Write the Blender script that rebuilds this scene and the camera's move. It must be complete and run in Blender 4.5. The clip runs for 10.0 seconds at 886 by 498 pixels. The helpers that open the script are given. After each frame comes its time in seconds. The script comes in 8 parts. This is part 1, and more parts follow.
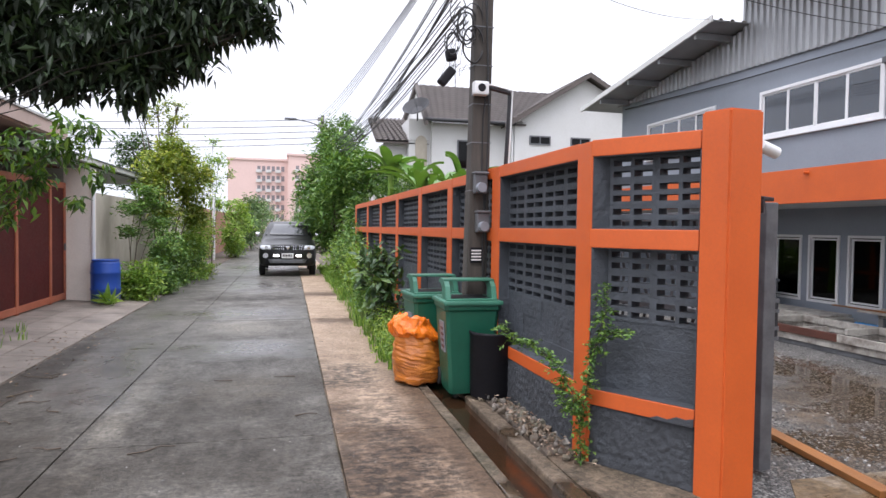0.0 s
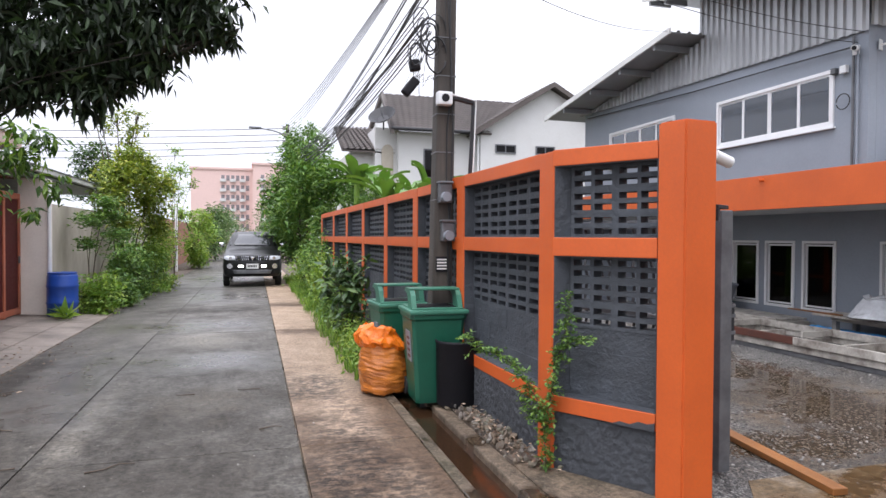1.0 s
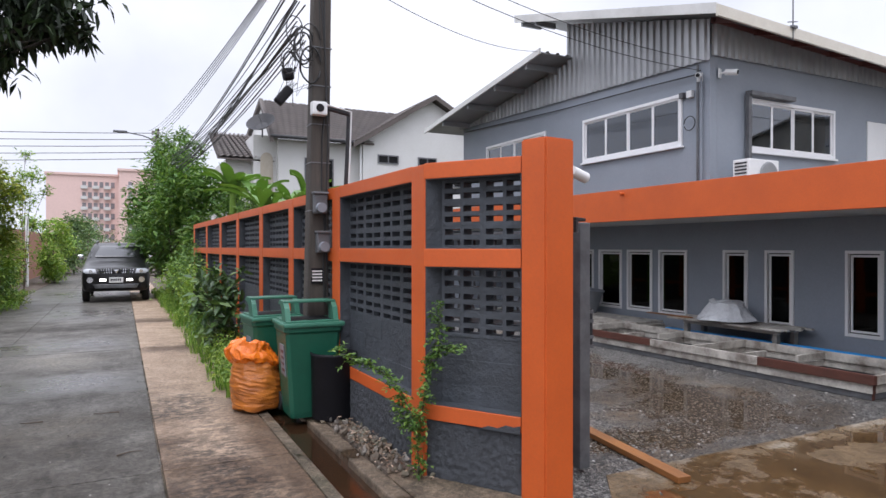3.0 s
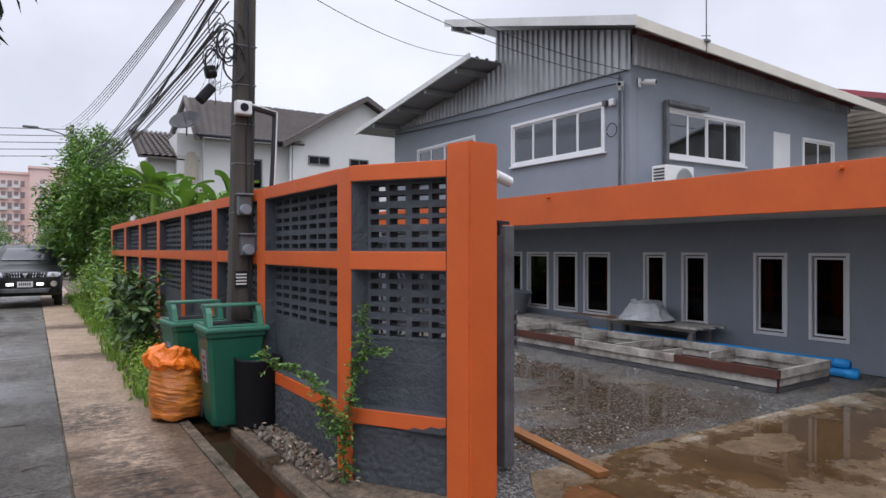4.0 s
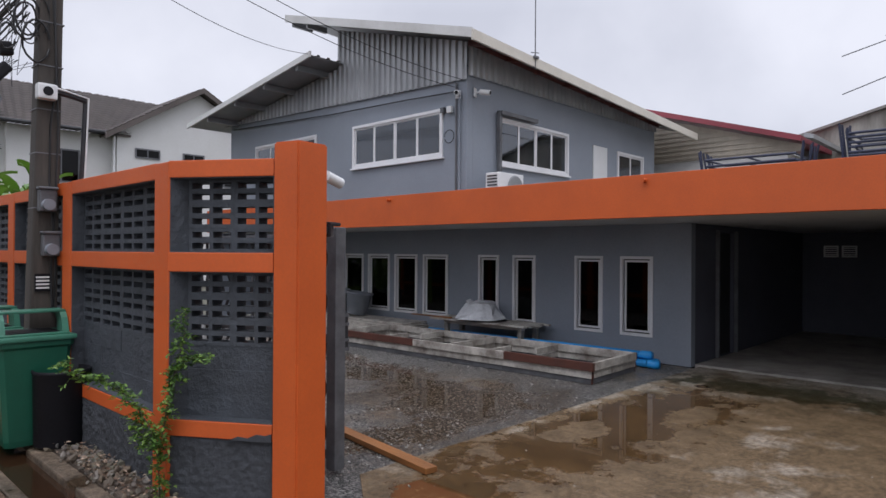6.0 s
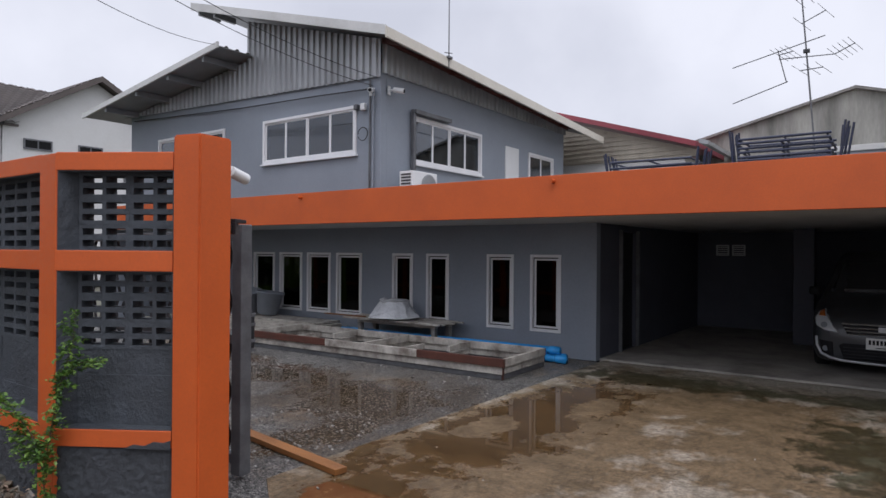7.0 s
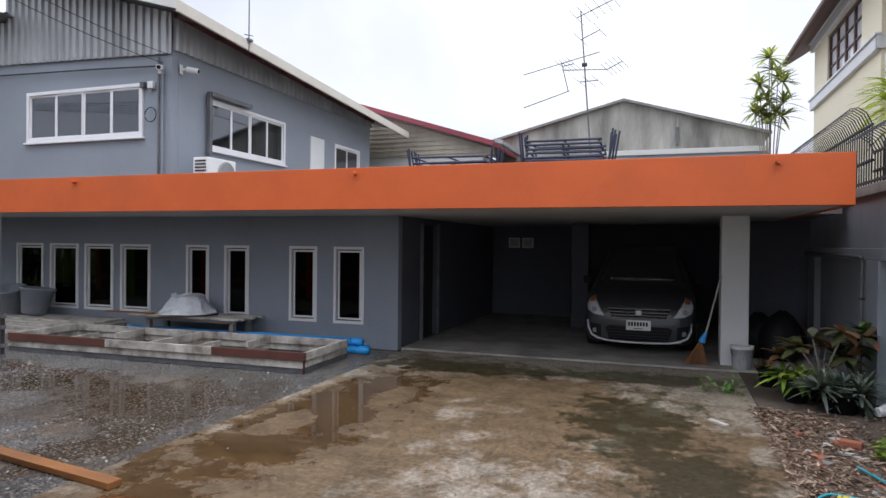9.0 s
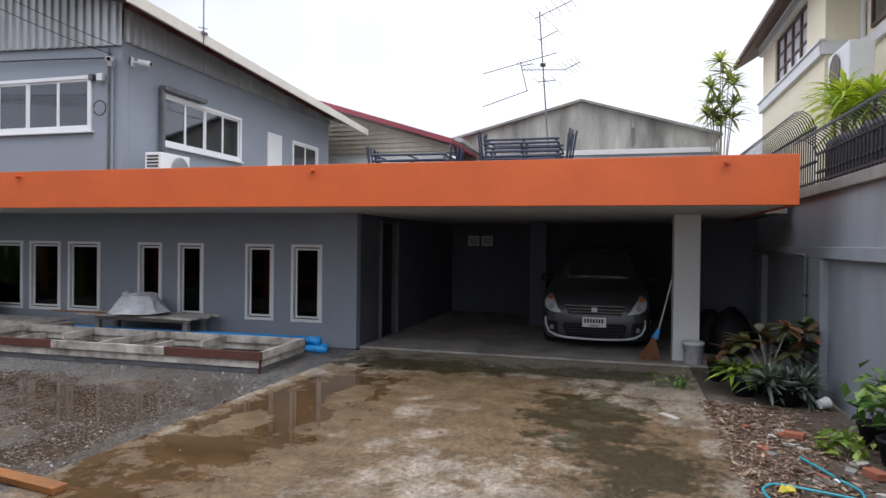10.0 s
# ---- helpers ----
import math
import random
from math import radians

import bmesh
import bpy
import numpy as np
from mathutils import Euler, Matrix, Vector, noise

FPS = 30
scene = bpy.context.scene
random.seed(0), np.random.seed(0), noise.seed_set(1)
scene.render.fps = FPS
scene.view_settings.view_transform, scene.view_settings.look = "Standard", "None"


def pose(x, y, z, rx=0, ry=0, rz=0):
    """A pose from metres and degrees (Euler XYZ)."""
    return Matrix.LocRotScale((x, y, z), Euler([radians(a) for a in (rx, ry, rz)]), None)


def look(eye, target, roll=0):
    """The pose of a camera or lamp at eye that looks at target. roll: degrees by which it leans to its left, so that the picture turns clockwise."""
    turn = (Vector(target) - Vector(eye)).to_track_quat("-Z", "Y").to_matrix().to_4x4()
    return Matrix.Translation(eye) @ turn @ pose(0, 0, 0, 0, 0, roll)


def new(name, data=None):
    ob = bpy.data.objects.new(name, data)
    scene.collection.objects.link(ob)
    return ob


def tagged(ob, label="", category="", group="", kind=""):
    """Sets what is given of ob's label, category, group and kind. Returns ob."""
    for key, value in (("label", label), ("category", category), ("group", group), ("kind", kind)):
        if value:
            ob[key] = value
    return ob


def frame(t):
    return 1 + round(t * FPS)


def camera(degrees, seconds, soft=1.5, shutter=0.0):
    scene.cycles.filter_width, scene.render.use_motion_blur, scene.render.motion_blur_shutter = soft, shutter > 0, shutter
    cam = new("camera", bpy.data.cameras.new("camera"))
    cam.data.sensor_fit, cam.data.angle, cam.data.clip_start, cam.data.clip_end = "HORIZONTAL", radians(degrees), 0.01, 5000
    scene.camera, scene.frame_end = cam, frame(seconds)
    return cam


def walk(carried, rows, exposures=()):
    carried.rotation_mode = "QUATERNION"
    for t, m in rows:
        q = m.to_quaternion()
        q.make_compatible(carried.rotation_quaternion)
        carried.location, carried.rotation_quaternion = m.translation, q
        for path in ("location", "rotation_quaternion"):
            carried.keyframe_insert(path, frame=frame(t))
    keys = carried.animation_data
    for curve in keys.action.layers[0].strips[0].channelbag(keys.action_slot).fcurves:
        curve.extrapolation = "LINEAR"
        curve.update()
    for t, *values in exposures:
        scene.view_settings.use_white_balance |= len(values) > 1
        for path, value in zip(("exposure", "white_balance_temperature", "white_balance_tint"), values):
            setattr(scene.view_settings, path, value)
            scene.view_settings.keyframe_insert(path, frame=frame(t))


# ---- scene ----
cam = camera(69.5, 10.0)
PATH = [
    (0, (3.025, -1.915, 1.653), (3.493, 0.029, 1.589), 0.8),
    (0.5, (3.033, -1.924, 1.655), (3.547, 0.008, 1.607), 0.4),
    (1, (3.044, -1.938, 1.663), (3.609, -0.021, 1.626), 0.3),
    (1.5, (3.065, -1.958, 1.668), (3.698, -0.061, 1.645), 0.0),
    (2, (3.079, -1.975, 1.671), (3.79, -0.106, 1.653), -0.1),
    (2.5, (3.097, -1.986, 1.673), (3.903, -0.155, 1.662), -0.0),
    (4, (3.151, -2.041, 1.678), (4.232, -0.359, 1.68), 0.0),
    (4.5, (3.167, -2.058, 1.683), (4.344, -0.441, 1.687), 0.1),
    (5, (3.186, -2.082, 1.686), (4.46, -0.54, 1.69), 0.2),
    (6.5, (3.246, -2.13, 1.675), (4.779, -0.845, 1.685), 0.4),
    (7, (3.262, -2.147, 1.675), (4.879, -0.97, 1.682), 0.4),
    (7.5, (3.299, -2.179, 1.67), (4.999, -1.125, 1.676), 0.3),
    (8, (3.303, -2.199, 1.678), (5.07, -1.261, 1.677), 0.4),
    (8.5, (3.306, -2.228, 1.686), (5.141, -1.434, 1.677), 0.4),
    (9, (3.31, -2.256, 1.687), (5.199, -1.598, 1.672), 0.6),
    (9.5, (3.321, -2.277, 1.686), (5.232, -1.685, 1.669), 0.7),
    (10, (3.314, -2.281, 1.687), (5.239, -1.741, 1.667), 0.7),
]
STOPS = [(0.0, 0.92, 6280, 15), (2.5, 0.72, 6230, 15), (4.0, 0.32, 6150, 15), (5.0, 0.19, 6150, 15), (6.5, 0.08, 6200, 15), (8.0, 0.31, 6130, 14), (9.0, 0.54, 6150, 13), (10.0, 0.62, 6200, 13)]
walk(cam, [(t, look(eye, target, roll)) for t, eye, target, roll in PATH], STOPS)

# ---- world and light: a bright overcast sky ----
world = bpy.data.worlds.new("overcast")
scene.world = world
world.use_nodes = True
wn, wl = world.node_tree.nodes, world.node_tree.links
wn.clear()
w_out = wn.new("ShaderNodeOutputWorld")
w_bg = wn.new("ShaderNodeBackground")
w_sky = wn.new("ShaderNodeTexSky")
w_sky.sky_type, w_sky.sun_disc = "NISHITA", False
w_sky.sun_elevation, w_sky.sun_rotation = radians(63), radians(222)
w_tc = wn.new("ShaderNodeTexCoord")
w_no = wn.new("ShaderNodeTexNoise")
w_no.inputs["Scale"].default_value, w_no.inputs["Detail"].default_value = 2.2, 6.0
w_ramp = wn.new("ShaderNodeValToRGB")
w_ramp.color_ramp.elements[0].position, w_ramp.color_ramp.elements[0].color = 0.36, (6.5, 6.7, 7.2, 1)
w_ramp.color_ramp.elements[1].position, w_ramp.color_ramp.elements[1].color = 0.66, (9.0, 9.15, 9.5, 1)
w_mix = wn.new("ShaderNodeMixRGB")
w_mix.inputs[0].default_value = 0.94
wl.new(w_tc.outputs["Generated"], w_no.inputs["Vector"])
wl.new(w_no.outputs["Fac"], w_ramp.inputs["Fac"])
w_sep = wn.new("ShaderNodeSeparateXYZ")
w_dome = wn.new("ShaderNodeMapRange")
w_dome.inputs["From Min"].default_value, w_dome.inputs["From Max"].default_value = 0.35, 1.0
w_dome.inputs["To Min"].default_value, w_dome.inputs["To Max"].default_value = 0.93, 2.45
w_mul = wn.new("ShaderNodeMixRGB")
w_mul.blend_type, w_mul.inputs[0].default_value = "MULTIPLY", 1.0
wl.new(w_tc.outputs["Generated"], w_sep.inputs[0])
wl.new(w_sep.outputs["Z"], w_dome.inputs["Value"])
wl.new(w_mix.outputs["Color"], w_mul.inputs[1])
wl.new(w_dome.outputs["Result"], w_mul.inputs[2])
wl.new(w_sky.outputs["Color"], w_mix.inputs[1])
wl.new(w_ramp.outputs["Color"], w_mix.inputs[2])
wl.new(w_mul.outputs["Color"], w_bg.inputs["Color"])
wl.new(w_bg.outputs["Background"], w_out.inputs["Surface"])
w_bg.inputs["Strength"].default_value = 0.1
sun_data = bpy.data.lights.new("sun", "SUN")
sun_data.energy, sun_data.angle, sun_data.color = 1.0, radians(40), (1.0, 0.97, 0.94)
sun = new("sun", sun_data)
sun.matrix_world = look((0, 0, 30), (10.0, 11.0, 0))


# ---- materials ----
def nodes_of(name):
    m = bpy.data.materials.new(name)
    m.use_nodes = True
    nt = m.node_tree
    return m, nt, nt.nodes["Principled BSDF"]


def tex_noise(nt, scale, detail=4.0, rough=0.6, vec=None):
    n = nt.nodes.new("ShaderNodeTexNoise")
    n.inputs["Scale"].default_value, n.inputs["Detail"].default_value = scale, detail
    n.inputs["Roughness"].default_value = rough
    if vec is not None:
        nt.links.new(vec, n.inputs["Vector"])
    return n.outputs["Fac"]


def ramp(nt, fac, stops):
    r = nt.nodes.new("ShaderNodeValToRGB")
    els = r.color_ramp.elements
    while len(els) < len(stops):
        els.new(0.5)
    for e, (p, c) in zip(els, stops):
        e.position = p
        e.color = (*c, 1) if isinstance(c, tuple) else (c, c, c, 1)
    nt.links.new(fac, r.inputs["Fac"])
    return r.outputs["Color"]


def mixed(nt, fac, a, b, how="MIX"):
    m = nt.nodes.new("ShaderNodeMixRGB")
    m.blend_type = how
    for k, v in ((0, fac), (1, a), (2, b)):
        if isinstance(v, (int, float)):
            m.inputs[k].default_value = v if k == 0 else (v, v, v, 1)
        elif isinstance(v, tuple):
            m.inputs[k].default_value = (*v, 1)
        else:
            nt.links.new(v, m.inputs[k])
    return m.outputs["Color"]


def position(nt, stretch=(1, 1, 1)):
    g = nt.nodes.new("ShaderNodeNewGeometry")
    if stretch == (1, 1, 1):
        return g.outputs["Position"]
    mp = nt.nodes.new("ShaderNodeMapping")
    mp.inputs["Scale"].default_value = stretch
    nt.links.new(g.outputs["Position"], mp.inputs["Vector"])
    return mp.outputs["Vector"]


def bumped(nt, b, height, strength, distance=0.02):
    n = nt.nodes.new("ShaderNodeBump")
    n.inputs["Strength"].default_value, n.inputs["Distance"].default_value = strength, distance
    nt.links.new(height, n.inputs["Height"])
    nt.links.new(n.outputs["Normal"], b.inputs["Normal"])


def surface(name, col, dark=None, rough=0.6, coarse=1.5, fine=30.0, bump=0.2, metal=0.0, amount=0.5, stretch=(1, 1, 1), each=0.0, spec=0.5, grain=0.15, bdist=0.01, tints=()):
    """A painted or mineral surface: base colour, broad stains towards `dark`, fine grain and relief."""
    m, nt, b = nodes_of(name)
    dark = dark or tuple(c * 0.6 for c in col)
    p = position(nt, stretch)
    big = ramp(nt, tex_noise(nt, coarse, 6.0, 0.65, p), [(0.38, 0.0), (0.68, 1.0)])
    small = tex_noise(nt, fine, 5.0, 0.7, p)
    f = nt.nodes.new("ShaderNodeMath")
    f.operation = "MULTIPLY"
    f.inputs[1].default_value = amount
    nt.links.new(big, f.inputs[0])
    c = mixed(nt, f.outputs[0], col, dark)
    c = mixed(nt, grain, c, ramp(nt, small, [(0.3, 0.25), (0.7, 1.0)]), "MULTIPLY")
    if each:
        oi = nt.nodes.new("ShaderNodeObjectInfo")
        c = mixed(nt, 1.0, c, ramp(nt, oi.outputs["Random"], [(0.0, 1.0 - each), (1.0, 1.0)]), "MULTIPLY")
    if tints:
        oi = nt.nodes.new("ShaderNodeObjectInfo")
        c = mixed(nt, 1.0, c, ramp(nt, oi.outputs["Random"], [(k / (len(tints) - 1), t) for k, t in enumerate(tints)]), "MULTIPLY")
    nt.links.new(c, b.inputs["Base Color"])
    nt.links.new(ramp(nt, small, [(0.25, max(0.02, rough - 0.12)), (0.75, min(1.0, rough + 0.12))]), b.inputs["Roughness"])
    b.inputs["Metallic"].default_value = metal
    b.inputs["Specular IOR Level"].default_value = spec
    if bump:
        bumped(nt, b, small, bump, bdist)
    return m


def foliage(name, col, col2, rough=0.45, through_light=0.25):
    m, nt, b = nodes_of(name)
    g = nt.nodes.new("ShaderNodeNewGeometry")
    c = ramp(nt, g.outputs["Random Per Island"], [(0.0, tuple(v * 0.65 for v in col)), (0.5, col), (1.0, col2)])
    c = mixed(nt, 0.5, c, ramp(nt, tex_noise(nt, 1.3, 3.0, 0.6, g.outputs["Position"]), [(0.35, 0.62), (0.7, 1.0)]), "MULTIPLY")
    nt.links.new(c, b.inputs["Base Color"])
    b.inputs["Roughness"].default_value = rough
    tr = nt.nodes.new("ShaderNodeBsdfTranslucent")
    nt.links.new(mixed(nt, 1.0, c, (1.0, 1.0, 0.45), "MULTIPLY"), tr.inputs["Color"])
    mx = nt.nodes.new("ShaderNodeMixShader")
    mx.inputs[0].default_value = through_light
    nt.links.new(b.outputs[0], mx.inputs[1])
    nt.links.new(tr.outputs[0], mx.inputs[2])
    nt.links.new(mx.outputs[0], nt.nodes["Material Output"].inputs["Surface"])
    return m


def glass(name, tint, rough=0.02, ior=1.5):
    m, nt, b = nodes_of(name)
    b.inputs["Base Color"].default_value = (*tint, 1)
    b.inputs["Roughness"].default_value = rough
    b.inputs["Transmission Weight"].default_value = 1.0
    b.inputs["IOR"].default_value = ior
    bumped(nt, b, tex_noise(nt, 0.8, 1.0, 0.5, position(nt)), 0.05, 0.02)
    return m


def plain(name, col, rough=0.5, metal=0.0, glow=0.0):
    m, nt, b = nodes_of(name)
    n = tex_noise(nt, 60.0, 3.0, 0.6, position(nt))
    nt.links.new(mixed(nt, 0.25, col, ramp(nt, n, [(0.3, 0.5), (0.7, 1.0)]), "MULTIPLY"), b.inputs["Base Color"])
    b.inputs["Roughness"].default_value, b.inputs["Metallic"].default_value = rough, metal
    if glow:
        b.inputs["Emission Color"].default_value = (1, 0.97, 0.9, 1)
        b.inputs["Emission Strength"].default_value = glow
    return m


def spot(nt, centre, radii, wobble=0.5, scale=1.6, soft=0.25):
    """A stain with a ragged outline: 1 inside the ellipse, 0 outside."""
    mp = nt.nodes.new("ShaderNodeMapping")
    mp.vector_type = "TEXTURE"
    mp.inputs["Location"].default_value = (*centre, 0)
    mp.inputs["Scale"].default_value = (*radii, 1000)
    nt.links.new(position(nt), mp.inputs["Vector"])
    ln = nt.nodes.new("ShaderNodeVectorMath")
    ln.operation = "LENGTH"
    nt.links.new(mp.outputs["Vector"], ln.inputs[0])
    n = ramp(nt, tex_noise(nt, scale, 7.0, 0.68, position(nt)), [(0.25, -0.0), (0.75, 1.0)])
    ad = nt.nodes.new("ShaderNodeMath")
    ad.operation = "MULTIPLY_ADD"
    nt.links.new(n, ad.inputs[0])
    ad.inputs[1].default_value = wobble * 2
    nt.links.new(ln.outputs["Value"], ad.inputs[2])
    return scaled(nt, ad.outputs[0], 1.0 + wobble + soft, 1.0 + wobble - soft)


def scaled(nt, value, lo, hi):
    mr = nt.nodes.new("ShaderNodeMapRange")
    mr.inputs["From Min"].default_value, mr.inputs["From Max"].default_value = lo, hi
    nt.links.new(value, mr.inputs["Value"])
    return mr.outputs["Result"]


def joined(nt, masks):
    out = masks[0]
    for m in masks[1:]:
        x = nt.nodes.new("ShaderNodeMath")
        x.operation = "MAXIMUM"
        nt.links.new(out, x.inputs[0])
        nt.links.new(m, x.inputs[1])
        out = x.outputs[0]
    return out


def flecks(nt, scale, lo=0.66):
    """Bits of aggregate: 1 in a few cells of a mosaic, 0 between."""
    v = nt.nodes.new("ShaderNodeTexVoronoi")
    v.inputs["Scale"].default_value = scale
    nt.links.new(position(nt), v.inputs["Vector"])
    core = ramp(nt, v.outputs["Distance"], [(0.28, 1.0), (0.42, 0.0)])
    return mixed(nt, 1.0, ramp(nt, v.outputs["Color"], [(lo, 0.0), (lo + 0.02, 1.0)]), core, "MULTIPLY")


def wet_concrete(name, col, dark, moss, wet_scale, wet_lo, wet_hi, stretch=(1, 1, 1), dry_rough=0.6, wet_rough=0.06, bump=0.35, pale=(0.42, 0.39, 0.34), pale_amount=0.35, stains=0.55, mid_scale=2.6, moss_lo=0.5, edge=(0.36, 0.66), damp=(), mossy=(), puddles=(), worn=(), pits=(), wet_tint=(0.42, 0.37, 0.31), chip=0.5, damp_tint=(0.52, 0.42, 0.30), grit=0.6, dry=()):
    """Old concrete, stained at two scales, with aggregate showing, and wet patches that lie smooth and shine."""
    m, nt, b = nodes_of(name)
    p = position(nt, stretch)
    big = tex_noise(nt, 0.55, 7.0, 0.62, p)
    mid = tex_noise(nt, mid_scale, 8.0, 0.72, p)
    small = tex_noise(nt, 22.0, 9.0, 0.82, position(nt))
    wet = ramp(nt, tex_noise(nt, wet_scale, 4.0, 0.5, p), [(wet_lo, 0.0), (wet_hi, 1.0)])
    c = mixed(nt, ramp(nt, mid, [(edge[0], 0.0), (edge[1], stains)]), col, dark)
    c = mixed(nt, ramp(nt, big, [(moss_lo, 0.0), (moss_lo + 0.13, 0.85)]), c, moss)
    if worn:
        c = mixed(nt, mixed(nt, 1.0, joined(nt, [spot(nt, *d) for d in worn]), ramp(nt, mid, [(0.35, 0.25), (0.65, 0.9)]), "MULTIPLY"), c, pale)
    if mossy:
        c = mixed(nt, joined(nt, [spot(nt, *d) for d in mossy]), c, moss)
    if pits:
        hole = ramp(nt, tex_noise(nt, 9.0, 9.0, 0.74, position(nt, (0.85, 1.35, 1))), [(0.44, 0.0), (0.54, 0.92)])
        c = mixed(nt, mixed(nt, 1.0, joined(nt, [spot(nt, *d) for d in pits]), hole, "MULTIPLY"), c, dark)
    if puddles:
        wet = joined(nt, [spot(nt, *d) for d in puddles])
    c = mixed(nt, ramp(nt, tex_noise(nt, 2.1, 9.0, 0.75, p), [(0.56, 0.0), (0.66, pale_amount)]), c, pale)
    c = mixed(nt, grit, c, ramp(nt, small, [(0.40, 0.22), (0.50, 0.85), (0.60, 1.6)]), "MULTIPLY")
    c = mixed(nt, mixed(nt, 1.0, flecks(nt, 64.0), chip, "MULTIPLY"), c, pale)
    c = mixed(nt, mixed(nt, 1.0, flecks(nt, 38.0, 0.68), chip, "MULTIPLY"), c, dark)
    if damp:
        c = mixed(nt, joined(nt, [spot(nt, *d) for d in damp]), c, mixed(nt, 1.0, c, damp_tint, "MULTIPLY"))
    if dry:
        isle = joined(nt, [spot(nt, *d) for d in dry])
        wet = mixed(nt, isle, wet, 0.0)
    c = mixed(nt, wet, c, mixed(nt, 1.0, c, wet_tint, "MULTIPLY"))
    nt.links.new(c, b.inputs["Base Color"])
    nt.links.new(mixed(nt, wet, ramp(nt, mid, [(0.3, dry_rough - 0.15), (0.7, dry_rough + 0.15)]), wet_rough), b.inputs["Roughness"])
    nt.links.new(mixed(nt, wet, 0.22, 0.6), b.inputs["Specular IOR Level"])
    bumped(nt, b, mixed(nt, wet, mixed(nt, 0.4, small, mid), 0.5), bump, 0.010)
    return m


def wet_gravel(name):
    m, nt, b = nodes_of(name)
    p = position(nt)
    v = nt.nodes.new("ShaderNodeTexVoronoi")
    v.inputs["Scale"].default_value = 62.0
    nt.links.new(p, v.inputs["Vector"])
    stone = ramp(nt, v.outputs["Color"], [(0.2, (0.03, 0.03, 0.03)), (0.5, (0.085, 0.082, 0.076)), (0.66, (0.15, 0.145, 0.134)), (0.8, (0.28, 0.27, 0.25))])
    stone = mixed(nt, 0.5, stone, ramp(nt, tex_noise(nt, 1.2, 6.0, 0.65, p), [(0.36, 0.45), (0.64, 1.3)]), "MULTIPLY")
    sand = ramp(nt, tex_noise(nt, 0.75, 7.0, 0.66, p), [(0.55, 0.0), (0.68, 0.75)])
    c = mixed(nt, sand, stone, (0.26, 0.205, 0.14))
    c = mixed(nt, joined(nt, [spot(nt, *d) for d in (((8.8, 3.0), (1.3, 1.5), 1.1, 1.8, 0.5), ((7.4, 2.1), (0.9, 0.6), 1.0, 2.0, 0.5))]), c, mixed(nt, 1.0, c, (0.62, 0.5, 0.38), "MULTIPLY"))
    wet = joined(nt, [spot(nt, *d) for d in (((8.7, 2.8), (0.9, 0.9), 0.7, 1.7, 0.2), ((9.1, 4.7), (0.6, 1.0), 0.7, 1.7, 0.2), ((7.5, 2.2), (0.8, 0.35), 0.7, 1.9, 0.2), ((9.4, 6.4), (0.4, 0.9), 0.7, 1.7, 0.2))])
    bits = mixed(nt, 1.0, wet, ramp(nt, v.outputs["Color"], [(0.70, 1.0), (0.72, 0.35)]), "MULTIPLY")
    c = mixed(nt, bits, c, (0.052, 0.036, 0.022))
    nt.links.new(c, b.inputs["Base Color"])
    nt.links.new(mixed(nt, bits, 0.42, 0.05), b.inputs["Roughness"])
    bumped(nt, b, mixed(nt, bits, ramp(nt, v.outputs["Distance"], [(0.0, 1.0), (0.6, 0.0)]), 0.45), 0.9, 0.02)
    return m


M = {}
M["orange"] = surface("orange_paint", (0.60, 0.108, 0.016), (0.40, 0.07, 0.014), 0.55, 1.2, 45, 0.12, amount=0.45, grain=0.18)
M["grey_wall"] = surface("grey_wall_paint", (0.262, 0.292, 0.336), (0.205, 0.230, 0.266), 0.6, 0.8, 25, 0.15, amount=0.5, grain=0.15)
M["block"] = surface("grey_block_paint", (0.068, 0.078, 0.092), (0.038, 0.042, 0.048), 0.65, 3.0, 14, 0.8, amount=0.6, grain=0.3, each=0.12, bdist=0.03)
M["plinth"] = surface("rough_cast", (0.070, 0.077, 0.088), (0.034, 0.037, 0.042), 0.75, 3.0, 60, 0.8, amount=0.7, grain=0.5, bdist=0.02)
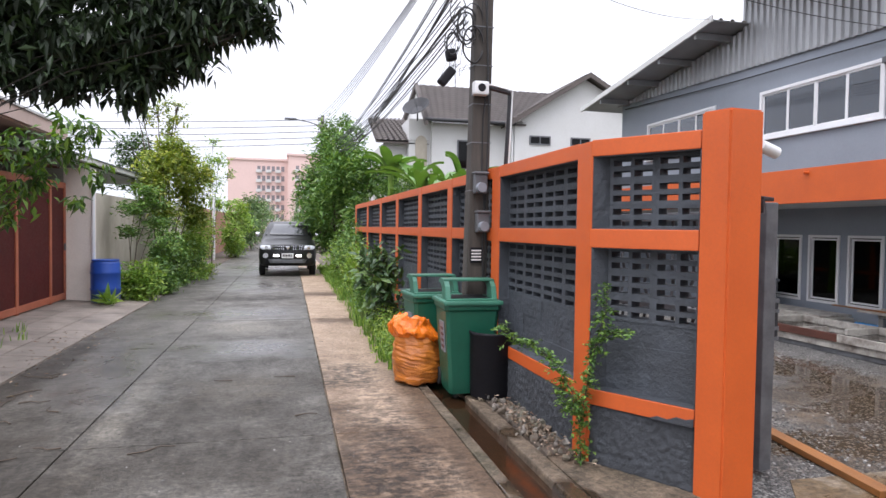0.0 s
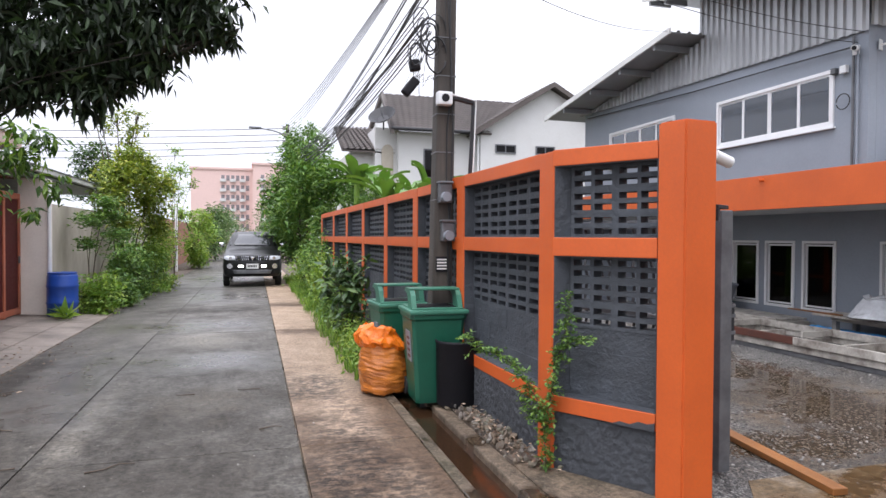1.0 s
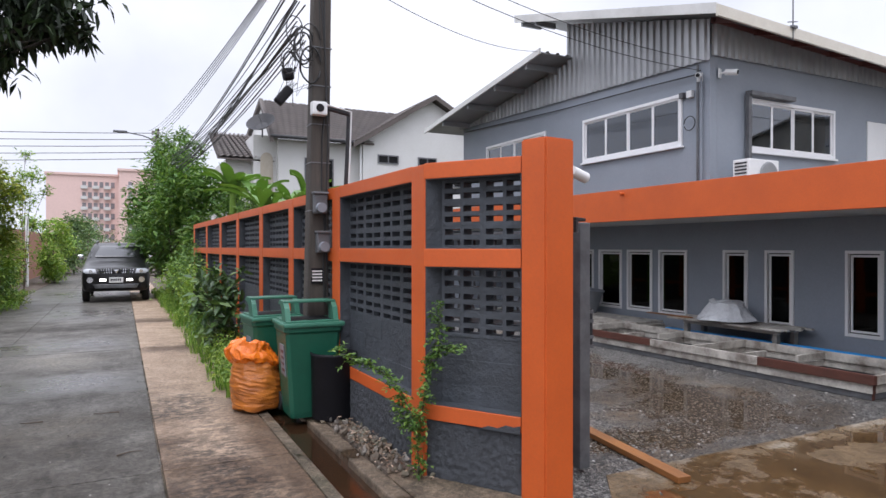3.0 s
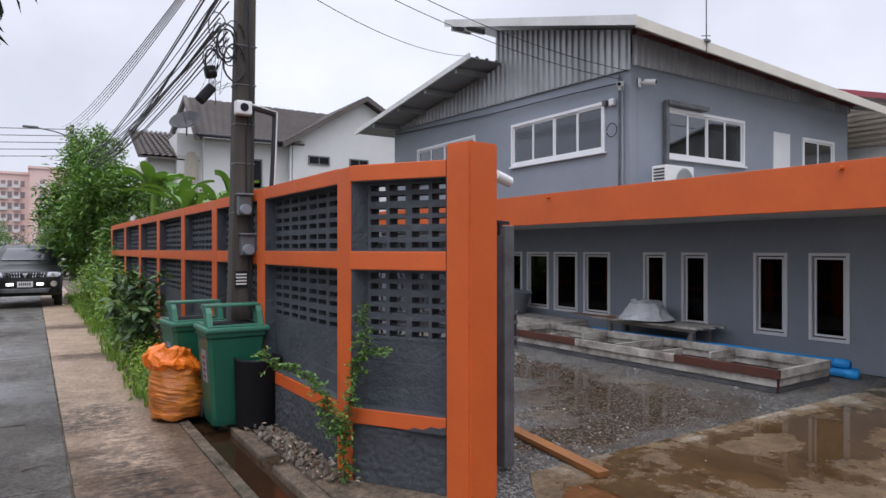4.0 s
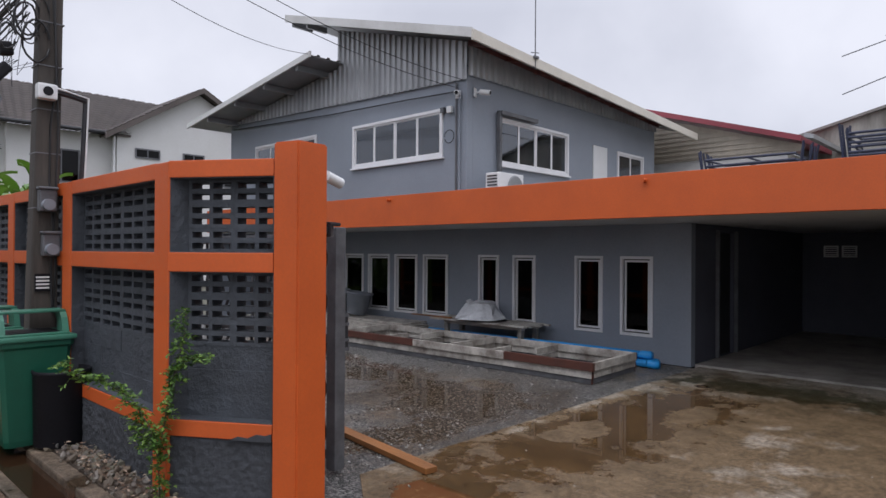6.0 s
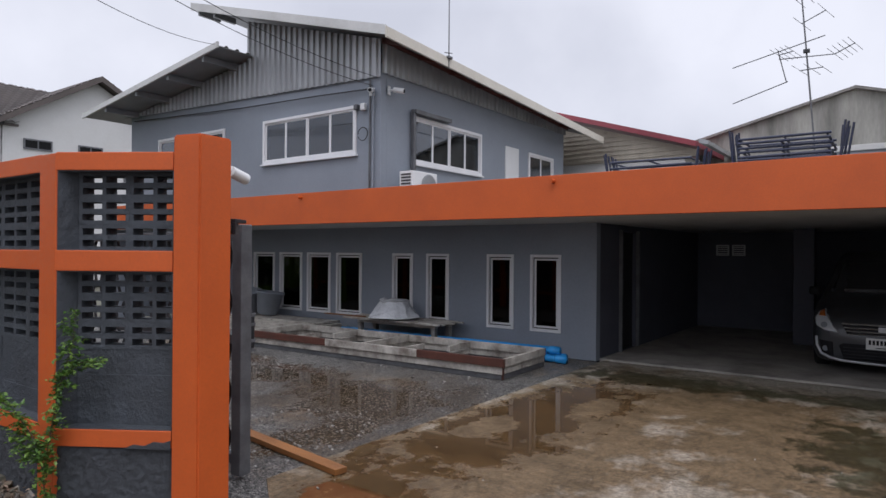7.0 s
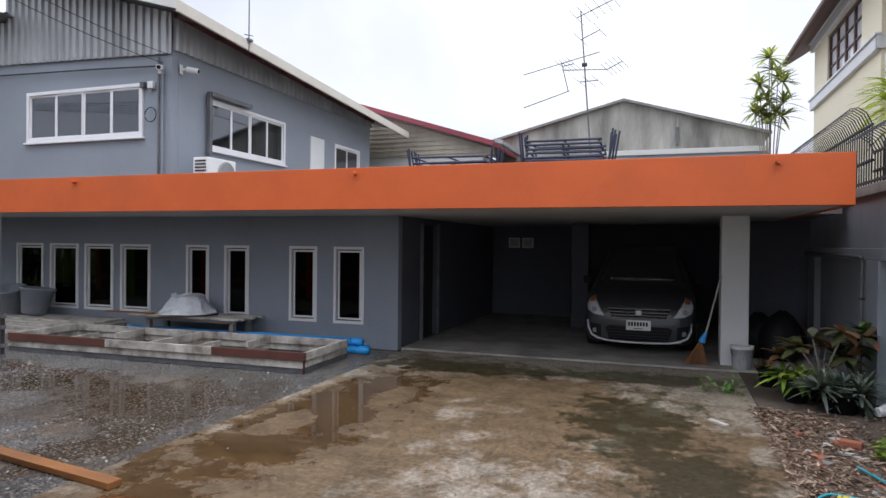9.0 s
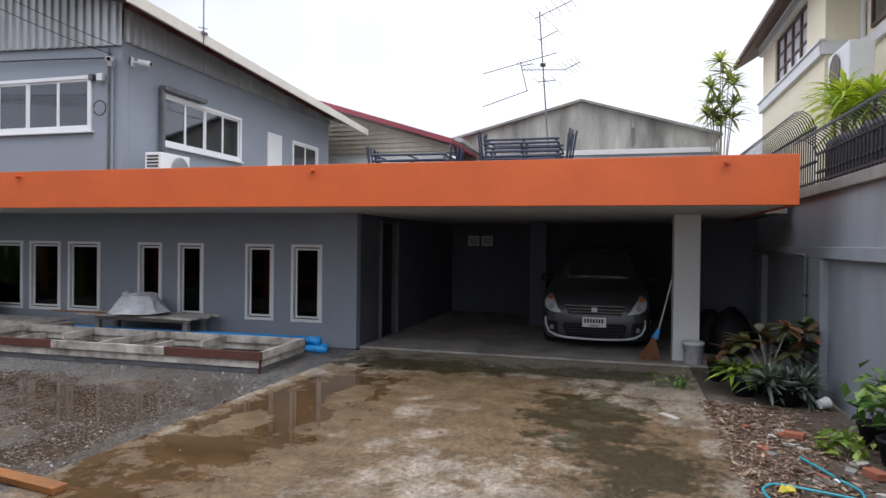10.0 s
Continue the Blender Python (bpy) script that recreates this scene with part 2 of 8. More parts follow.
M["lane"] = wet_concrete("lane_concrete", (0.140, 0.130, 0.114), (0.052, 0.048, 0.042), (0.082, 0.074, 0.062), 0.5, 0.50, 0.58, (1.0, 0.6, 1), 0.55, 0.27, pale=(0.23, 0.213, 0.18), pale_amount=0.45, stains=0.85, bump=1.0, wet_tint=(0.8, 0.78, 0.76), chip=0.45, grit=0.75, damp_tint=(0.46, 0.43, 0.40),
                         # Damp concrete; the first two patches also paint in tree shade and vignetting.
                         damp=(((0.8, 1.4), (1.2, 2.9), 0.6, 0.9, 0.5), ((0.7, 2.2), (1.0, 1.7), 0.6, 1.4, 0.3), ((2.7, 2.9), (0.7, 0.8), 0.9, 1.8, 0.35), ((2.3, 0.2), (1.4, 1.6), 0.7, 1.2, 0.5), ((2.4, 4.2), (1.0, 1.5), 1.0, 1.3, 0.5), ((0.35, 5.5), (0.25, 2.5), 0.7, 1.5, 0.4), ((2.2, 13.2), (1.2, 0.5), 0.9, 1.0, 0.5)),
                         worn=(((2.5, 1.7), (0.5, 0.35), 0.9, 2.6, 0.5), ((2.6, 4.9), (0.45, 0.45), 0.9, 2.6, 0.5), ((1.62, 4.4), (0.10, 1.3), 0.9, 2.4, 0.5), ((2.3, 9.0), (0.5, 0.7), 0.9, 2.0, 0.5)),
                         puddles=(((2.5, 7.1), (1.2, 0.55), 1.0, 1.3, 0.6), ((1.0, 6.4), (0.35, 1.5), 1.0, 1.3, 0.6), ((2.2, 10.6), (1.6, 0.8), 1.0, 1.0, 0.6), ((2.6, 16.5), (1.4, 1.6), 1.0, 0.8, 0.6), ((1.6, 24.0), (1.6, 3.0), 1.0, 0.6, 0.6), ((1.45, 4.6), (0.35, 0.4), 1.0, 1.6, 0.5)))
M["strip"] = wet_concrete("stained_verge_concrete", (0.38, 0.28, 0.198), (0.070, 0.057, 0.047), (0.28, 0.20, 0.138), 1.2, 0.70, 0.78, (1, 1, 1), 0.6, 0.25, stains=0.35, pale=(0.42, 0.30, 0.20), pale_amount=0.5, bump=0.9, mid_scale=2.0, edge=(0.42, 0.66), moss_lo=0.58, damp_tint=(0.34, 0.31, 0.29), chip=0.3, grit=0.55,
                          damp=(((3.45, 1.6), (0.22, 3.4), 0.8, 2.2, 0.5), ((4.34, 2.6), (0.26, 3.8), 0.7, 2.0, 0.5), ((3.8, 2.6), (0.45, 0.8), 1.0, 1.8, 0.6), ((3.75, 0.3), (0.4, 0.5), 1.0, 2.0, 0.6), ((3.9, 9.5), (0.5, 0.4), 0.9, 1.6, 0.5), ((3.9, 14.0), (0.6, 0.5), 0.9, 1.6, 0.5)),
                          mossy=(), pits=(((3.75, 1.2), (0.45, 3.4), 0.7, 1.6, 0.5), ((3.7, 5.2), (0.35, 0.8), 0.9, 1.6, 0.5)))
M["yard"] = wet_concrete("mossy_yard_concrete", (0.30, 0.255, 0.20), (0.15, 0.125, 0.09), (0.070, 0.064, 0.036), 0.42, 0.53, 0.57, (0.9, 0.8, 1), 0.5, 0.03, pale=(0.36, 0.33, 0.275), pale_amount=0.18, stains=0.9, edge=(0.40, 0.62), bump=1.0, mid_scale=3.2, moss_lo=0.60, wet_tint=(0.62, 0.52, 0.39), chip=0.25, grit=0.62,
                         damp=(((8.4, 0.6), (3.4, 1.3), 0.9, 2.2, 0.25), ((9.3, -1.2), (1.5, 0.8), 1.1, 2.2, 0.25), ((6.2, 0.8), (1.2, 0.9), 0.8, 2.4, 0.25), ((8.6, -2.4), (1.6, 0.8), 0.9, 2.4, 0.25), ((10.6, -0.6), (1.0, 1.4), 1.2, 2.4, 0.25)),
                         worn=(((9.7, 1.55), (2.2, 0.12), 0.9, 2.6, 0.35), ((11.4, 1.3), (0.7, 0.3), 0.9, 2.6, 0.4), ((12.5, -0.8), (0.2, 2.8), 0.9, 2.6, 0.4)),
                         mossy=(((11.7, 0.3), (0.42, 1.5), 1.2, 3.2, 0.2), ((11.8, -2.0), (0.4, 0.9), 1.2, 3.2, 0.2), ((9.7, -2.0), (1.1, 0.55), 1.3, 3.2, 0.2), ((8.3, -2.5), (0.6, 0.45), 1.2, 3.4, 0.2)),
                         puddles=(((8.6, 1.0), (2.0, 0.62), 1.0, 2.4, 0.2), ((6.4, 0.9), (0.6, 0.35), 0.8, 2.4, 0.16), ((10.0, 0.7), (0.9, 0.5), 0.9, 2.6, 0.2)),
                         dry=(((9.75, 0.55), (0.62, 0.2), 0.9, 2.6, 0.18), ((8.45, 1.12), (0.42, 0.24), 0.8, 2.8, 0.14), ((10.35, 0.05), (0.3, 0.22), 0.9, 3.0, 0.16), ((9.0, 0.25), (0.35, 0.14), 0.9, 3.0, 0.16)))
M["dirty_concrete"] = wet_concrete("dirty_kerb_concrete", (0.20, 0.152, 0.108), (0.042, 0.036, 0.028), (0.055, 0.05, 0.032), 1.5, 0.52, 0.60, (1, 1, 1), 0.6, 0.2, stains=0.95, bump=1.0, mid_scale=4.0, pale=(0.30, 0.25, 0.19))
M["boundary"] = surface("boundary_wall_paint", (0.30, 0.33, 0.37), (0.17, 0.185, 0.20), 0.65, 0.9, 22, 0.25, amount=0.6, stretch=(1, 1, 0.4), grain=0.2)
M["gravel"] = wet_gravel("wet_gravel")
M["concrete"] = surface("plain_concrete", (0.30, 0.29, 0.27), (0.14, 0.13, 0.115), 0.7, 2.2, 50, 0.3, amount=0.7, grain=0.3)
M["soil"] = surface("damp_soil", (0.15, 0.115, 0.085), (0.065, 0.05, 0.04), 0.8, 1.6, 35, 0.9, amount=0.7, grain=0.5, bdist=0.03)
M["ground"] = surface("distant_ground", (0.10, 0.095, 0.07), (0.06, 0.07, 0.04), 0.85, 0.05, 3, 0.2)
M["drain_water"] = surface("muddy_water", (0.040, 0.020, 0.010), (0.014, 0.009, 0.006), 0.08, 1.5, 9, 0.06, grain=0.2, spec=0.6)
M["white"] = surface("white_paint", (0.72, 0.73, 0.73), (0.55, 0.56, 0.56), 0.5, 1.0, 30, 0.05, amount=0.3, grain=0.08)
M["house_white"] = surface("white_house_render", (0.62, 0.62, 0.61), (0.50, 0.49, 0.46), 0.7, 0.35, 14, 0.1, amount=0.4, grain=0.1)
M["alu"] = surface("white_aluminium", (0.75, 0.75, 0.76), (0.62, 0.62, 0.63), 0.35, 2.0, 40, 0.02, amount=0.3, grain=0.06)
M["zinc"] = surface("zinc_sheet", (0.43, 0.44, 0.45), (0.22, 0.225, 0.23), 0.42, 0.9, 20, 0.05, metal=0.5, amount=0.75, stretch=(1, 1, 0.25), grain=0.2)
M["roof_white"] = surface("pale_roof_metal", (0.62, 0.62, 0.60), (0.35, 0.34, 0.32), 0.45, 1.4, 30, 0.05, amount=0.45, grain=0.12)
M["roof_under"] = surface("roof_underside", (0.30, 0.31, 0.32), (0.16, 0.16, 0.16), 0.5, 1.0, 25, 0.06, metal=0.3)
M["red_steel"] = surface("red_primer_steel", (0.11, 0.028, 0.022), (0.05, 0.018, 0.014), 0.6, 3.0, 40, 0.2, amount=0.6)
M["steel"] = surface("grey_gate_steel", (0.17, 0.175, 0.185), (0.07, 0.07, 0.075), 0.5, 4.0, 50, 0.15, metal=0.3, amount=0.7, grain=0.25)
M["dark_steel"] = surface("dark_steel", (0.022, 0.022, 0.026), (0.01, 0.01, 0.012), 0.5, 6, 60, 0.1)
M["frame_steel"] = surface("galvanised_section", (0.62, 0.59, 0.53), (0.13, 0.10, 0.08), 0.5, 3.4, 40, 0.12, metal=0.2, amount=0.85, grain=0.25)
M["rust"] = surface("rusty_section", (0.105, 0.035, 0.022), (0.05, 0.02, 0.014), 0.6, 3, 40, 0.2, amount=0.6, grain=0.3)
M["tint_glass"] = glass("dark_tinted_glass", (0.008, 0.009, 0.012), 0.02, 1.3)
M["win_glass"] = glass("blue_grey_glass", (0.16, 0.23, 0.34), 0.02, 1.85)
# Near-black stands in for the lack of light in rooms behind the glass.
M["unlit_room"] = plain("unlit_interior", (0.025, 0.026, 0.03), 0.8)
# Carport gloom is put into this colour: darker than the outside walls.
M["garage"] = surface("shade_dark_garage_paint", (0.10, 0.105, 0.135), (0.06, 0.064, 0.082), 0.75, 1.0, 25, 0.1)
M["garage_floor"] = surface("garage_floor", (0.40, 0.375, 0.335), (0.11, 0.10, 0.09), 0.7, 1.6, 40, 0.15, amount=0.7)
M["pole"] = surface("weathered_pole", (0.085, 0.072, 0.06), (0.03, 0.026, 0.023), 0.8, 4, 40, 0.6, stretch=(1, 1, 0.12), amount=0.75, grain=0.45)
M["cable"] = plain("black_cable", (0.012, 0.012, 0.013), 0.55)
M["bin_green"] = surface("green_bin_plastic", (0.012, 0.105, 0.062), (0.008, 0.06, 0.038), 0.38, 3, 60, 0.08, amount=0.5)
M["bin_lid"] = surface("green_lid_plastic", (0.05, 0.19, 0.125), (0.03, 0.11, 0.075), 0.42, 4, 60, 0.08, amount=0.6)
M["black_plastic"] = surface("black_plastic", (0.009, 0.009, 0.012), (0.005, 0.005, 0.006), 0.6, 4, 50, 0.1, spec=0.25)
M["bag"] = surface("orange_bag_plastic", (0.60, 0.19, 0.025), (0.20, 0.055, 0.012), 0.33, 7, 22, 0.6, amount=0.85, stretch=(0.5, 0.5, 2.6), bdist=0.02)
M["bag_top"] = surface("bright_orange_film", (0.85, 0.20, 0.01), (0.6, 0.11, 0.01), 0.28, 6, 20, 0.3, amount=0.5, bdist=0.02)
M["barrel"] = surface("blue_barrel_plastic", (0.015, 0.07, 0.36), (0.012, 0.045, 0.22), 0.38, 3, 40, 0.05, amount=0.5)
M["cream"] = surface("cream_wall_render", (0.50, 0.45, 0.37), (0.23, 0.20, 0.16), 0.75, 0.9, 25, 0.2, amount=0.7, stretch=(1, 1, 0.5))
M["brown_gate"] = surface("dark_red_gate_sheet", (0.085, 0.016, 0.014), (0.045, 0.010, 0.009), 0.6, 2, 30, 0.1, spec=0.15)
M["terracotta"] = surface("terracotta_steel", (0.42, 0.125, 0.062), (0.18, 0.045, 0.022), 0.5, 2, 40, 0.1)
M["gate_cream"] = surface("pale_cream_paint", (0.80, 0.74, 0.67), (0.64, 0.57, 0.50), 0.7, 1.0, 25, 0.08, amount=0.5, grain=0.12)
M["tile_roof"] = surface("brown_roof_tile", (0.12, 0.10, 0.09), (0.06, 0.05, 0.046), 0.7, 0.8, 12, 0.3, amount=0.6, grain=0.3)
M["pink"] = surface("pink_render", (0.74, 0.54, 0.49), (0.64, 0.46, 0.42), 0.8, 0.08, 3, 0.05, amount=0.5)
M["pink_dark"] = plain("far_window", (0.22, 0.20, 0.21), 0.3)
M["yellow_house"] = surface("pale_yellow_render", (0.86, 0.79, 0.60), (0.78, 0.70, 0.52), 0.75, 0.6, 20, 0.08, amount=0.35)
M["mould_wall"] = surface("mould_streaked_concrete", (0.42, 0.41, 0.37), (0.085, 0.085, 0.075), 0.8, 1.1, 20, 0.2, amount=0.85, stretch=(1, 1, 0.22), grain=0.25)
M["bark"] = surface("bark", (0.10, 0.075, 0.055), (0.045, 0.035, 0.028), 0.85, 5, 30, 0.7, stretch=(1, 1, 0.3))
# Leaf green taken down to near-black: the crown's silhouette against the sky.
M["leaf_dark"] = foliage("silhouette_mango_leaf", (0.012, 0.026, 0.008), (0.035, 0.07, 0.018), 0.55, 0.12)
M["leaf_mid"] = foliage("shrub_leaf", (0.105, 0.23, 0.045), (0.26, 0.40, 0.085))
M["leaf_light"] = foliage("light_leaf", (0.21, 0.38, 0.06), (0.44, 0.56, 0.12), 0.45, 0.4)
M["leaf_yellow"] = foliage("yellowish_leaf", (0.20, 0.29, 0.045), (0.46, 0.48, 0.09), 0.45, 0.35)
M["leaf_red"] = foliage("reddish_leaf", (0.085, 0.095, 0.035), (0.30, 0.10, 0.06), 0.45, 0.25)
M["grass"] = foliage("grass_blade", (0.15, 0.31, 0.045), (0.38, 0.54, 0.11), 0.5, 0.4)
M["leaf_far"] = foliage("far_leaf", (0.10, 0.19, 0.07), (0.22, 0.32, 0.12), 0.6, 0.3)
M["yellow_plastic"] = plain("yellow_plastic", (0.62, 0.50, 0.05), 0.4)
M["leaf_palm"] = foliage("palm_leaf", (0.34, 0.48, 0.04), (0.68, 0.74, 0.12), 0.4, 0.45)
M["leaf_dracaena"] = foliage("dracaena_leaf", (0.30, 0.36, 0.13), (0.66, 0.68, 0.38), 0.4, 0.6)
M["pale_stem"] = surface("pale_plant_stem", (0.36, 0.32, 0.27), (0.22, 0.19, 0.16), 0.8, 6, 40, 0.3)
M["leaf_hang"] = foliage("hanging_leaf", (0.07, 0.165, 0.028), (0.26, 0.42, 0.07), 0.45, 0.35)
M["leaf_pot"] = foliage("garden_pot_leaf", (0.045, 0.105, 0.03), (0.14, 0.23, 0.06), 0.45, 0.15)
M["litter"] = foliage("fallen_leaf", (0.21, 0.13, 0.085), (0.52, 0.40, 0.30), 0.7, 0.1)
M["stone"] = surface("rubble_stone", (0.25, 0.215, 0.18), (0.09, 0.075, 0.06), 0.75, 5, 40, 0.5, tints=((0.35, 0.35, 0.35), (0.65, 0.58, 0.48), (0.25, 0.22, 0.2), (1.15, 1.2, 1.25), (0.5, 0.56, 0.46), (0.7, 0.6, 0.48), (0.4, 0.45, 0.5)))
M["timber"] = surface("orange_timber", (0.29, 0.115, 0.028), (0.07, 0.03, 0.012), 0.5, 2, 30, 0.25, stretch=(3, 0.5, 3), amount=0.6)
M["blue_pipe"] = plain("blue_pipe", (0.03, 0.34, 0.80), 0.35)
M["board"] = surface("pale_board", (0.50, 0.47, 0.42), (0.28, 0.25, 0.21), 0.65, 2, 30, 0.2, amount=0.6)
M["tub"] = surface("grey_tub", (0.22, 0.24, 0.27), (0.14, 0.15, 0.17), 0.5, 3, 40, 0.1)
M["chrome"] = plain("chrome", (0.75, 0.76, 0.78), 0.12, 1.0)
M["rubber"] = plain("rubber", (0.014, 0.014, 0.015), 0.8)
M["plate"] = plain("white_plate", (0.75, 0.75, 0.74), 0.4)
M["cream_board"] = surface("cream_board_paint", (0.66, 0.63, 0.55), (0.52, 0.48, 0.40), 0.55, 1.5, 30, 0.05, amount=0.5)
M["soffit"] = surface("white_soffit_paint", (0.60, 0.60, 0.60), (0.42, 0.42, 0.42), 0.7, 0.8, 30, 0.06, amount=0.5, grain=0.12)
M["beige_fascia"] = surface("pinkish_beige_paint", (0.55, 0.42, 0.36), (0.40, 0.29, 0.25), 0.65, 1.0, 30, 0.06, amount=0.5, grain=0.12)
M["crimson_roof"] = surface("crimson_roof_edge", (0.27, 0.045, 0.06), (0.15, 0.03, 0.04), 0.5, 1.5, 30, 0.08, amount=0.6)
M["brown_eave"] = surface("brown_eave_boards", (0.13, 0.068, 0.05), (0.07, 0.04, 0.032), 0.6, 1.2, 30, 0.1, amount=0.6)
M["brown_timber"] = surface("brown_window_timber", (0.105, 0.062, 0.05), (0.05, 0.032, 0.03), 0.5, 3, 40, 0.1, amount=0.6)
# Opaque, glossy, whitish pane.
M["pale_pane"] = surface("pale_window_pane", (0.78, 0.79, 0.83), (0.60, 0.62, 0.67), 0.15, 0.7, 8, 0.0, amount=0.6, grain=0.05, spec=0.8)
M["screen_glass"] = surface("car_screen_glass", (0.030, 0.032, 0.036), (0.02, 0.021, 0.023), 0.15, 1.0, 10, 0.0, spec=1.0, grain=0.05)
M["lamp_lit"] = plain("lit_lamp", (0.9, 0.9, 0.85), 0.3, 0.0, 4.0)
M["navy_tube"] = surface("navy_scaffold_paint", (0.018, 0.025, 0.06), (0.03, 0.028, 0.03), 0.45, 6, 50, 0.1)


# ---- mesh helpers ----
from mathutils.bvhtree import BVHTree


def part(name, bm, material, parent=None, label="", smooth=False):
    me = bpy.data.meshes.new(name)
    if isinstance(bm, bmesh.types.BMesh):
        bmesh.ops.recalc_face_normals(bm, faces=bm.faces)
        bm.to_mesh(me)
        bm.free()
    else:
        me.from_pydata(*bm)
    me.materials.append(material)
    if smooth:
        me.shade_smooth()
    ob = new(name, me)
    if parent is not None:
        ob.parent = parent
    if label:
        tagged(ob, label)
    return ob


def thing(name, at, label, category, group="", rz=0.0, kind=""):
    ob = new(name)
    ob.empty_display_size = 0.2
    ob.matrix_world = pose(*at, 0, 0, rz)
    return tagged(ob, label, category, group, kind)


def structure(name, bm, material, label, category, smooth=False):
    return tagged(part(name, bm, material, None, "", smooth), label, category, "", "structure")


def box(x0, x1, y0, y1, z0, z1, bevel=0.0, bm=None, m=None):
    own = bm is None
    bm = bmesh.new() if own else bm
    c = Matrix.Translation(((x0 + x1) / 2, (y0 + y1) / 2, (z0 + z1) / 2)) @ Matrix.Diagonal((x1 - x0, y1 - y0, z1 - z0, 1))
    r = bmesh.ops.create_cube(bm, size=1.0, matrix=(m or Matrix()) @ c)
    if bevel:
        es = list({e for v in r["verts"] for e in v.link_edges})
        bmesh.ops.bevel(bm, geom=es, offset=bevel, segments=2, affect="EDGES", profile=0.6)
    return bm


def prism(poly, z0, z1, bm=None, bevel=0.0):
    bm = bm or bmesh.new()
    lo = [bm.verts.new((x, y, z0)) for x, y in poly]
    hi = [bm.verts.new((x, y, z1)) for x, y in poly]
    n = len(poly)
    fs = [bm.faces.new(lo[::-1]), bm.faces.new(hi)]
    for i in range(n):
        fs.append(bm.faces.new((lo[i], lo[(i + 1) % n], hi[(i + 1) % n], hi[i])))
    if bevel:
        es = list({e for f in fs for e in f.edges})
        bmesh.ops.bevel(bm, geom=es, offset=bevel, segments=2, affect="EDGES")
    return bm


def slab(corners, thick, bm=None):
    """A flat plate through four corner points, thick metres downwards."""
    bm = bm or bmesh.new()
    hi = [bm.verts.new(c) for c in corners]
    lo = [bm.verts.new((c[0], c[1], c[2] - thick)) for c in corners]
    n = len(corners)
    bm.faces.new(hi)
    bm.faces.new(lo[::-1])
    for i in range(n):
        bm.faces.new((lo[i], lo[(i + 1) % n], hi[(i + 1) % n], hi[i]))
    return bm


def rod(a, b, r, r2=None, seg=10, bm=None):
    bm = bm or bmesh.new()
    a, b = Vector(a), Vector(b)
    d = b - a
    m = Matrix.Translation((a + b) / 2) @ d.to_track_quat("Z", "Y").to_matrix().to_4x4()
    bmesh.ops.create_cone(bm, cap_ends=True, segments=seg, radius1=r, radius2=r if r2 is None else r2, depth=d.length, matrix=m)
    return bm


def sweep(points, r, seg=6, bm=None, r_end=None):
    """A round tube along a line of points."""
    bm = bm or bmesh.new()
    pts = [Vector(p) for p in points]
    rings = []
    for i, p in enumerate(pts):
        d = (pts[min(i + 1, len(pts) - 1)] - pts[max(i - 1, 0)]).normalized()
        side = d.cross(Vector((0.13, 0.21, 0.97))).normalized()
        up = side.cross(d)
        rr = r if r_end is None else r + (r_end - r) * i / (len(pts) - 1)
        rings.append([bm.verts.new(p + rr * (math.cos(a) * side + math.sin(a) * up)) for a in [2 * math.pi * k / seg for k in range(seg)]])
    for q, w in zip(rings, rings[1:]):
        for k in range(seg):
            bm.faces.new((q[k], q[(k + 1) % seg], w[(k + 1) % seg], w[k]))
    bm.faces.new(rings[0][::-1])
    bm.faces.new(rings[-1])
    return bm


def lathe(profile, seg=24, bm=None, at=(0, 0, 0)):
    bm = bm or bmesh.new()
    rings = []
    for r, z in profile:
        rings.append([bm.verts.new((at[0] + r * math.cos(2 * math.pi * k / seg), at[1] + r * math.sin(2 * math.pi * k / seg), at[2] + z)) for k in range(seg)])
    for q, w in zip(rings, rings[1:]):
        for k in range(seg):
            bm.faces.new((q[k], q[(k + 1) % seg], w[(k + 1) % seg], w[k]))
    bm.faces.new(rings[0][::-1])
    bm.faces.new(rings[-1])
    return bm


def sag(a, b, drop, n=14):
    a, b = Vector(a), Vector(b)
    return [a.lerp(b, i / n) - Vector((0, 0, drop * 4 * (i / n) * (1 - i / n))) for i in range(n + 1)]


def leaves(centres, size, rng, aspect=0.4, droop=0.5, fold=0.15, spread=1.0):
    """Many small pointed leaves, folded along the middle, as vertices and faces."""
    c = np.asarray(centres, float)
    n = len(c)
    az = rng.uniform(0, 2 * math.pi, n)
    el = rng.normal(-droop, 0.5 * spread, n)
    L = size * rng.uniform(0.6, 1.3, n)
    d = np.stack([np.cos(az) * np.cos(el), np.sin(az) * np.cos(el), np.sin(el)], 1)
    s = np.stack([-np.sin(az), np.cos(az), rng.normal(0, 0.5, n)], 1)
    s /= np.linalg.norm(s, axis=1)[:, None]
    u = np.cross(d, s)
    L, W = L[:, None], (L * aspect)[:, None]
    v = np.stack([c, c + d * L * 0.4 + s * W * 0.5 + u * L * fold, c + d * L, c + d * L * 0.4 - s * W * 0.5 + u * L * fold, c + d * L * 0.5], 1)
    i = np.arange(n) * 5
    f = np.concatenate([np.stack([i, i + 1, i + 4], 1), np.stack([i + 1, i + 2, i + 4], 1), np.stack([i, i + 4, i + 3], 1), np.stack([i + 4, i + 2, i + 3], 1)])
    return v.reshape(-1, 3).tolist(), [], f.tolist()


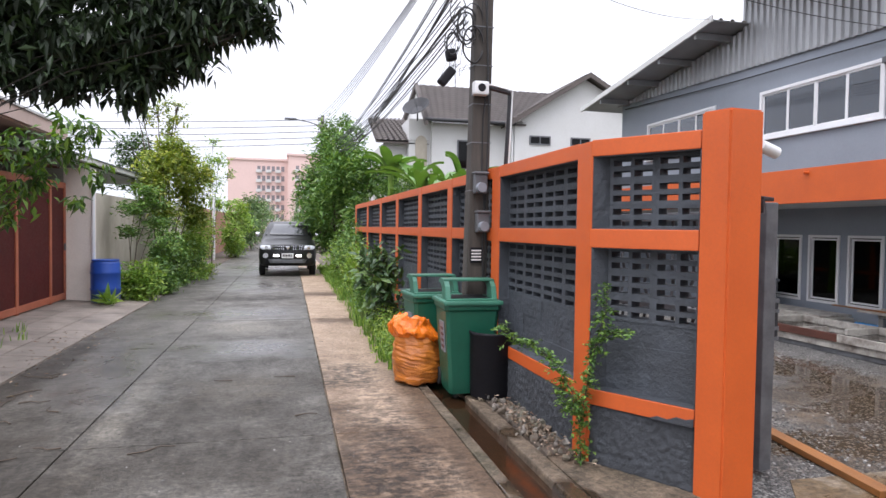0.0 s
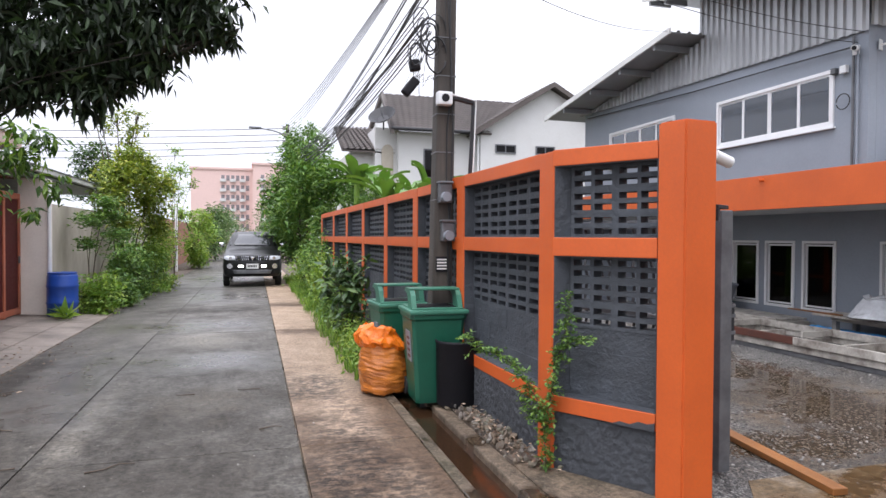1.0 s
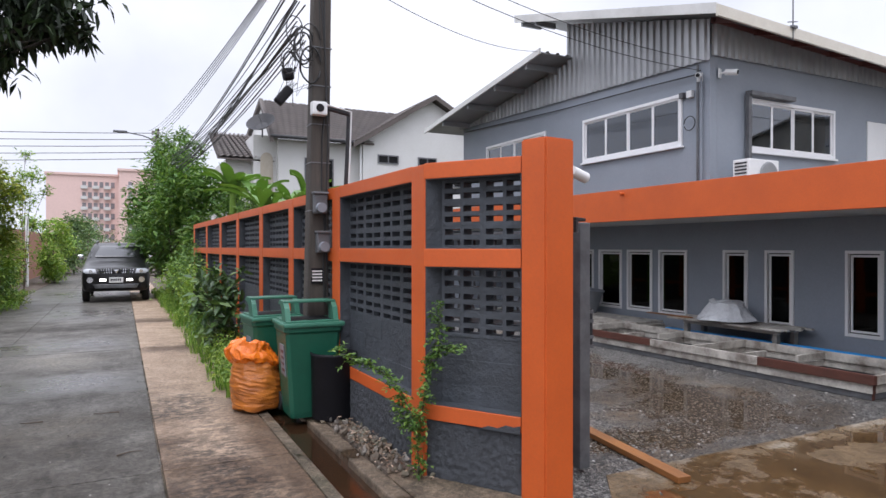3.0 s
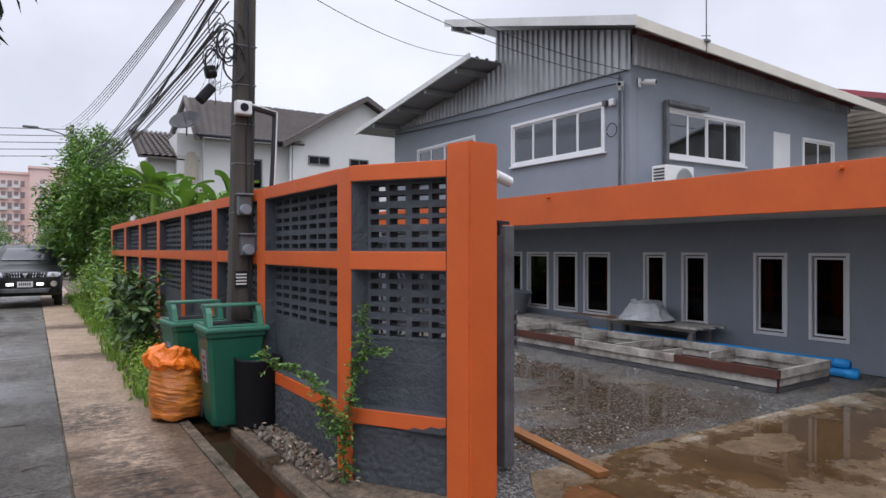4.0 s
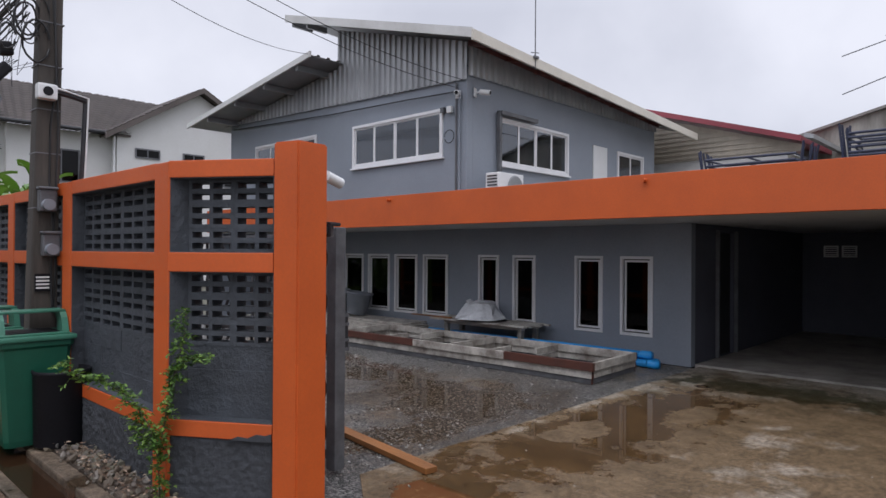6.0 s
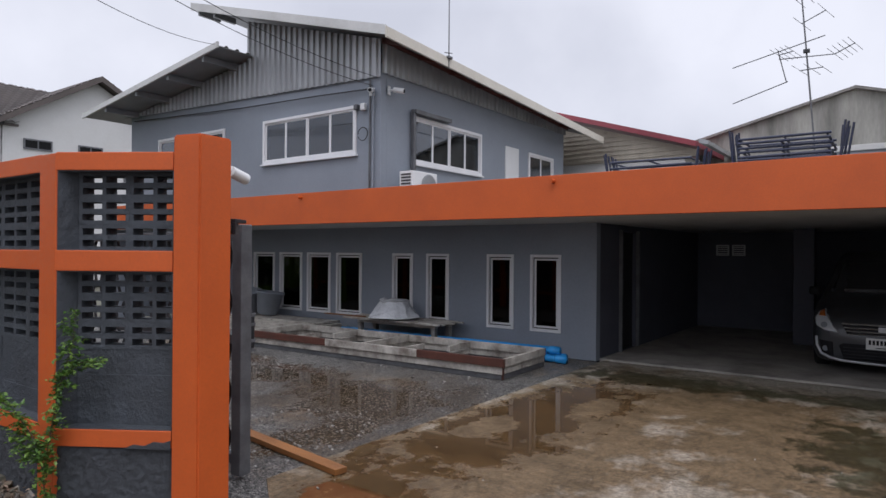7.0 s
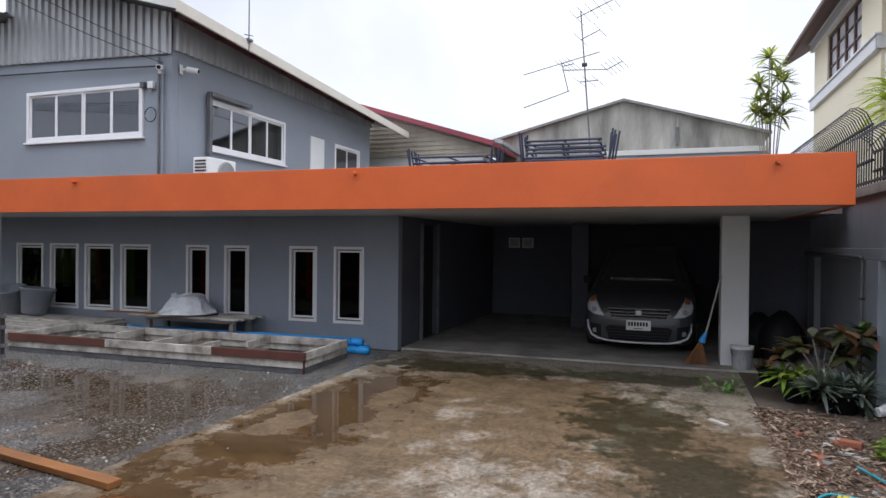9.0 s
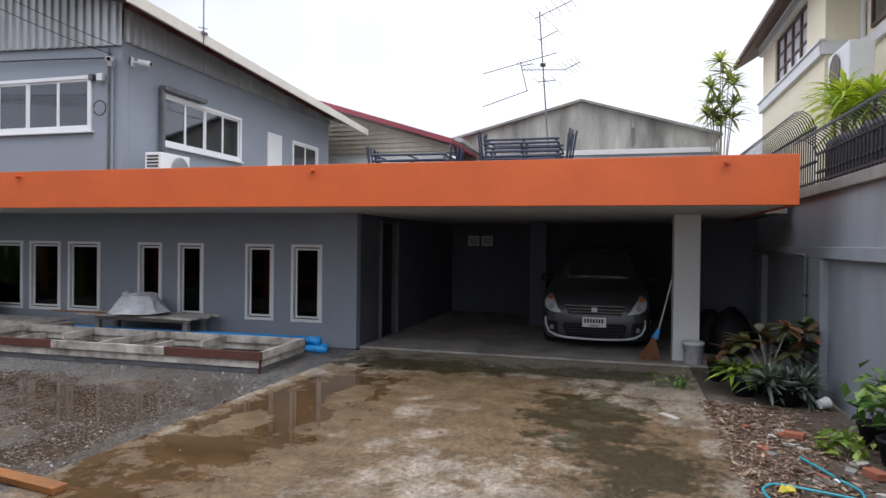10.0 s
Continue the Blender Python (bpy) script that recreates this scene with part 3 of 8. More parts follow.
def clumps(rng, blobs, n, hollow=0.35):
    """n points scattered in the shells of ellipsoids (x, y, z, rx, ry, rz), gathered in twigs."""
    vol = np.array([b[3] * b[4] * b[5] for b in blobs]) ** 0.67
    pick = rng.choice(len(blobs), n, p=vol / vol.sum())
    out = []
    for k in range(len(blobs)):
        m = int((pick == k).sum())
        if not m:
            continue
        twigs = max(3, m // 14)
        t = rng.normal(size=(twigs, 3))
        t /= np.linalg.norm(t, axis=1)[:, None]
        t *= (hollow + (1 - hollow) * rng.uniform(0, 1, twigs) ** 0.6)[:, None]
        b = np.array(blobs[k])
        p = t[rng.integers(0, twigs, m)] * b[3:] + b[:3]
        out.append(p + rng.normal(size=(m, 3)) * 0.16 * b[3:].mean() ** 0.6)
    return np.concatenate(out)


def with_holes(u0, u1, z0, z1, holes, make):
    """Calls make(u0, u1, z0, z1) for the solid pieces of a wall round its rectangular openings (u0, u1, z0, z1), sorted along u."""
    u = u0
    for a, b, c, d in sorted(holes):
        if a > u:
            make(u, a, z0, z1)
        if c > z0:
            make(a, b, z0, c)
        if d < z1:
            make(a, b, d, z1)
        u = b
    if u < u1:
        make(u, u1, z0, z1)


# ---- ground, lane and yard ----
M["apron"] = surface("scored_apron_concrete", (0.34, 0.285, 0.24), (0.085, 0.072, 0.062), 0.6, 1.6, 45, 0.3, amount=0.7, grain=0.35, each=0.2)
structure("ground", box(-400, 400, -300, 500, -0.6, -0.32), M["ground"], "open ground under and round the houses", "ground")
road = structure("road", box(0.2, 4.3, -14, 150, -0.3, -0.03), M["dirty_concrete"], "grey concrete lane, wet in patches, with open joints", "road")
rows_y = [-14.0, -3.3, 3.2, 9.7, 16.3, 23.0, 30.0, 40.0, 60.0, 90.0, 150.0]
for x0, x1, key in ((0.18, 1.44, "lane"), (1.45, 3.38, "lane"), (3.395, 4.34, "strip")):
    rows = rows_y if key == "lane" else [-14.0, -6.6, -3.3, -0.1, 3.2, 6.4, 9.7, 13.0, 16.3, 23.0, 30.0, 40.0, 60.0, 150.0]
    for k, (y0, y1) in enumerate(zip(rows, rows[1:])):
        dz = random.uniform(-0.004, 0.003)
        part("slab", box(x0, x1, y0 + 0.006, y1 - 0.006, -0.05, dz, 0.008), M[key], road)
# drain beside the vent-block wall
drain = structure("drain", box(4.30, 4.90, 0.7, 5.0, -0.31, -0.16), M["dirty_concrete"], "narrow open concrete drain with muddy water along the wall", "drain")
part("kerb", box(4.345, 4.44, 0.7, 5.0, -0.2, 0.008, 0.012), M["dirty_concrete"], drain)
part("kerb", box(4.71, 4.85, 0.7, 4.1, -0.2, 0.012, 0.02), M["dirty_concrete"], drain)
part("water", box(4.44, 4.71, 0.7, 5.0, -0.2, -0.05), M["drain_water"], drain, "brown standing drain water")
structure("verge", box(4.35, 5.7, 5.0, 60, -0.3, 0.0), M["soil"], "strip of damp soil under the weeds", "soil")
structure("wall_foot", prism([(4.85, 2.35), (4.85, 5.0), (5.6, 5.0), (5.6, 2.35)], -0.3, 0.03), M["soil"], "damp soil strip at the foot of the wall", "soil")
structure("foot_patch", prism([(4.85, 0.9), (4.85, 2.35), (5.25, 2.35), (5.75, 1.3), (5.75, 0.9)], -0.3, 0.014), M["dirty_concrete"], "rough concrete patch at the foot of the pillar", "concrete")
yard = structure("driveway", prism([(4.34, -3.2), (4.34, 0.7), (5.75, 0.9), (6.3, 1.65), (12.72, 1.65), (12.72, -3.2)], -0.3, 0.0), M["yard"], "stained wet concrete driveway with moss and puddles", "driveway")
structure("gravel_yard", prism([(5.75, 0.9), (5.75, 13.0), (12.55, 13.0), (12.55, 1.655), (6.3, 1.655)], -0.3, -0.004), M["gravel"], "dark wet gravel yard with puddles", "gravel")
structure("planting_bed", prism([(4.34, -4.45), (4.34, -3.205), (14.0, -3.205), (14.0, -4.45)], -0.3, 0.01), M["soil"], "dark soil bed with leaf litter by the boundary wall", "soil")
structure("lane_side", prism([(-1.25, 14.2), (0.18, 14.2), (0.18, 150), (-1.25, 150)], -0.3, 0.02), M["soil"], "soil strip under the shrubs beside the lane", "soil")
structure("lane_corner", prism([(4.34, -14), (4.34, -4.45), (6.0, -4.45), (6.0, -14)], -0.3, 0.0), M["concrete"], "concrete edge of the lane", "pavement")
apron = structure("apron", slab([(0.17, 3.5, -0.012), (0.17, 14.2, -0.012), (-1.5, 14.2, 0.098), (-1.5, 3.5, 0.098)], 0.3), M["dirty_concrete"], "sloping concrete apron in front of the gate, scored into squares", "pavement")
for i in range(3):
    for j in range(16):
        x0, x1, y0, y1 = 0.15 - 0.54 * i, 0.15 - 0.54 * i - 0.525, 3.55 + 0.66 * j, 3.55 + 0.66 * j + 0.648
        z = lambda x: (0.17 - x) * 0.0659
        part("paving_square", slab([(x0, y0, z(x0)), (x0, y1, z(x0)), (x1, y1, z(x1)), (x1, y0, z(x1))], 0.03), M["apron"], apron)
structure("kerb_soil", prism([(-8, -14), (0.17, -14), (0.17, 3.5), (-8, 3.5)], -0.3, 0.03), M["soil"], "soil beside the lane", "soil")

# ---- vent-block wall ----
WALL = pose(5.075, 2.31, 0, 0, 0, 0.95)
wall = thing("vent_wall", (5.075, 2.31, 0), "grey vent-block wall framed by orange concrete posts and beams", "wall", "", 0.95, "structure")
posts_y = [0.0, 1.93, 3.72, 5.5, 7.46, 9.42, 11.48, 13.9]
for k, y in enumerate(posts_y):
    part("post", box(0.0, 0.2, y - 0.11, y + 0.11, 0.0, 2.28, 0.008), M["orange"], wall)


def reveals(m, L):
    """Grey painted linings of a panel's two openings."""
    for z0, z1 in ((0.54, 1.535), (1.665, 2.17)):
        for y0, y1, c, d in ((0.0, 0.006, z0, z1), (L - 0.006, L, z0, z1), (0.006, L - 0.006, z0, z0 + 0.006), (0.006, L - 0.006, z1 - 0.006, z1)):
            part("reveal", box(0.012, 0.196, y0, y1, c, d, 0.0, None, m), M["block"], wall)


for y0, y1 in zip(posts_y, posts_y[1:]):
    a, b = y0 + 0.11, y1 - 0.11
    part("top_beam", box(0.004, 0.2, a, b, 2.17, 2.285, 0.006), M["orange"], wall)
    part("mid_beam", box(0.004, 0.2, a, b, 1.535, 1.665, 0.006), M["orange"], wall)
    part("low_beam", box(0.004, 0.2, a, b, 0.43, 0.54, 0.006), M["orange"], wall)
    part("plinth", box(0.02, 0.2, a, b, 0.0, 0.43), M["plinth"], wall, "rough dark grey cast plinth")
    reveals(Matrix.Translation((0, a, 0)), b - a)
FOOT = [(5.545, 1.36), (5.795, 1.385), (5.735, 1.585), (5.485, 1.56)]
part("pillar", prism([tuple((WALL.inverted() @ Vector((x, y, 0)))[:2]) for x, y in FOOT], 0.0, 2.39, None, 0.012), M["orange"], wall, "bright orange end pillar")
# the splayed panel beside the pillar
A0, A1 = Vector((5.075, 2.20, 0)), Vector((5.487, 1.56, 0))
PD = (A1 - A0).normalized()
SPLAY = WALL.inverted() @ (Matrix.Translation(A0) @ Matrix(((-PD.y, PD.x, 0, 0), (PD.x, PD.y, 0, 0), (0, 0, 1, 0), (0, 0, 0, 1))))
SL = (A1 - A0).length
for name, x0, x1, z0, z1, key in (("top_beam", 0.004, 0.2, 2.17, 2.285, "orange"), ("mid_beam", 0.004, 0.2, 1.535, 1.665, "orange"), ("low_beam", 0.004, 0.2, 0.43, 0.54, "orange"), ("plinth", 0.03, 0.2, 0.0, 0.43, "plinth")):
    part(name, box(x0, x1, 0.0, SL, z0, z1, 0.006 if key == "orange" else 0.0, None, SPLAY), M[key], wall)

chip = prism([(0.43, SL), (0.43, SL - 0.30), (0.455, SL - 0.24), (0.448, SL - 0.17), (0.475, SL - 0.11), (0.47, SL - 0.05), (0.485, SL)], 0.0, 0.01)
chip.transform(SPLAY @ Matrix(((0, 0, 1, -0.0075), (0, 1, 0, 0), (1, 0, 0, -0.002), (0, 0, 0, 1))))
part("broken_edge", chip, M["plinth"], wall, "dark broken lower edge of the orange beam")
reveals(SPLAY, SL)
for z0, z1 in ((0.54, 1.535), (1.665, 2.17)):
    part("reveal", box(0.012, 0.2, -0.116, -0.110, z0, z1), M["block"], wall)

def roughcast(m, length, z1, x, step=0.013):
    """A hand-thrown render face with real lumps."""
    ny, nz = int(length / step), int(z1 / step)
    vs, fs = [], []
    for j in range(nz + 1):
        for i in range(ny + 1):
            yy, zz = length * i / ny, z1 * j / nz
            lump = noise.noise(Vector((yy * 26, zz * 26, x * 9 + length))) + 0.6 * noise.noise(Vector((yy * 62, zz * 62, 3.0)))
            edge = 0 < i < ny and 0 < j < nz
            vs.append(tuple(m @ Vector((x - (0.009 + 0.011 * lump if edge else 0.0), yy, zz))))
    for j in range(nz):
        fs += [(j * (ny + 1) + i, j * (ny + 1) + i + 1, (j + 1) * (ny + 1) + i + 1, (j + 1) * (ny + 1) + i) for i in range(ny)]
    part("roughcast", (vs, [], fs), M["plinth"], wall, "rough dark grey thrown render", True)


roughcast(SPLAY, SL, 0.43, 0.028)
for y0, y1 in zip(posts_y[:3], posts_y[1:3]):
    roughcast(Matrix.Translation((0, y0 + 0.11, 0)), y1 - y0 - 0.22, 0.43, 0.018)

# ---- the grey building: ground floor ----
WX = 12.59
low_windows = [(2.31, 2.86), (3.17, 3.70), (4.50, 5.01), (5.33, 5.83), (6.63, 7.34), (7.51, 8.22), (8.38, 9.11), (9.28, 10.01)]
bm = bmesh.new()
with_holes(1.72, 13.2, 0.0, 2.13, [(a, b, 0.38, 1.63) for a, b in low_windows], lambda a, b, c, d: box(WX, WX + 0.15, a, b, c, d, 0, bm))
wall_ground = structure("wall_ground_floor", bm, M["grey_wall"], "dark grey painted ground floor wall with narrow windows", "wall")


def ring(u0, u1, z0, z1, w, lo, hi, flat):
    """A rectangular frame of four bars; flat maps (depth, u) to x and y."""
    b = bmesh.new()
    for a, c, e, f in ((u0, u0 + w, z0, z1), (u1 - w, u1, z0, z1), (u0 + w, u1 - w, z0, z0 + w), (u0 + w, u1 - w, z1 - w, z1)):
        if flat == "x":
            box(lo, hi, a, c, e, f, 0.003, b)
        else:
            box(a, c, lo, hi, e, f, 0.003, b)
    return b


for k, (a, b) in enumerate(low_windows):
    w = thing("window_%d" % (k + 1), (WX, (a + b) / 2, 0.38), "narrow dark-tinted window in a white aluminium frame", "window", "ground floor windows", 0, "structure")
    h = (b - a) / 2
    part("window_frame", ring(-h, h, 0, 1.25, 0.046, -0.022, 0.06, "x"), M["alu"], w)
    part("sash", ring(-h + 0.064, h - 0.064, 0.064, 1.186, 0.03, 0.012, 0.05, "x"), M["alu"], w)
    part("gasket", ring(-h + 0.046, h - 0.046, 0.046, 1.204, 0.018, 0.03, 0.045, "x"), M["black_plastic"], w)
    g = part("pane", box(0.03, 0.036, -h + 0.09, h - 0.09, 0.09, 1.16), M["tint_glass"], w)
    g.visible_shadow = False
# Added backing surfaces; their colour supplies the darkness seen through the panes.
structure("room_ground_floor", box(WX + 2.2, WX + 2.3, 1.9, 13.2, 0, 2.1), M["unlit_room"], "added inner wall behind the windows, near-black for an unlit room", "wall")
structure("room_floor", box(WX + 0.15, WX + 2.2, 1.9, 13.2, -0.1, 0.0), M["unlit_room"], "added room floor, near-black for an unlit room", "floor")
structure("wall_ground_end", box(11.0, 18.6, 13.2, 13.35, 0, 2.13), M["grey_wall"], "grey end wall", "wall")

# canopy slab and its orange fascia
structure("soffit", box(10.80, 18.6, -3.98, 13.2, 2.132, 2.146), M["soffit"], "pale painted soffit under the canopy", "ceiling")
structure("canopy", box(10.80, 18.6, -3.98, 13.2, 2.15, 2.40), M["concrete"], "flat concrete canopy roof over the carport", "roof")
fascia = thing("fascia", (10.71, -4.05, 2.125), "orange painted fascia along the canopy edge", "fascia", "", 0, "structure")
for a, b, dx in ((0.0, 9.818, 0.0), (9.826, 17.2, 0.012)):
    part("board", box(dx, 0.086, a, b, 0.0, 0.535, 0.006), M["orange"], fascia)
part("end_board", box(0.09, 4.2, -0.02, 0.066, 0.0, 0.53, 0.006), M["orange"], fascia)
for y in (0.70, 5.58, 10.36):
    part("drain_spout", rod((-0.075, y, 0.455), (0.02, y, 0.46), 0.026, 0.026, 12), M["orange"], fascia)

# carport
structure("carport_floor", box(12.725, 18.6, -4.45, 1.72, -0.3, 0.03, 0.01), M["garage_floor"], "pale concrete carport floor", "floor")
structure("carport_back", box(18.45, 18.6, -4.45, 1.9, 0, 2.14), M["garage"], "carport back wall, coloured dark for the shade inside", "wall")
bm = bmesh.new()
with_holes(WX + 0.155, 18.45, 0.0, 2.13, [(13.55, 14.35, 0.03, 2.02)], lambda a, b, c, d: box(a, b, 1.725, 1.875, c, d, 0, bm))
structure("carport_side", bm, M["garage"], "carport side wall with a doorway, coloured dark for the shade inside", "wall")
door = thing("door_1", (13.95, 1.80, 0.03), "dark sliding door in pale metal posts", "door", "", 0, "structure")
part("leaf", box(-0.39, 0.39, -0.02, 0.03, 0.0, 1.98), M["dark_steel"], door)
for x in (-0.42, 0.40):
    part("jamb", box(x, x + 0.05, -0.14, -0.08, 0.0, 2.02, 0.004), M["steel"], door)
part("handle", box(-0.28, -0.25, -0.10, -0.07, 0.95, 1.2, 0.006), M["chrome"], door)
structure("column", box(13.07, 13.43, -3.36, -3.0, 0.0, 2.131, 0.012), M["white"], "white painted carport column", "column")
structure("column_inner", box(16.4, 16.7, -0.80, -0.46, 0.0, 2.131, 0.012), M["garage"], "inner carport column, coloured dark for the shade inside", "column")
vent = thing("wall_vent", (18.44, 0.72, 1.62), "pale louvred vent high on the carport's back wall", "vent")
for dy in (0.0, 0.33):
    part("vent_frame", ring(dy, dy + 0.27, 0, 0.24, 0.03, -0.03, 0.0, "x"), M["white"], vent)
    for k in range(4):
        part("slat", box(-0.025, -0.005, dy + 0.03, dy + 0.24, 0.04 + 0.045 * k, 0.062 + 0.045 * k), M["white"], vent)

# ---- the grey building: upper floor ----
UX, UY, UE, UN = 11.12, 4.86, 18.0, 12.7
winsA = [(5.39, 7.84, 3.30, 4.13), (9.05, 11.5, 3.30, 4.13)]
bm = bmesh.new()
with_holes(UY, UN, 2.40, 4.77, winsA, lambda a, b, c, d: box(UX, UX + 0.15, a, b, c, d, 0, bm))
structure("wall_upper_front", bm, M["grey_wall"], "grey painted upper wall facing the lane", "wall")
winsC = [(11.96, 14.17, 3.20, 4.04), (15.13, 15.70, 2.45, 3.96), (16.16, 17.4, 3.17, 3.94)]
bm = bmesh.new()
with_holes(UX + 0.152, UE, 2.40, 4.62, winsC, lambda a, b, c, d: box(a, b, UY, UY + 0.15, c, d, 0, bm))
structure("wall_upper_side", bm, M["grey_wall"], "grey painted upper wall above the canopy", "wall")
structure("wall_upper_back", box(UE - 0.15, UE, UY + 0.152, UN, 2.40, 4.62), M["grey_wall"], "grey back wall", "wall")
structure("wall_upper_north", box(UX + 0.152, UE - 0.152, UN - 0.15, UN, 2.40, 4.62), M["grey_wall"], "grey far wall", "wall")
# Upstairs backing surfaces, likewise coloured as unlit.
structure("ceiling_upper", box(UX + 0.152, UE - 0.152, UY + 0.152, UN - 0.152, 4.5, 4.6), M["unlit_room"], "added ceiling, near-black for an unlit room", "ceiling")
structure("room_upper", box(UX + 2.4, UX + 2.5, UY + 2.4, UN - 0.2, 2.42, 4.5), M["unlit_room"], "added inner wall upstairs, near-black for an unlit room", "wall")
structure("room_upper_side", box(UX + 2.5, UE - 0.2, UY + 2.4, UY + 2.5, 2.42, 4.5), M["unlit_room"], "added inner wall upstairs, near-black for an unlit room", "wall")


def sliding_window(name, at, width, height, flat, panes, label):
    w = thing(name, at, label, "window", "upper floor windows", 0, "structure")
    part("window_frame", ring(0, width, 0, height, 0.055, -0.03, 0.03, flat), M["alu"], w)
    step = (width - 0.11) / panes
    for k in range(panes):
        a = 0.055 + k * step
        d = 0.012 if k % 2 else 0.0
        part("sash", ring(a, a + step, 0.055, height - 0.055, 0.032, d - 0.012, d + 0.012, flat), M["alu"], w)
        e = (a + 0.03, a + step - 0.03)
        q = box(d - 0.002, d + 0.003, *e, 0.085, height - 0.085) if flat == "x" else box(*e, d - 0.002, d + 0.003, 0.085, height - 0.085)
        g = part("pane", q, M["win_glass"], w)
        g.visible_shadow = False
    sill = box(-0.06, 0.0, -0.03, width + 0.03, -0.03, 0.0, 0.004) if flat == "x" else box(-0.03, width + 0.03, -0.06, 0.0, -0.03, 0.0, 0.004)
    part("sill", sill, M["alu"], w)
    return w


sliding_window("window_21", (UX, 5.39, 3.30), 2.45, 0.83, "x", 4, "four-pane sliding window in white aluminium upstairs")
sliding_window("window_22", (UX, 9.05, 3.30), 2.45, 0.83, "x", 4, "four-pane sliding window in white aluminium upstairs")
wc = sliding_window("window_23", (11.96, UY, 3.20), 2.21, 0.84, "y", 4, "four-pane sliding window with a grey blind box")
part("blind_box", box(-0.07, 1.0, -0.14, -0.035, 0.86, 0.93, 0.006), M["steel"], wc)
part("blind_post", box(-0.09, -0.02, -0.10, -0.035, -0.15, 0.93, 0.006), M["steel"], wc)
sliding_window("window_24", (16.16, UY, 3.17), 1.24, 0.77, "y", 2, "small two-pane sliding window in white aluminium")
d2 = thing("door_2", (15.13, UY, 2.45), "plain white door onto the canopy roof", "door", "", 0, "structure")
part("leaf", box(0.0, 0.57, -0.02, 0.03, 0.0, 1.5, 0.004), M["white"], d2)


def corrugated(path, pitch, depth, lo, hi, normal):
    """A standing ribbed sheet along path = (start, end) in plan between the heights lo(s) and hi(s)."""
    a, b = Vector(path[0]), Vector(path[1])
    n = Vector(normal)
    L = (b - a).length
    k = int(L / pitch)
    vs, fs = [], []
    prof = ((0.0, 0.0), (0.35, 0.0), (0.5, 1.0), (0.85, 1.0))
    for i in range(k):
        for u, d in prof:
            s = (i + u) * L / k
            q = a + (b - a) * (s / L) + n * depth * d
            vs += [(q.x, q.y, lo(s)), (q.x, q.y, hi(s))]
    for i in range(len(vs) // 2 - 1):
        fs.append((2 * i, 2 * i + 2, 2 * i + 3, 2 * i + 1))
    return vs, [], fs


def upper_roof(x, y):
    return 5.07 + 0.288 * (y - 4.3) - 0.0495 * (x - 10.6)


def lower_roof(x, y):
    return 5.44 - 0.135 * (y - 8.14)


base_z = lambda s: 4.53 + 0.03 * s
s1 = corrugated(((UX - 0.03, UY - 0.02, 0), (UX - 0.03, 8.30, 0)), 0.15, -0.035, base_z, lambda s: upper_roof(UX, UY + s) - 0.06, (1, 0, 0))
structure("siding_upper", s1, M["zinc"], "weathered zinc corrugated siding under the roof", "siding")
s2 = corrugated(((UX - 0.03, 8.31, 0), (UX - 0.03, 12.9, 0)), 0.15, -0.035, lambda s: base_z(s + 3.45), lambda s: max(lower_roof(UX, 8.31 + s) - 0.06, base_z(s + 3.45) + 0.02), (1, 0, 0))
structure("siding_lower", s2, M["zinc"], "weathered zinc corrugated siding under the lower roof", "siding")
s3 = corrugated(((UX, UY - 0.03, 0), (UE, UY - 0.03, 0)), 0.15, -0.035, lambda s: 4.60, lambda s: upper_roof(UX + s, UY) - 0.05, (0, 1, 0))
structure("siding_side", s3, M["zinc"], "zinc corrugated strip under the eave", "siding")
structure("gable_back", box(UX + 0.02, UE - 0.2, 8.26, 8.34, 4.6, 5.80), M["zinc"], "zinc wall between the two roofs", "siding")


def ribbed_roof(x0, x1, y0, y1, height, pitch=0.24, rib=0.035):
    """A ribbed metal roof sheet whose ribs run along y."""
    vs, fs = [], []
    k = int((x1 - x0) / pitch)
    for i in range(k + 1):
        for u, d in ((0.0, 0.0), (0.6, 0.0), (0.7, 1.0), (0.9, 1.0)):
            x = min(x0 + (i + u) * pitch, x1)
            for y in (y0, y1):
                vs.append((x, y, height(x, y) + d * rib))
    for i in range(len(vs) // 2 - 1):
        fs.append((2 * i, 2 * i + 2, 2 * i + 3, 2 * i + 1))
    return vs, [], fs


X0, X1, Y0, Y1 = 10.6, 19.1, 4.3, 9.43
ru = structure("roof_upper", ribbed_roof(X0, X1, Y0, Y1, upper_roof), M["roof_white"], "ribbed pale metal roof with a cream eave board", "roof")
part("verge_board", slab([(X0 - 0.04, y, upper_roof(X0, y) + 0.05) for y in (Y0 - 0.02, Y1)] + [(X0, y, upper_roof(X0, y) + 0.05) for y in (Y1, Y0 - 0.02)], 0.15), M["roof_white"], ru)
part("eave_board", slab([(X0 - 0.04, Y0 - 0.06, upper_roof(X0, Y0) + 0.01), (X0 - 0.04, Y0 - 0.02, upper_roof(X0, Y0) + 0.01), (X1, Y0 - 0.02, upper_roof(X1, Y0) + 0.01), (X1, Y0 - 0.06, upper_roof(X1, Y0) + 0.01)], 0.16), M["cream_board"], ru, "cream painted eave board")
part("underside", slab([(x, y, upper_roof(x, y) - 0.012) for x, y in ((X0, Y0), (X1 - 0.1, Y0), (X1 - 0.1, Y1), (X0, Y1))], 0.01), M["roof_under"], ru)
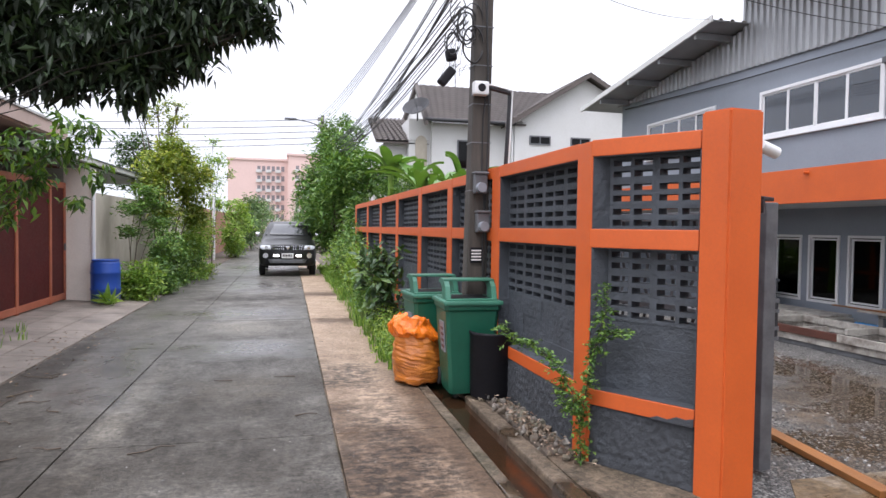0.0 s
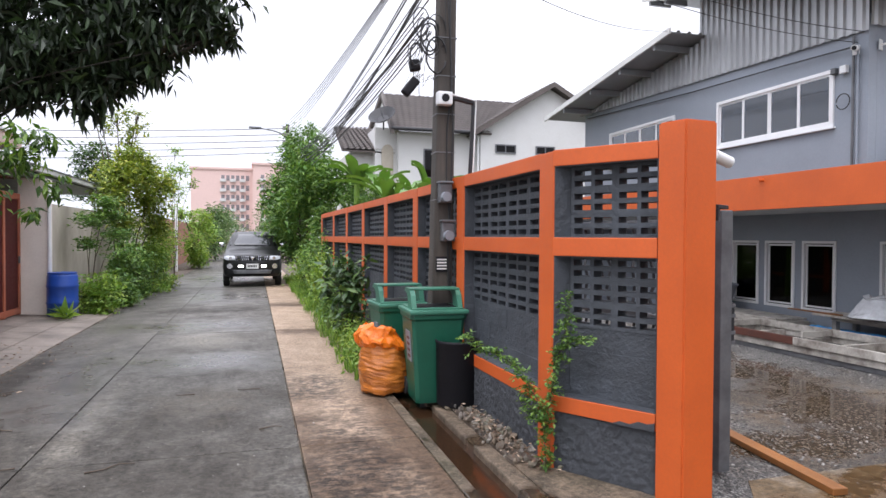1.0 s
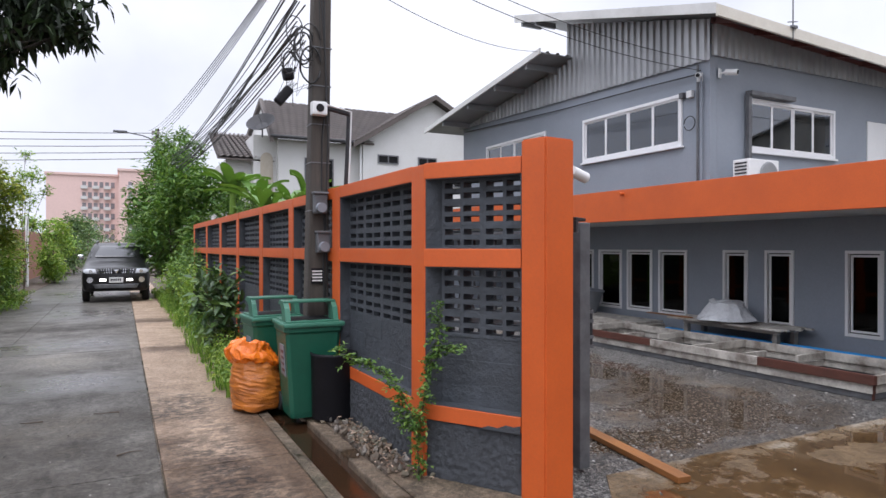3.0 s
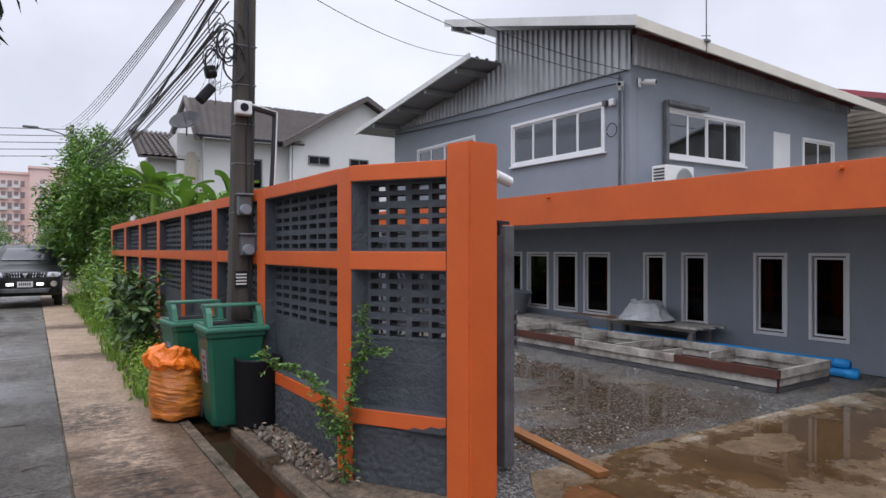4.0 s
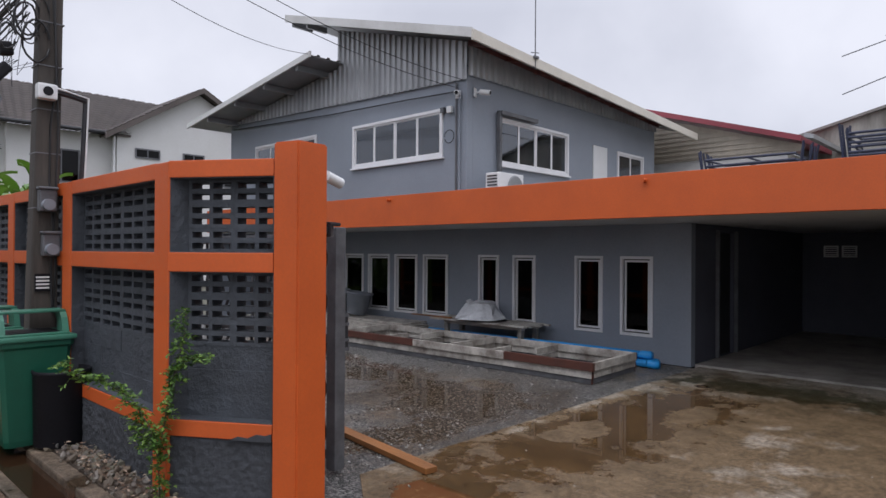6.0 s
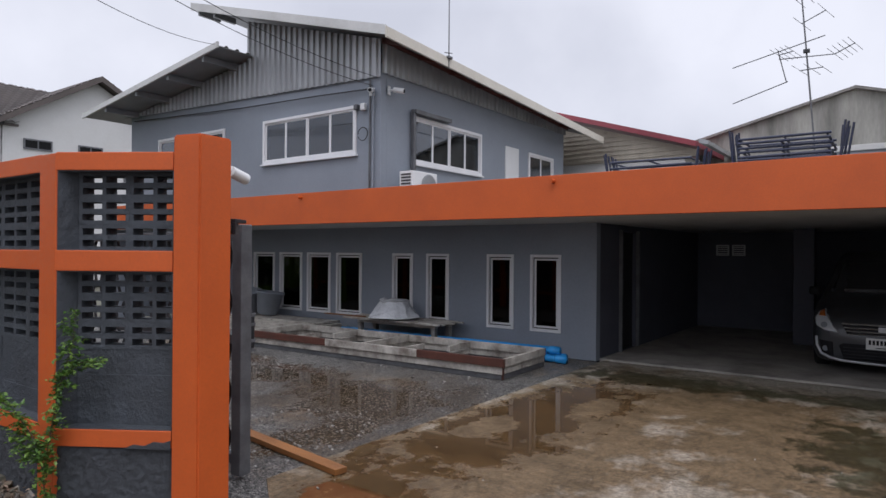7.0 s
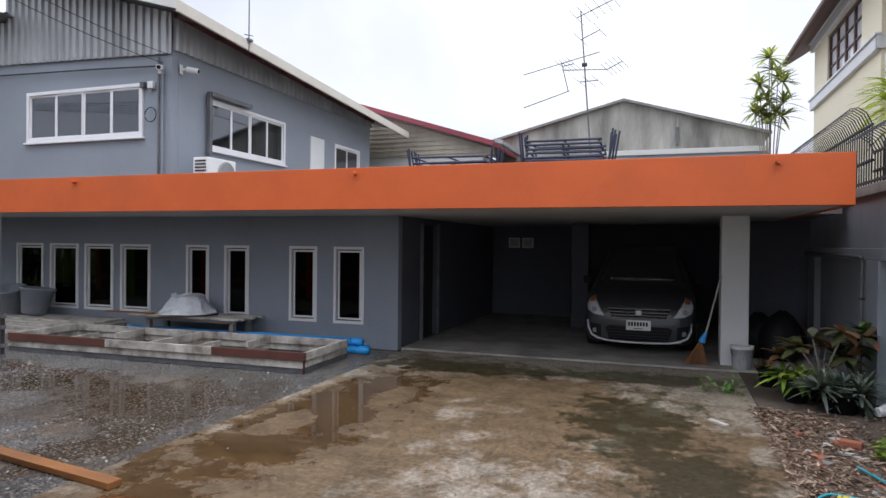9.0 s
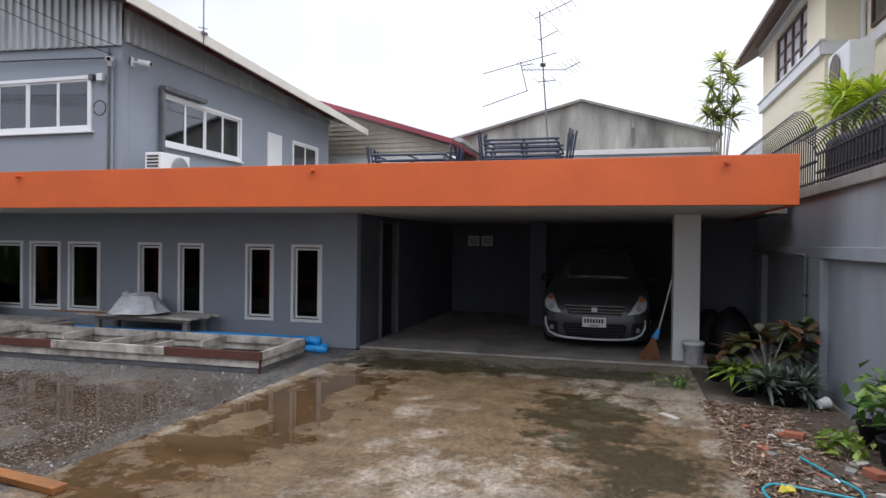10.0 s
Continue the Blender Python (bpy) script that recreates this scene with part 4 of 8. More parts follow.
for x in [11.1 + 0.92 * k for k in range(8)]:
    part("rafter", slab([(x, Y0, upper_roof(x, Y0) - 0.03), (x + 0.05, Y0, upper_roof(x, Y0) - 0.03), (x + 0.05, 4.83, upper_roof(x, 4.83) - 0.03), (x, 4.83, upper_roof(x, 4.83) - 0.03)], 0.09), M["red_steel"], ru)
part("wall_plate", slab([(11.1, 4.74, upper_roof(11.1, 4.74) - 0.04), (11.1, 4.79, upper_roof(11.1, 4.79) - 0.04), (18.0, 4.79, upper_roof(18.0, 4.79) - 0.04), (18.0, 4.74, upper_roof(18.0, 4.74) - 0.04)], 0.07), M["red_steel"], ru)
for y in (8.7, 9.2):
    part("purlin", box(X0 + 0.02, 11.1, y, y + 0.06, upper_roof(11.1, y) - 0.14, upper_roof(11.1, y) - 0.03), M["roof_under"], ru)
rl = structure("roof_lower", ribbed_roof(10.3, 18.4, 8.14, 13.3, lower_roof), M["roof_white"], "ribbed pale metal lower roof with open eaves", "roof")
part("verge_board", slab([(10.26, 8.1, lower_roof(0, 8.1) + 0.05), (10.3, 8.1, lower_roof(0, 8.1) + 0.05), (10.3, 13.3, lower_roof(0, 13.3) + 0.05), (10.26, 13.3, lower_roof(0, 13.3) + 0.05)], 0.11), M["roof_white"], rl)
part("underside", slab([(10.3, 8.14, lower_roof(0, 8.14) - 0.012), (18.3, 8.14, lower_roof(0, 8.14) - 0.012), (18.3, 13.3, lower_roof(0, 13.3) - 0.012), (10.3, 13.3, lower_roof(0, 13.3) - 0.012)], 0.01), M["roof_under"], rl)
for y in (8.6, 9.8, 11.0, 12.3):
    part("purlin", box(10.32, 11.1, y, y + 0.07, lower_roof(0, y) - 0.15, lower_roof(0, y) - 0.03), M["roof_under"], rl)

# ---- boundary wall on the far side of the yard ----
bw = structure("wall_boundary", box(4.6, 18.4, -4.65, -4.5, 0.0, 2.3), M["boundary"], "grey rendered boundary wall", "wall")
part("coping", box(4.55, 18.45, -4.70, -4.44, 2.3, 2.42, 0.01), M["concrete"], bw)
part("beam", box(4.6, 18.4, -4.5, -4.42, 1.56, 1.69, 0.008), M["boundary"], bw)
for x in (4.9, 8.1, 11.3, 14.4):
    part("pilaster", box(x, x + 0.46, -4.5, -4.41, 0.0, 1.555, 0.008), M["boundary"], bw)
pipe_run = thing("wall_pipe", (11.79, -4.38, 0.0), "grey water pipe bent along the boundary wall beam", "pipe")
part("pipe", sweep([(0, 0, 0.25), (0, 0, 1.50), (0.015, 0, 1.575), (0.09, 0, 1.59), (1.6, -0.02, 1.60), (3.2, -0.02, 1.61)], 0.019, 8), M["steel"], pipe_run)
part("tap", box(-0.03, 0.03, -0.02, 0.06, 0.58, 0.62, 0.008), M["chrome"], pipe_run)
for z in (0.45, 1.1):
    part("clip", box(-0.03, 0.03, -0.035, 0.022, z, z + 0.025, 0.003), M["dark_steel"], pipe_run)


# ---- far buildings ----
gb = thing("gabled_building", (22.0, -1.1, 0), "old concrete gable wall streaked with black mould", "building")
bm = bmesh.new()
prof = [(-3.6, 0), (3.7, 0), (3.7, 4.82), (0.0, 5.76), (-3.6, 4.72)]
lo = [bm.verts.new((0, y, z)) for y, z in prof]
hi = [bm.verts.new((6, y, z)) for y, z in prof]
bm.faces.new(lo)
bm.faces.new(hi[::-1])
for i in range(5):
    bm.faces.new((lo[i], hi[i], hi[(i + 1) % 5], lo[(i + 1) % 5]))
part("wall", bm, M["mould_wall"], gb)
part("roof", slab([(-0.12, -3.75, 4.74), (-0.12, 0.0, 5.83), (6.1, 0.0, 5.83), (6.1, -3.75, 4.74)], 0.07), M["concrete"], gb)
part("roof", slab([(-0.12, 3.85, 4.82), (-0.12, 0.0, 5.83), (6.1, 0.0, 5.83), (6.1, 3.85, 4.82)], 0.07), M["concrete"], gb)
part("parapet", box(-0.5, -0.02, -3.6, 0.5, 3.2, 4.16, 0.01), M["boundary"], gb)
part("parapet_cap", box(-0.54, -0.01, -3.6, 0.52, 4.16, 4.30, 0.01), M["house_white"], gb)
part("joint", box(-0.05, -0.002, -1.46, -1.40, 4.47, 5.30, 0.006), M["mould_wall"], gb)
part("pipe_elbow", rod((-0.09, -1.43, 4.5), (-0.09, -1.43, 4.95), 0.04, 0.04, 8), M["steel"], gb)
rb = thing("red_roofed_shed", (19.5, 2.0, 0), "low white shed with a corrugated beige gable and red-edged roof", "building")
part("wall", box(0, 5, 0.3, 10, 0, 4.05), M["house_white"], rb)
bm = bmesh.new()
lo = [bm.verts.new((-0.05, y, z)) for y, z in ((0.0, 4.05), (10, 4.05), (10, 7.2), (0.0, 4.2))]
hi = [bm.verts.new((0.0, v.co.y, v.co.z)) for v in lo]
bm.faces.new(lo)
bm.faces.new(hi[::-1])
for i in range(4):
    bm.faces.new((lo[i], hi[i], hi[(i + 1) % 4], lo[(i + 1) % 4]))
part("gable", bm, M["cream"], rb)
for k in range(9):
    part("batten", box(-0.075, -0.052, max(0.1, 0.42 * k - 0.2), 9.0, 4.10 + 0.12 * k, 4.13 + 0.12 * k), M["cream"], rb)
part("roof", slab([(-0.35, -0.05, 4.36), (-0.35, 10, 7.45), (5, 10, 7.45), (5, -0.05, 4.36)], 0.13), M["crimson_roof"], rb)
part("gutter", slab([(-0.5, -0.35, 4.33), (-0.5, -0.15, 4.38), (5, -0.15, 4.38), (5, -0.35, 4.33)], 0.1), M["zinc"], rb)


# ---- vehicles ----
def plate_quad(pts, thick=0.006):
    """A thin plate over four points in order."""
    bm = bmesh.new()
    p = [Vector(q) for q in pts]
    n = (p[1] - p[0]).cross(p[2] - p[0]).normalized() * thick
    a = [bm.verts.new(q) for q in p]
    b = [bm.verts.new(q + n) for q in p]
    bm.faces.new(a)
    bm.faces.new(b[::-1])
    for i in range(len(p)):
        bm.faces.new((a[i], a[(i + 1) % len(p)], b[(i + 1) % len(p)], b[i]))
    return bm


def wheel(parent, x, y, r, w=0.2):
    t = part("wheel", lathe([(r * 0.62, -w / 2), (r * 0.93, -w / 2), (r, -w / 2 + 0.03), (r, w / 2 - 0.03), (r * 0.93, w / 2), (r * 0.62, w / 2)], 28), M["rubber"], parent, "black tyre", True)
    t.matrix_local = pose(x, y, r, 0, 90, 0)
    rim = bmesh.new()
    lathe([(0.05, -w / 2 + 0.02), (r * 0.6, -w / 2 + 0.01), (r * 0.62, w / 2 - 0.01), (0.05, w / 2 - 0.03)], 24, rim)
    for k in range(6):
        rod((0.04 * math.cos(k * 1.047), 0.04 * math.sin(k * 1.047), w / 2 - 0.01), (r * 0.6 * math.cos(k * 1.047), r * 0.6 * math.sin(k * 1.047), w / 2 - 0.005), 0.025, 0.03, 6, rim)
    part("rim", rim, M["chrome"], t, "alloy rim")


def car_paint(name, col):
    m, nt, b = nodes_of(name)
    n = tex_noise(nt, 3.0, 4.0, 0.6, position(nt))
    nt.links.new(mixed(nt, 0.3, col, ramp(nt, n, [(0.35, 0.55), (0.7, 1.0)]), "MULTIPLY"), b.inputs["Base Color"])
    b.inputs["Metallic"].default_value, b.inputs["Roughness"].default_value = 0.15, 0.4
    b.inputs["Coat Weight"].default_value, b.inputs["Coat Roughness"].default_value = 0.3, 0.06
    return m


M["black_paint"] = car_paint("black_car_paint", (0.006, 0.006, 0.007))
M["grey_paint"] = car_paint("grey_car_paint", (0.048, 0.051, 0.058))
M["lens"] = plain("lamp_lens", (0.45, 0.47, 0.50), 0.15, 0.0)
M["amber"] = plain("amber_lens", (0.55, 0.16, 0.04), 0.15)


def smooth_rows(rows, cuts):
    """Rows of numbers, rounded through with cuts steps between each pair."""
    a = np.asarray(rows, float)
    out = []
    for i in range(len(a) - 1):
        p0, p1, p2, p3 = a[max(i - 1, 0)], a[i], a[i + 1], a[min(i + 2, len(a) - 1)]
        for k in range(cuts):
            t = k / cuts
            m1, m2 = 0.38 * (p2 - p0), 0.38 * (p3 - p1)
            out.append((2 * t ** 3 - 3 * t * t + 1) * p1 + (t ** 3 - 2 * t * t + t) * m1 + (3 * t * t - 2 * t ** 3) * p2 + (t ** 3 - t * t) * m2)
    out.append(a[-1])
    return np.array(out)


class Shell:
    """A rounded car body through stations (y, half width, bottom, shoulder, top, half width at the top), and plates that follow it."""

    def __init__(self, stations):
        st = smooth_rows(stations, 5)
        self.verts, self.faces = [], []
        for y, w, zb, zs, zt, wt in st:
            half = smooth_rows([(0, zb), (w * 0.80, zb), (w * 0.96, zb + 0.07), (w, zb * 0.5 + zs * 0.5), (w * 0.985, zs), (w * 0.6 + wt * 0.4, zs * 0.55 + zt * 0.45), (wt, zt - 0.035), (wt * 0.72, zt), (0, zt + 0.02)], 4)
            ring = [(x, y, z) for x, z in half] + [(-x, y, z) for x, z in half[-2:0:-1]]
            self.verts += ring
        n = len(ring)
        for i in range(len(st) - 1):
            self.faces += [(i * n + k, i * n + (k + 1) % n, (i + 1) * n + (k + 1) % n, (i + 1) * n + k) for k in range(n)]
        self.faces += [tuple(range(n))[::-1], tuple(range((len(st) - 1) * n, len(st) * n))]
        self.tree = BVHTree.FromPolygons(self.verts, self.faces)

    def front(self, x, z, lift=0.0, back=0.3):
        hit = self.tree.ray_cast(Vector((x, -2, z)), Vector((0, 1, 0)))[0]
        return Vector((x, hit.y - lift if hit else back, z))

    def plate(self, outline, lift, thick, cuts=7, side=0):
        """A shell over an outline in (x, z) seen from the front, or in (y, z) seen from one side."""
        bm = bmesh.new()
        f = bm.faces.new([bm.verts.new((a, 0, b)) for a, b in outline])
        bmesh.ops.triangulate(bm, faces=[f])
        bmesh.ops.subdivide_edges(bm, edges=bm.edges[:], cuts=cuts, use_grid_fill=True)
        for v in bm.verts:
            if side:
                hit = self.tree.ray_cast(Vector((3 * side, v.co.x, v.co.z)), Vector((-side, 0, 0)))[0]
                v.co = Vector(((hit.x if hit else 0.7 * side) + side * lift, v.co.x, v.co.z))
            else:
                v.co = self.front(v.co.x, v.co.z, lift)
        r = bmesh.ops.extrude_face_region(bm, geom=bm.faces[:])
        for v in r["geom"]:
            if isinstance(v, bmesh.types.BMVert):
                v.co += Vector((-side * thick, 0, 0)) if side else Vector((0, thick, 0))
        return bm


def both(outline):
    return outline, [(-x, z) for x, z in outline[::-1]]


def car_base(name, at, rz, label, paint, stations, r, L, h):
    c = thing(name, at, label, "car", "", rz)
    sh = Shell(stations)
    part("body", (sh.verts, [], sh.faces), M[paint], c, "", True)
    for s in (-1, 1):
        for y in (0.86, L - 0.85):
            wheel(c, s * (h - 0.10), y, r)
    return c, sh


def build_suv(at, rz):
    c, sh = car_base("suv", at, rz, "black four-wheel-drive car with lit lamps on the lane", "black_paint", [
        (0.0, 0.76, 0.44, 0.80, 0.95, 0.66), (0.07, 0.88, 0.37, 0.90, 1.03, 0.76), (0.2, 0.92, 0.34, 0.97, 1.08, 0.82), (0.6, 0.93, 0.34, 1.03, 1.14, 0.82),
        (1.1, 0.93, 0.34, 1.06, 1.21, 0.82), (1.35, 0.93, 0.34, 1.09, 1.30, 0.80), (1.75, 0.93, 0.34, 1.12, 1.62, 0.70), (2.1, 0.93, 0.34, 1.13, 1.78, 0.66),
        (2.5, 0.93, 0.34, 1.13, 1.82, 0.65), (4.0, 0.92, 0.34, 1.13, 1.80, 0.65), (4.5, 0.90, 0.36, 1.10, 1.60, 0.62), (4.7, 0.86, 0.45, 1.0, 1.2, 0.6)], 0.37, 4.7, 0.93)
    part("windscreen", sh.plate([(-0.76, 1.335), (0.76, 1.335), (0.63, 1.735), (-0.63, 1.735)], 0.006, 0.012, 5), M["screen_glass"], c, "grey raked windscreen", True)
    for s, o in zip((1, -1), both([(0.52, 0.885), (0.80, 0.885), (0.885, 0.93), (0.89, 1.0), (0.80, 1.03), (0.56, 1.025)])):
        lamp = part("headlight", sh.plate(o, 0.008, 0.03), M["lens"], c, "clear headlight", True)
        part("bulb", lathe([(0.03, 0.0), (0.055, 0.012), (0.055, 0.03)], 14), M["chrome"], lamp).matrix_local = Matrix.Translation(sh.front(s * 0.68, 0.95, 0.01)) @ pose(0, 0, 0, 90, 0, 0)
        ring_at = sh.front(s * 0.70, 0.69, 0.01)
        f = part("fog_light", rod(ring_at, ring_at + Vector((0, 0.06, 0)), 0.05, 0.05, 16), M["lens"], c, "round fog light")
        part("fog_surround", lathe([(0.05, 0.0), (0.085, 0.0), (0.085, 0.03), (0.05, 0.03)], 18), M["chrome"], f).matrix_local = Matrix.Translation(ring_at) @ pose(0, 0.02, 0, 90, 0, 0)
        q = sh.front(s * 0.36, 0.69, 0.02)
        part("driving_lamp", box(q.x - 0.085, q.x + 0.085, q.y - 0.02, q.y + 0.05, 0.655, 0.72, 0.015), M["lamp_lit"], c, "lit white driving lamp")
        m = part("mirror", box(s * 0.93 if s > 0 else -1.10, 1.10 if s > 0 else -0.93, 1.42, 1.55, 1.28, 1.44, 0.045), M["chrome"], c, "chromed wing mirror", True)
        for y0, y1 in ((1.95, 2.75), (2.85, 3.75)):
            part("side_window", sh.plate([(y0, 1.22), (y1, 1.22), (y1, 1.66), (y0 + 0.12, 1.66)], 0.006, 0.012, 3, s), M["screen_glass"], c, "", True)
        part("roof_rail", sweep([(s * 0.58, 2.1, 1.82), (s * 0.58, 2.3, 1.88), (s * 0.58, 3.8, 1.88), (s * 0.58, 4.0, 1.82)], 0.02, 6), M["steel"], c)
        part("wiper", sweep([sh.front(s * 0.15 - 0.3, 1.36, 0.02), sh.front(s * 0.15 + 0.3, 1.345, 0.02)], 0.011), M["black_plastic"], c)
        part("arch", sh.plate([(0.46, 0.42), (0.52, 0.72), (0.74, 0.86), (1.0, 0.86), (1.22, 0.72), (1.28, 0.42), (1.16, 0.42), (1.10, 0.66), (0.97, 0.77), (0.76, 0.77), (0.63, 0.66), (0.58, 0.42)], 0.014, 0.04, 1, s), M["black_paint"], c)
    gr = part("grille", sh.plate([(-0.44, 0.87), (0.44, 0.87), (0.50, 1.02), (-0.50, 1.02)], 0.004, 0.02), M["black_plastic"], c, "black grille")
    for k in range(15):
        x = -0.45 + k * 0.9 / 14
        if abs(x) > 0.1:
            part("bar", sweep([sh.front(x * 0.96, 0.885, 0.012), sh.front(x * 1.04, 1.01, 0.012)], 0.011, 5), M["chrome"], gr)
    e = sh.front(0, 0.955, 0.02)
    part("emblem", lathe([(0.01, 0.0), (0.085, 0.0), (0.085, 0.016), (0.01, 0.018)], 3), M["chrome"], gr, "plain chrome emblem shape").matrix_local = Matrix.Translation(e) @ pose(0, 0, 0, 90, 90, 0)
    part("lower_bumper", sh.plate([(-0.84, 0.40), (0.84, 0.40), (0.86, 0.58), (-0.86, 0.58)], 0.012, 0.03), M["black_plastic"], c, "", True)
    part("skid_plate", sh.plate([(-0.56, 0.44), (0.56, 0.44), (0.62, 0.56), (-0.62, 0.56)], 0.03, 0.03), M["steel"], c, "silver skid plate", True)
    q = sh.front(0, 0.68, 0.03)
    pl = part("number_plate", box(-0.19, 0.19, q.y - 0.008, q.y + 0.03, 0.605, 0.765, 0.004), M["plate"], c, "white number plate")
    for k in range(6):
        part("bar", box(-0.15 + 0.05 * k, -0.118 + 0.05 * k, q.y - 0.012, q.y - 0.0078, 0.655, 0.73), M["black_plastic"], pl)


def build_family_car(at, rz):
    c, sh = car_base("parked_car", at, rz, "dark grey family car parked in the carport", "grey_paint", [
        (0.0, 0.60, 0.22, 0.55, 0.64, 0.50), (0.05, 0.72, 0.18, 0.61, 0.73, 0.60), (0.17, 0.80, 0.16, 0.69, 0.80, 0.68), (0.42, 0.84, 0.16, 0.79, 0.88, 0.70), (0.9, 0.85, 0.16, 0.87, 0.97, 0.72),
        (1.15, 0.85, 0.16, 0.90, 1.04, 0.72), (1.45, 0.85, 0.16, 0.93, 1.24, 0.66), (1.9, 0.85, 0.16, 0.95, 1.58, 0.60), (2.3, 0.85, 0.16, 0.96, 1.67, 0.60), (3.4, 0.84, 0.16, 0.96, 1.66, 0.60), (4.0, 0.82, 0.17, 0.96, 1.50, 0.58), (4.25, 0.76, 0.25, 0.85, 1.05, 0.6)], 0.31, 4.25, 0.85)
    part("windscreen", sh.plate([(-0.68, 1.07), (0.68, 1.07), (0.56, 1.54), (-0.56, 1.54)], 0.006, 0.012, 5), M["screen_glass"], c, "dark raked windscreen", True)
    for s, o in zip((1, -1), both([(0.495, 0.575), (0.66, 0.595), (0.77, 0.65), (0.79, 0.74), (0.755, 0.83), (0.695, 0.865), (0.625, 0.76), (0.57, 0.66)])):
        lamp = part("headlight", sh.plate(o, 0.012, 0.03), M["car_lens"], c, "clear swept-back headlight", True)
        part("reflector", lathe([(0.012, 0.0), (0.034, 0.006), (0.04, 0.016), (0.04, 0.03)], 16), M["tub"], lamp).matrix_local = Matrix.Translation(sh.front(s * 0.665, 0.67, 0.018)) @ pose(0, 0, 0, 90, 0, 0)
        part("turn_signal", sh.plate([(s * x, z) for x, z in ((0.66, 0.775), (0.75, 0.775), (0.745, 0.83), (0.695, 0.855))], 0.014, 0.02, 2), M["amber"], lamp, "amber turn signal", True)
        part("lamp_trim", sweep([sh.front(s * x, z, 0.012) for x, z in ((0.495, 0.58), (0.56, 0.655), (0.615, 0.755), (0.685, 0.86))], 0.009, 6), M["chrome"], lamp)
        pocket = part("fog_pocket", sh.plate([(s * x, z) for x, z in ((0.55, 0.25), (0.69, 0.28), (0.735, 0.46), (0.56, 0.44))], 0.004, 0.02), M["black_plastic"], c, "black fog lamp pocket", True)
        q = sh.front(s * 0.65, 0.345, 0.012)
        part("fog_light", rod(q, q + Vector((0, 0.05, 0)), 0.036, 0.04, 16), M["tub"], pocket, "round fog light")
        part("mirror", box(0.84 if s > 0 else -1.0, 1.0 if s > 0 else -0.84, 1.36, 1.46, 1.0, 1.13, 0.04), M["black_plastic"], c, "", True)
        for y0, y1 in ((1.95, 2.7), (2.8, 3.7)):
            part("side_window", sh.plate([(y0 - 0.1, 1.06), (y1, 1.06), (y1, 1.50), (y0 + 0.15, 1.50)], 0.006, 0.012, 3, s), M["screen_glass"], c, "", True)
        part("wiper", sweep([sh.front(s * 0.15 - 0.3, 1.09, 0.02), sh.front(s * 0.15 + 0.3, 1.08, 0.02)], 0.009), M["black_plastic"], c)
    gr = part("grille", sh.plate([(-0.39, 0.555), (0.39, 0.555), (0.46, 0.705), (-0.46, 0.705)], 0.004, 0.02), M["black_plastic"], c, "black grille", True)
    for z, w, r in ((0.697, 0.455, 0.011), (0.648, 0.43, 0.012), (0.602, 0.41, 0.012), (0.562, 0.385, 0.008)):
        part("bar", sweep([sh.front(x * w, z, 0.013) for x in np.linspace(-1, 1, 9)], r, 6), M["chrome"], gr)
    q = sh.front(0, 0.64, 0.035)
    part("emblem", box(q.x - 0.045, q.x + 0.045, q.y + 0.006, q.y + 0.03, 0.605, 0.675, 0.01, None), M["silver_trim"], gr, "plain chrome emblem shape")
    part("air_intake", sh.plate([(-0.43, 0.215), (0.43, 0.215), (0.49, 0.40), (0.44, 0.43), (-0.44, 0.43), (-0.49, 0.40)], 0.005, 0.02), M["black_plastic"], c, "black mesh air intake", True)
    for k in range(4):
        part("intake_bar", sweep([sh.front(x * 0.44, 0.245 + 0.045 * k, 0.012) for x in np.linspace(-1, 1, 7)], 0.007, 5), M["dark_steel"], c)
    part("silver_lip", sweep([sh.front(x, z, 0.012) for x, z in ((-0.765, 0.50), (-0.755, 0.38), (-0.70, 0.275), (-0.60, 0.225), (-0.45, 0.195), (-0.2, 0.18), (0, 0.175), (0.2, 0.18), (0.45, 0.195), (0.60, 0.225), (0.70, 0.275), (0.755, 0.38), (0.765, 0.50))], 0.019, 8), M["silver_trim"], c, "silver trim along the lower bumper", True)
    q = sh.front(0, 0.45, 0.02)
    pl = part("number_plate", box(-0.18, 0.18, q.y - 0.008, q.y + 0.03, 0.375, 0.525, 0.004), M["plate"], c, "white number plate")
    for k in range(7):
        part("bar", box(-0.15 + 0.043 * k, -0.122 + 0.043 * k, q.y - 0.012, q.y - 0.0078, 0.44, 0.50), M["black_plastic"], pl)
    part("bar", box(-0.07, 0.07, q.y - 0.012, q.y - 0.0078, 0.395, 0.405), M["black_plastic"], pl)


M["car_lens"] = plain("grey_lamp_lens", (0.55, 0.57, 0.59), 0.12, 0.0)
M["silver_trim"] = plain("silver_trim", (0.55, 0.56, 0.58), 0.35, 0.4)
build_suv((2.97, 19.75, 0.0), 0)
build_family_car((13.50, -1.88, 0.03), -90)

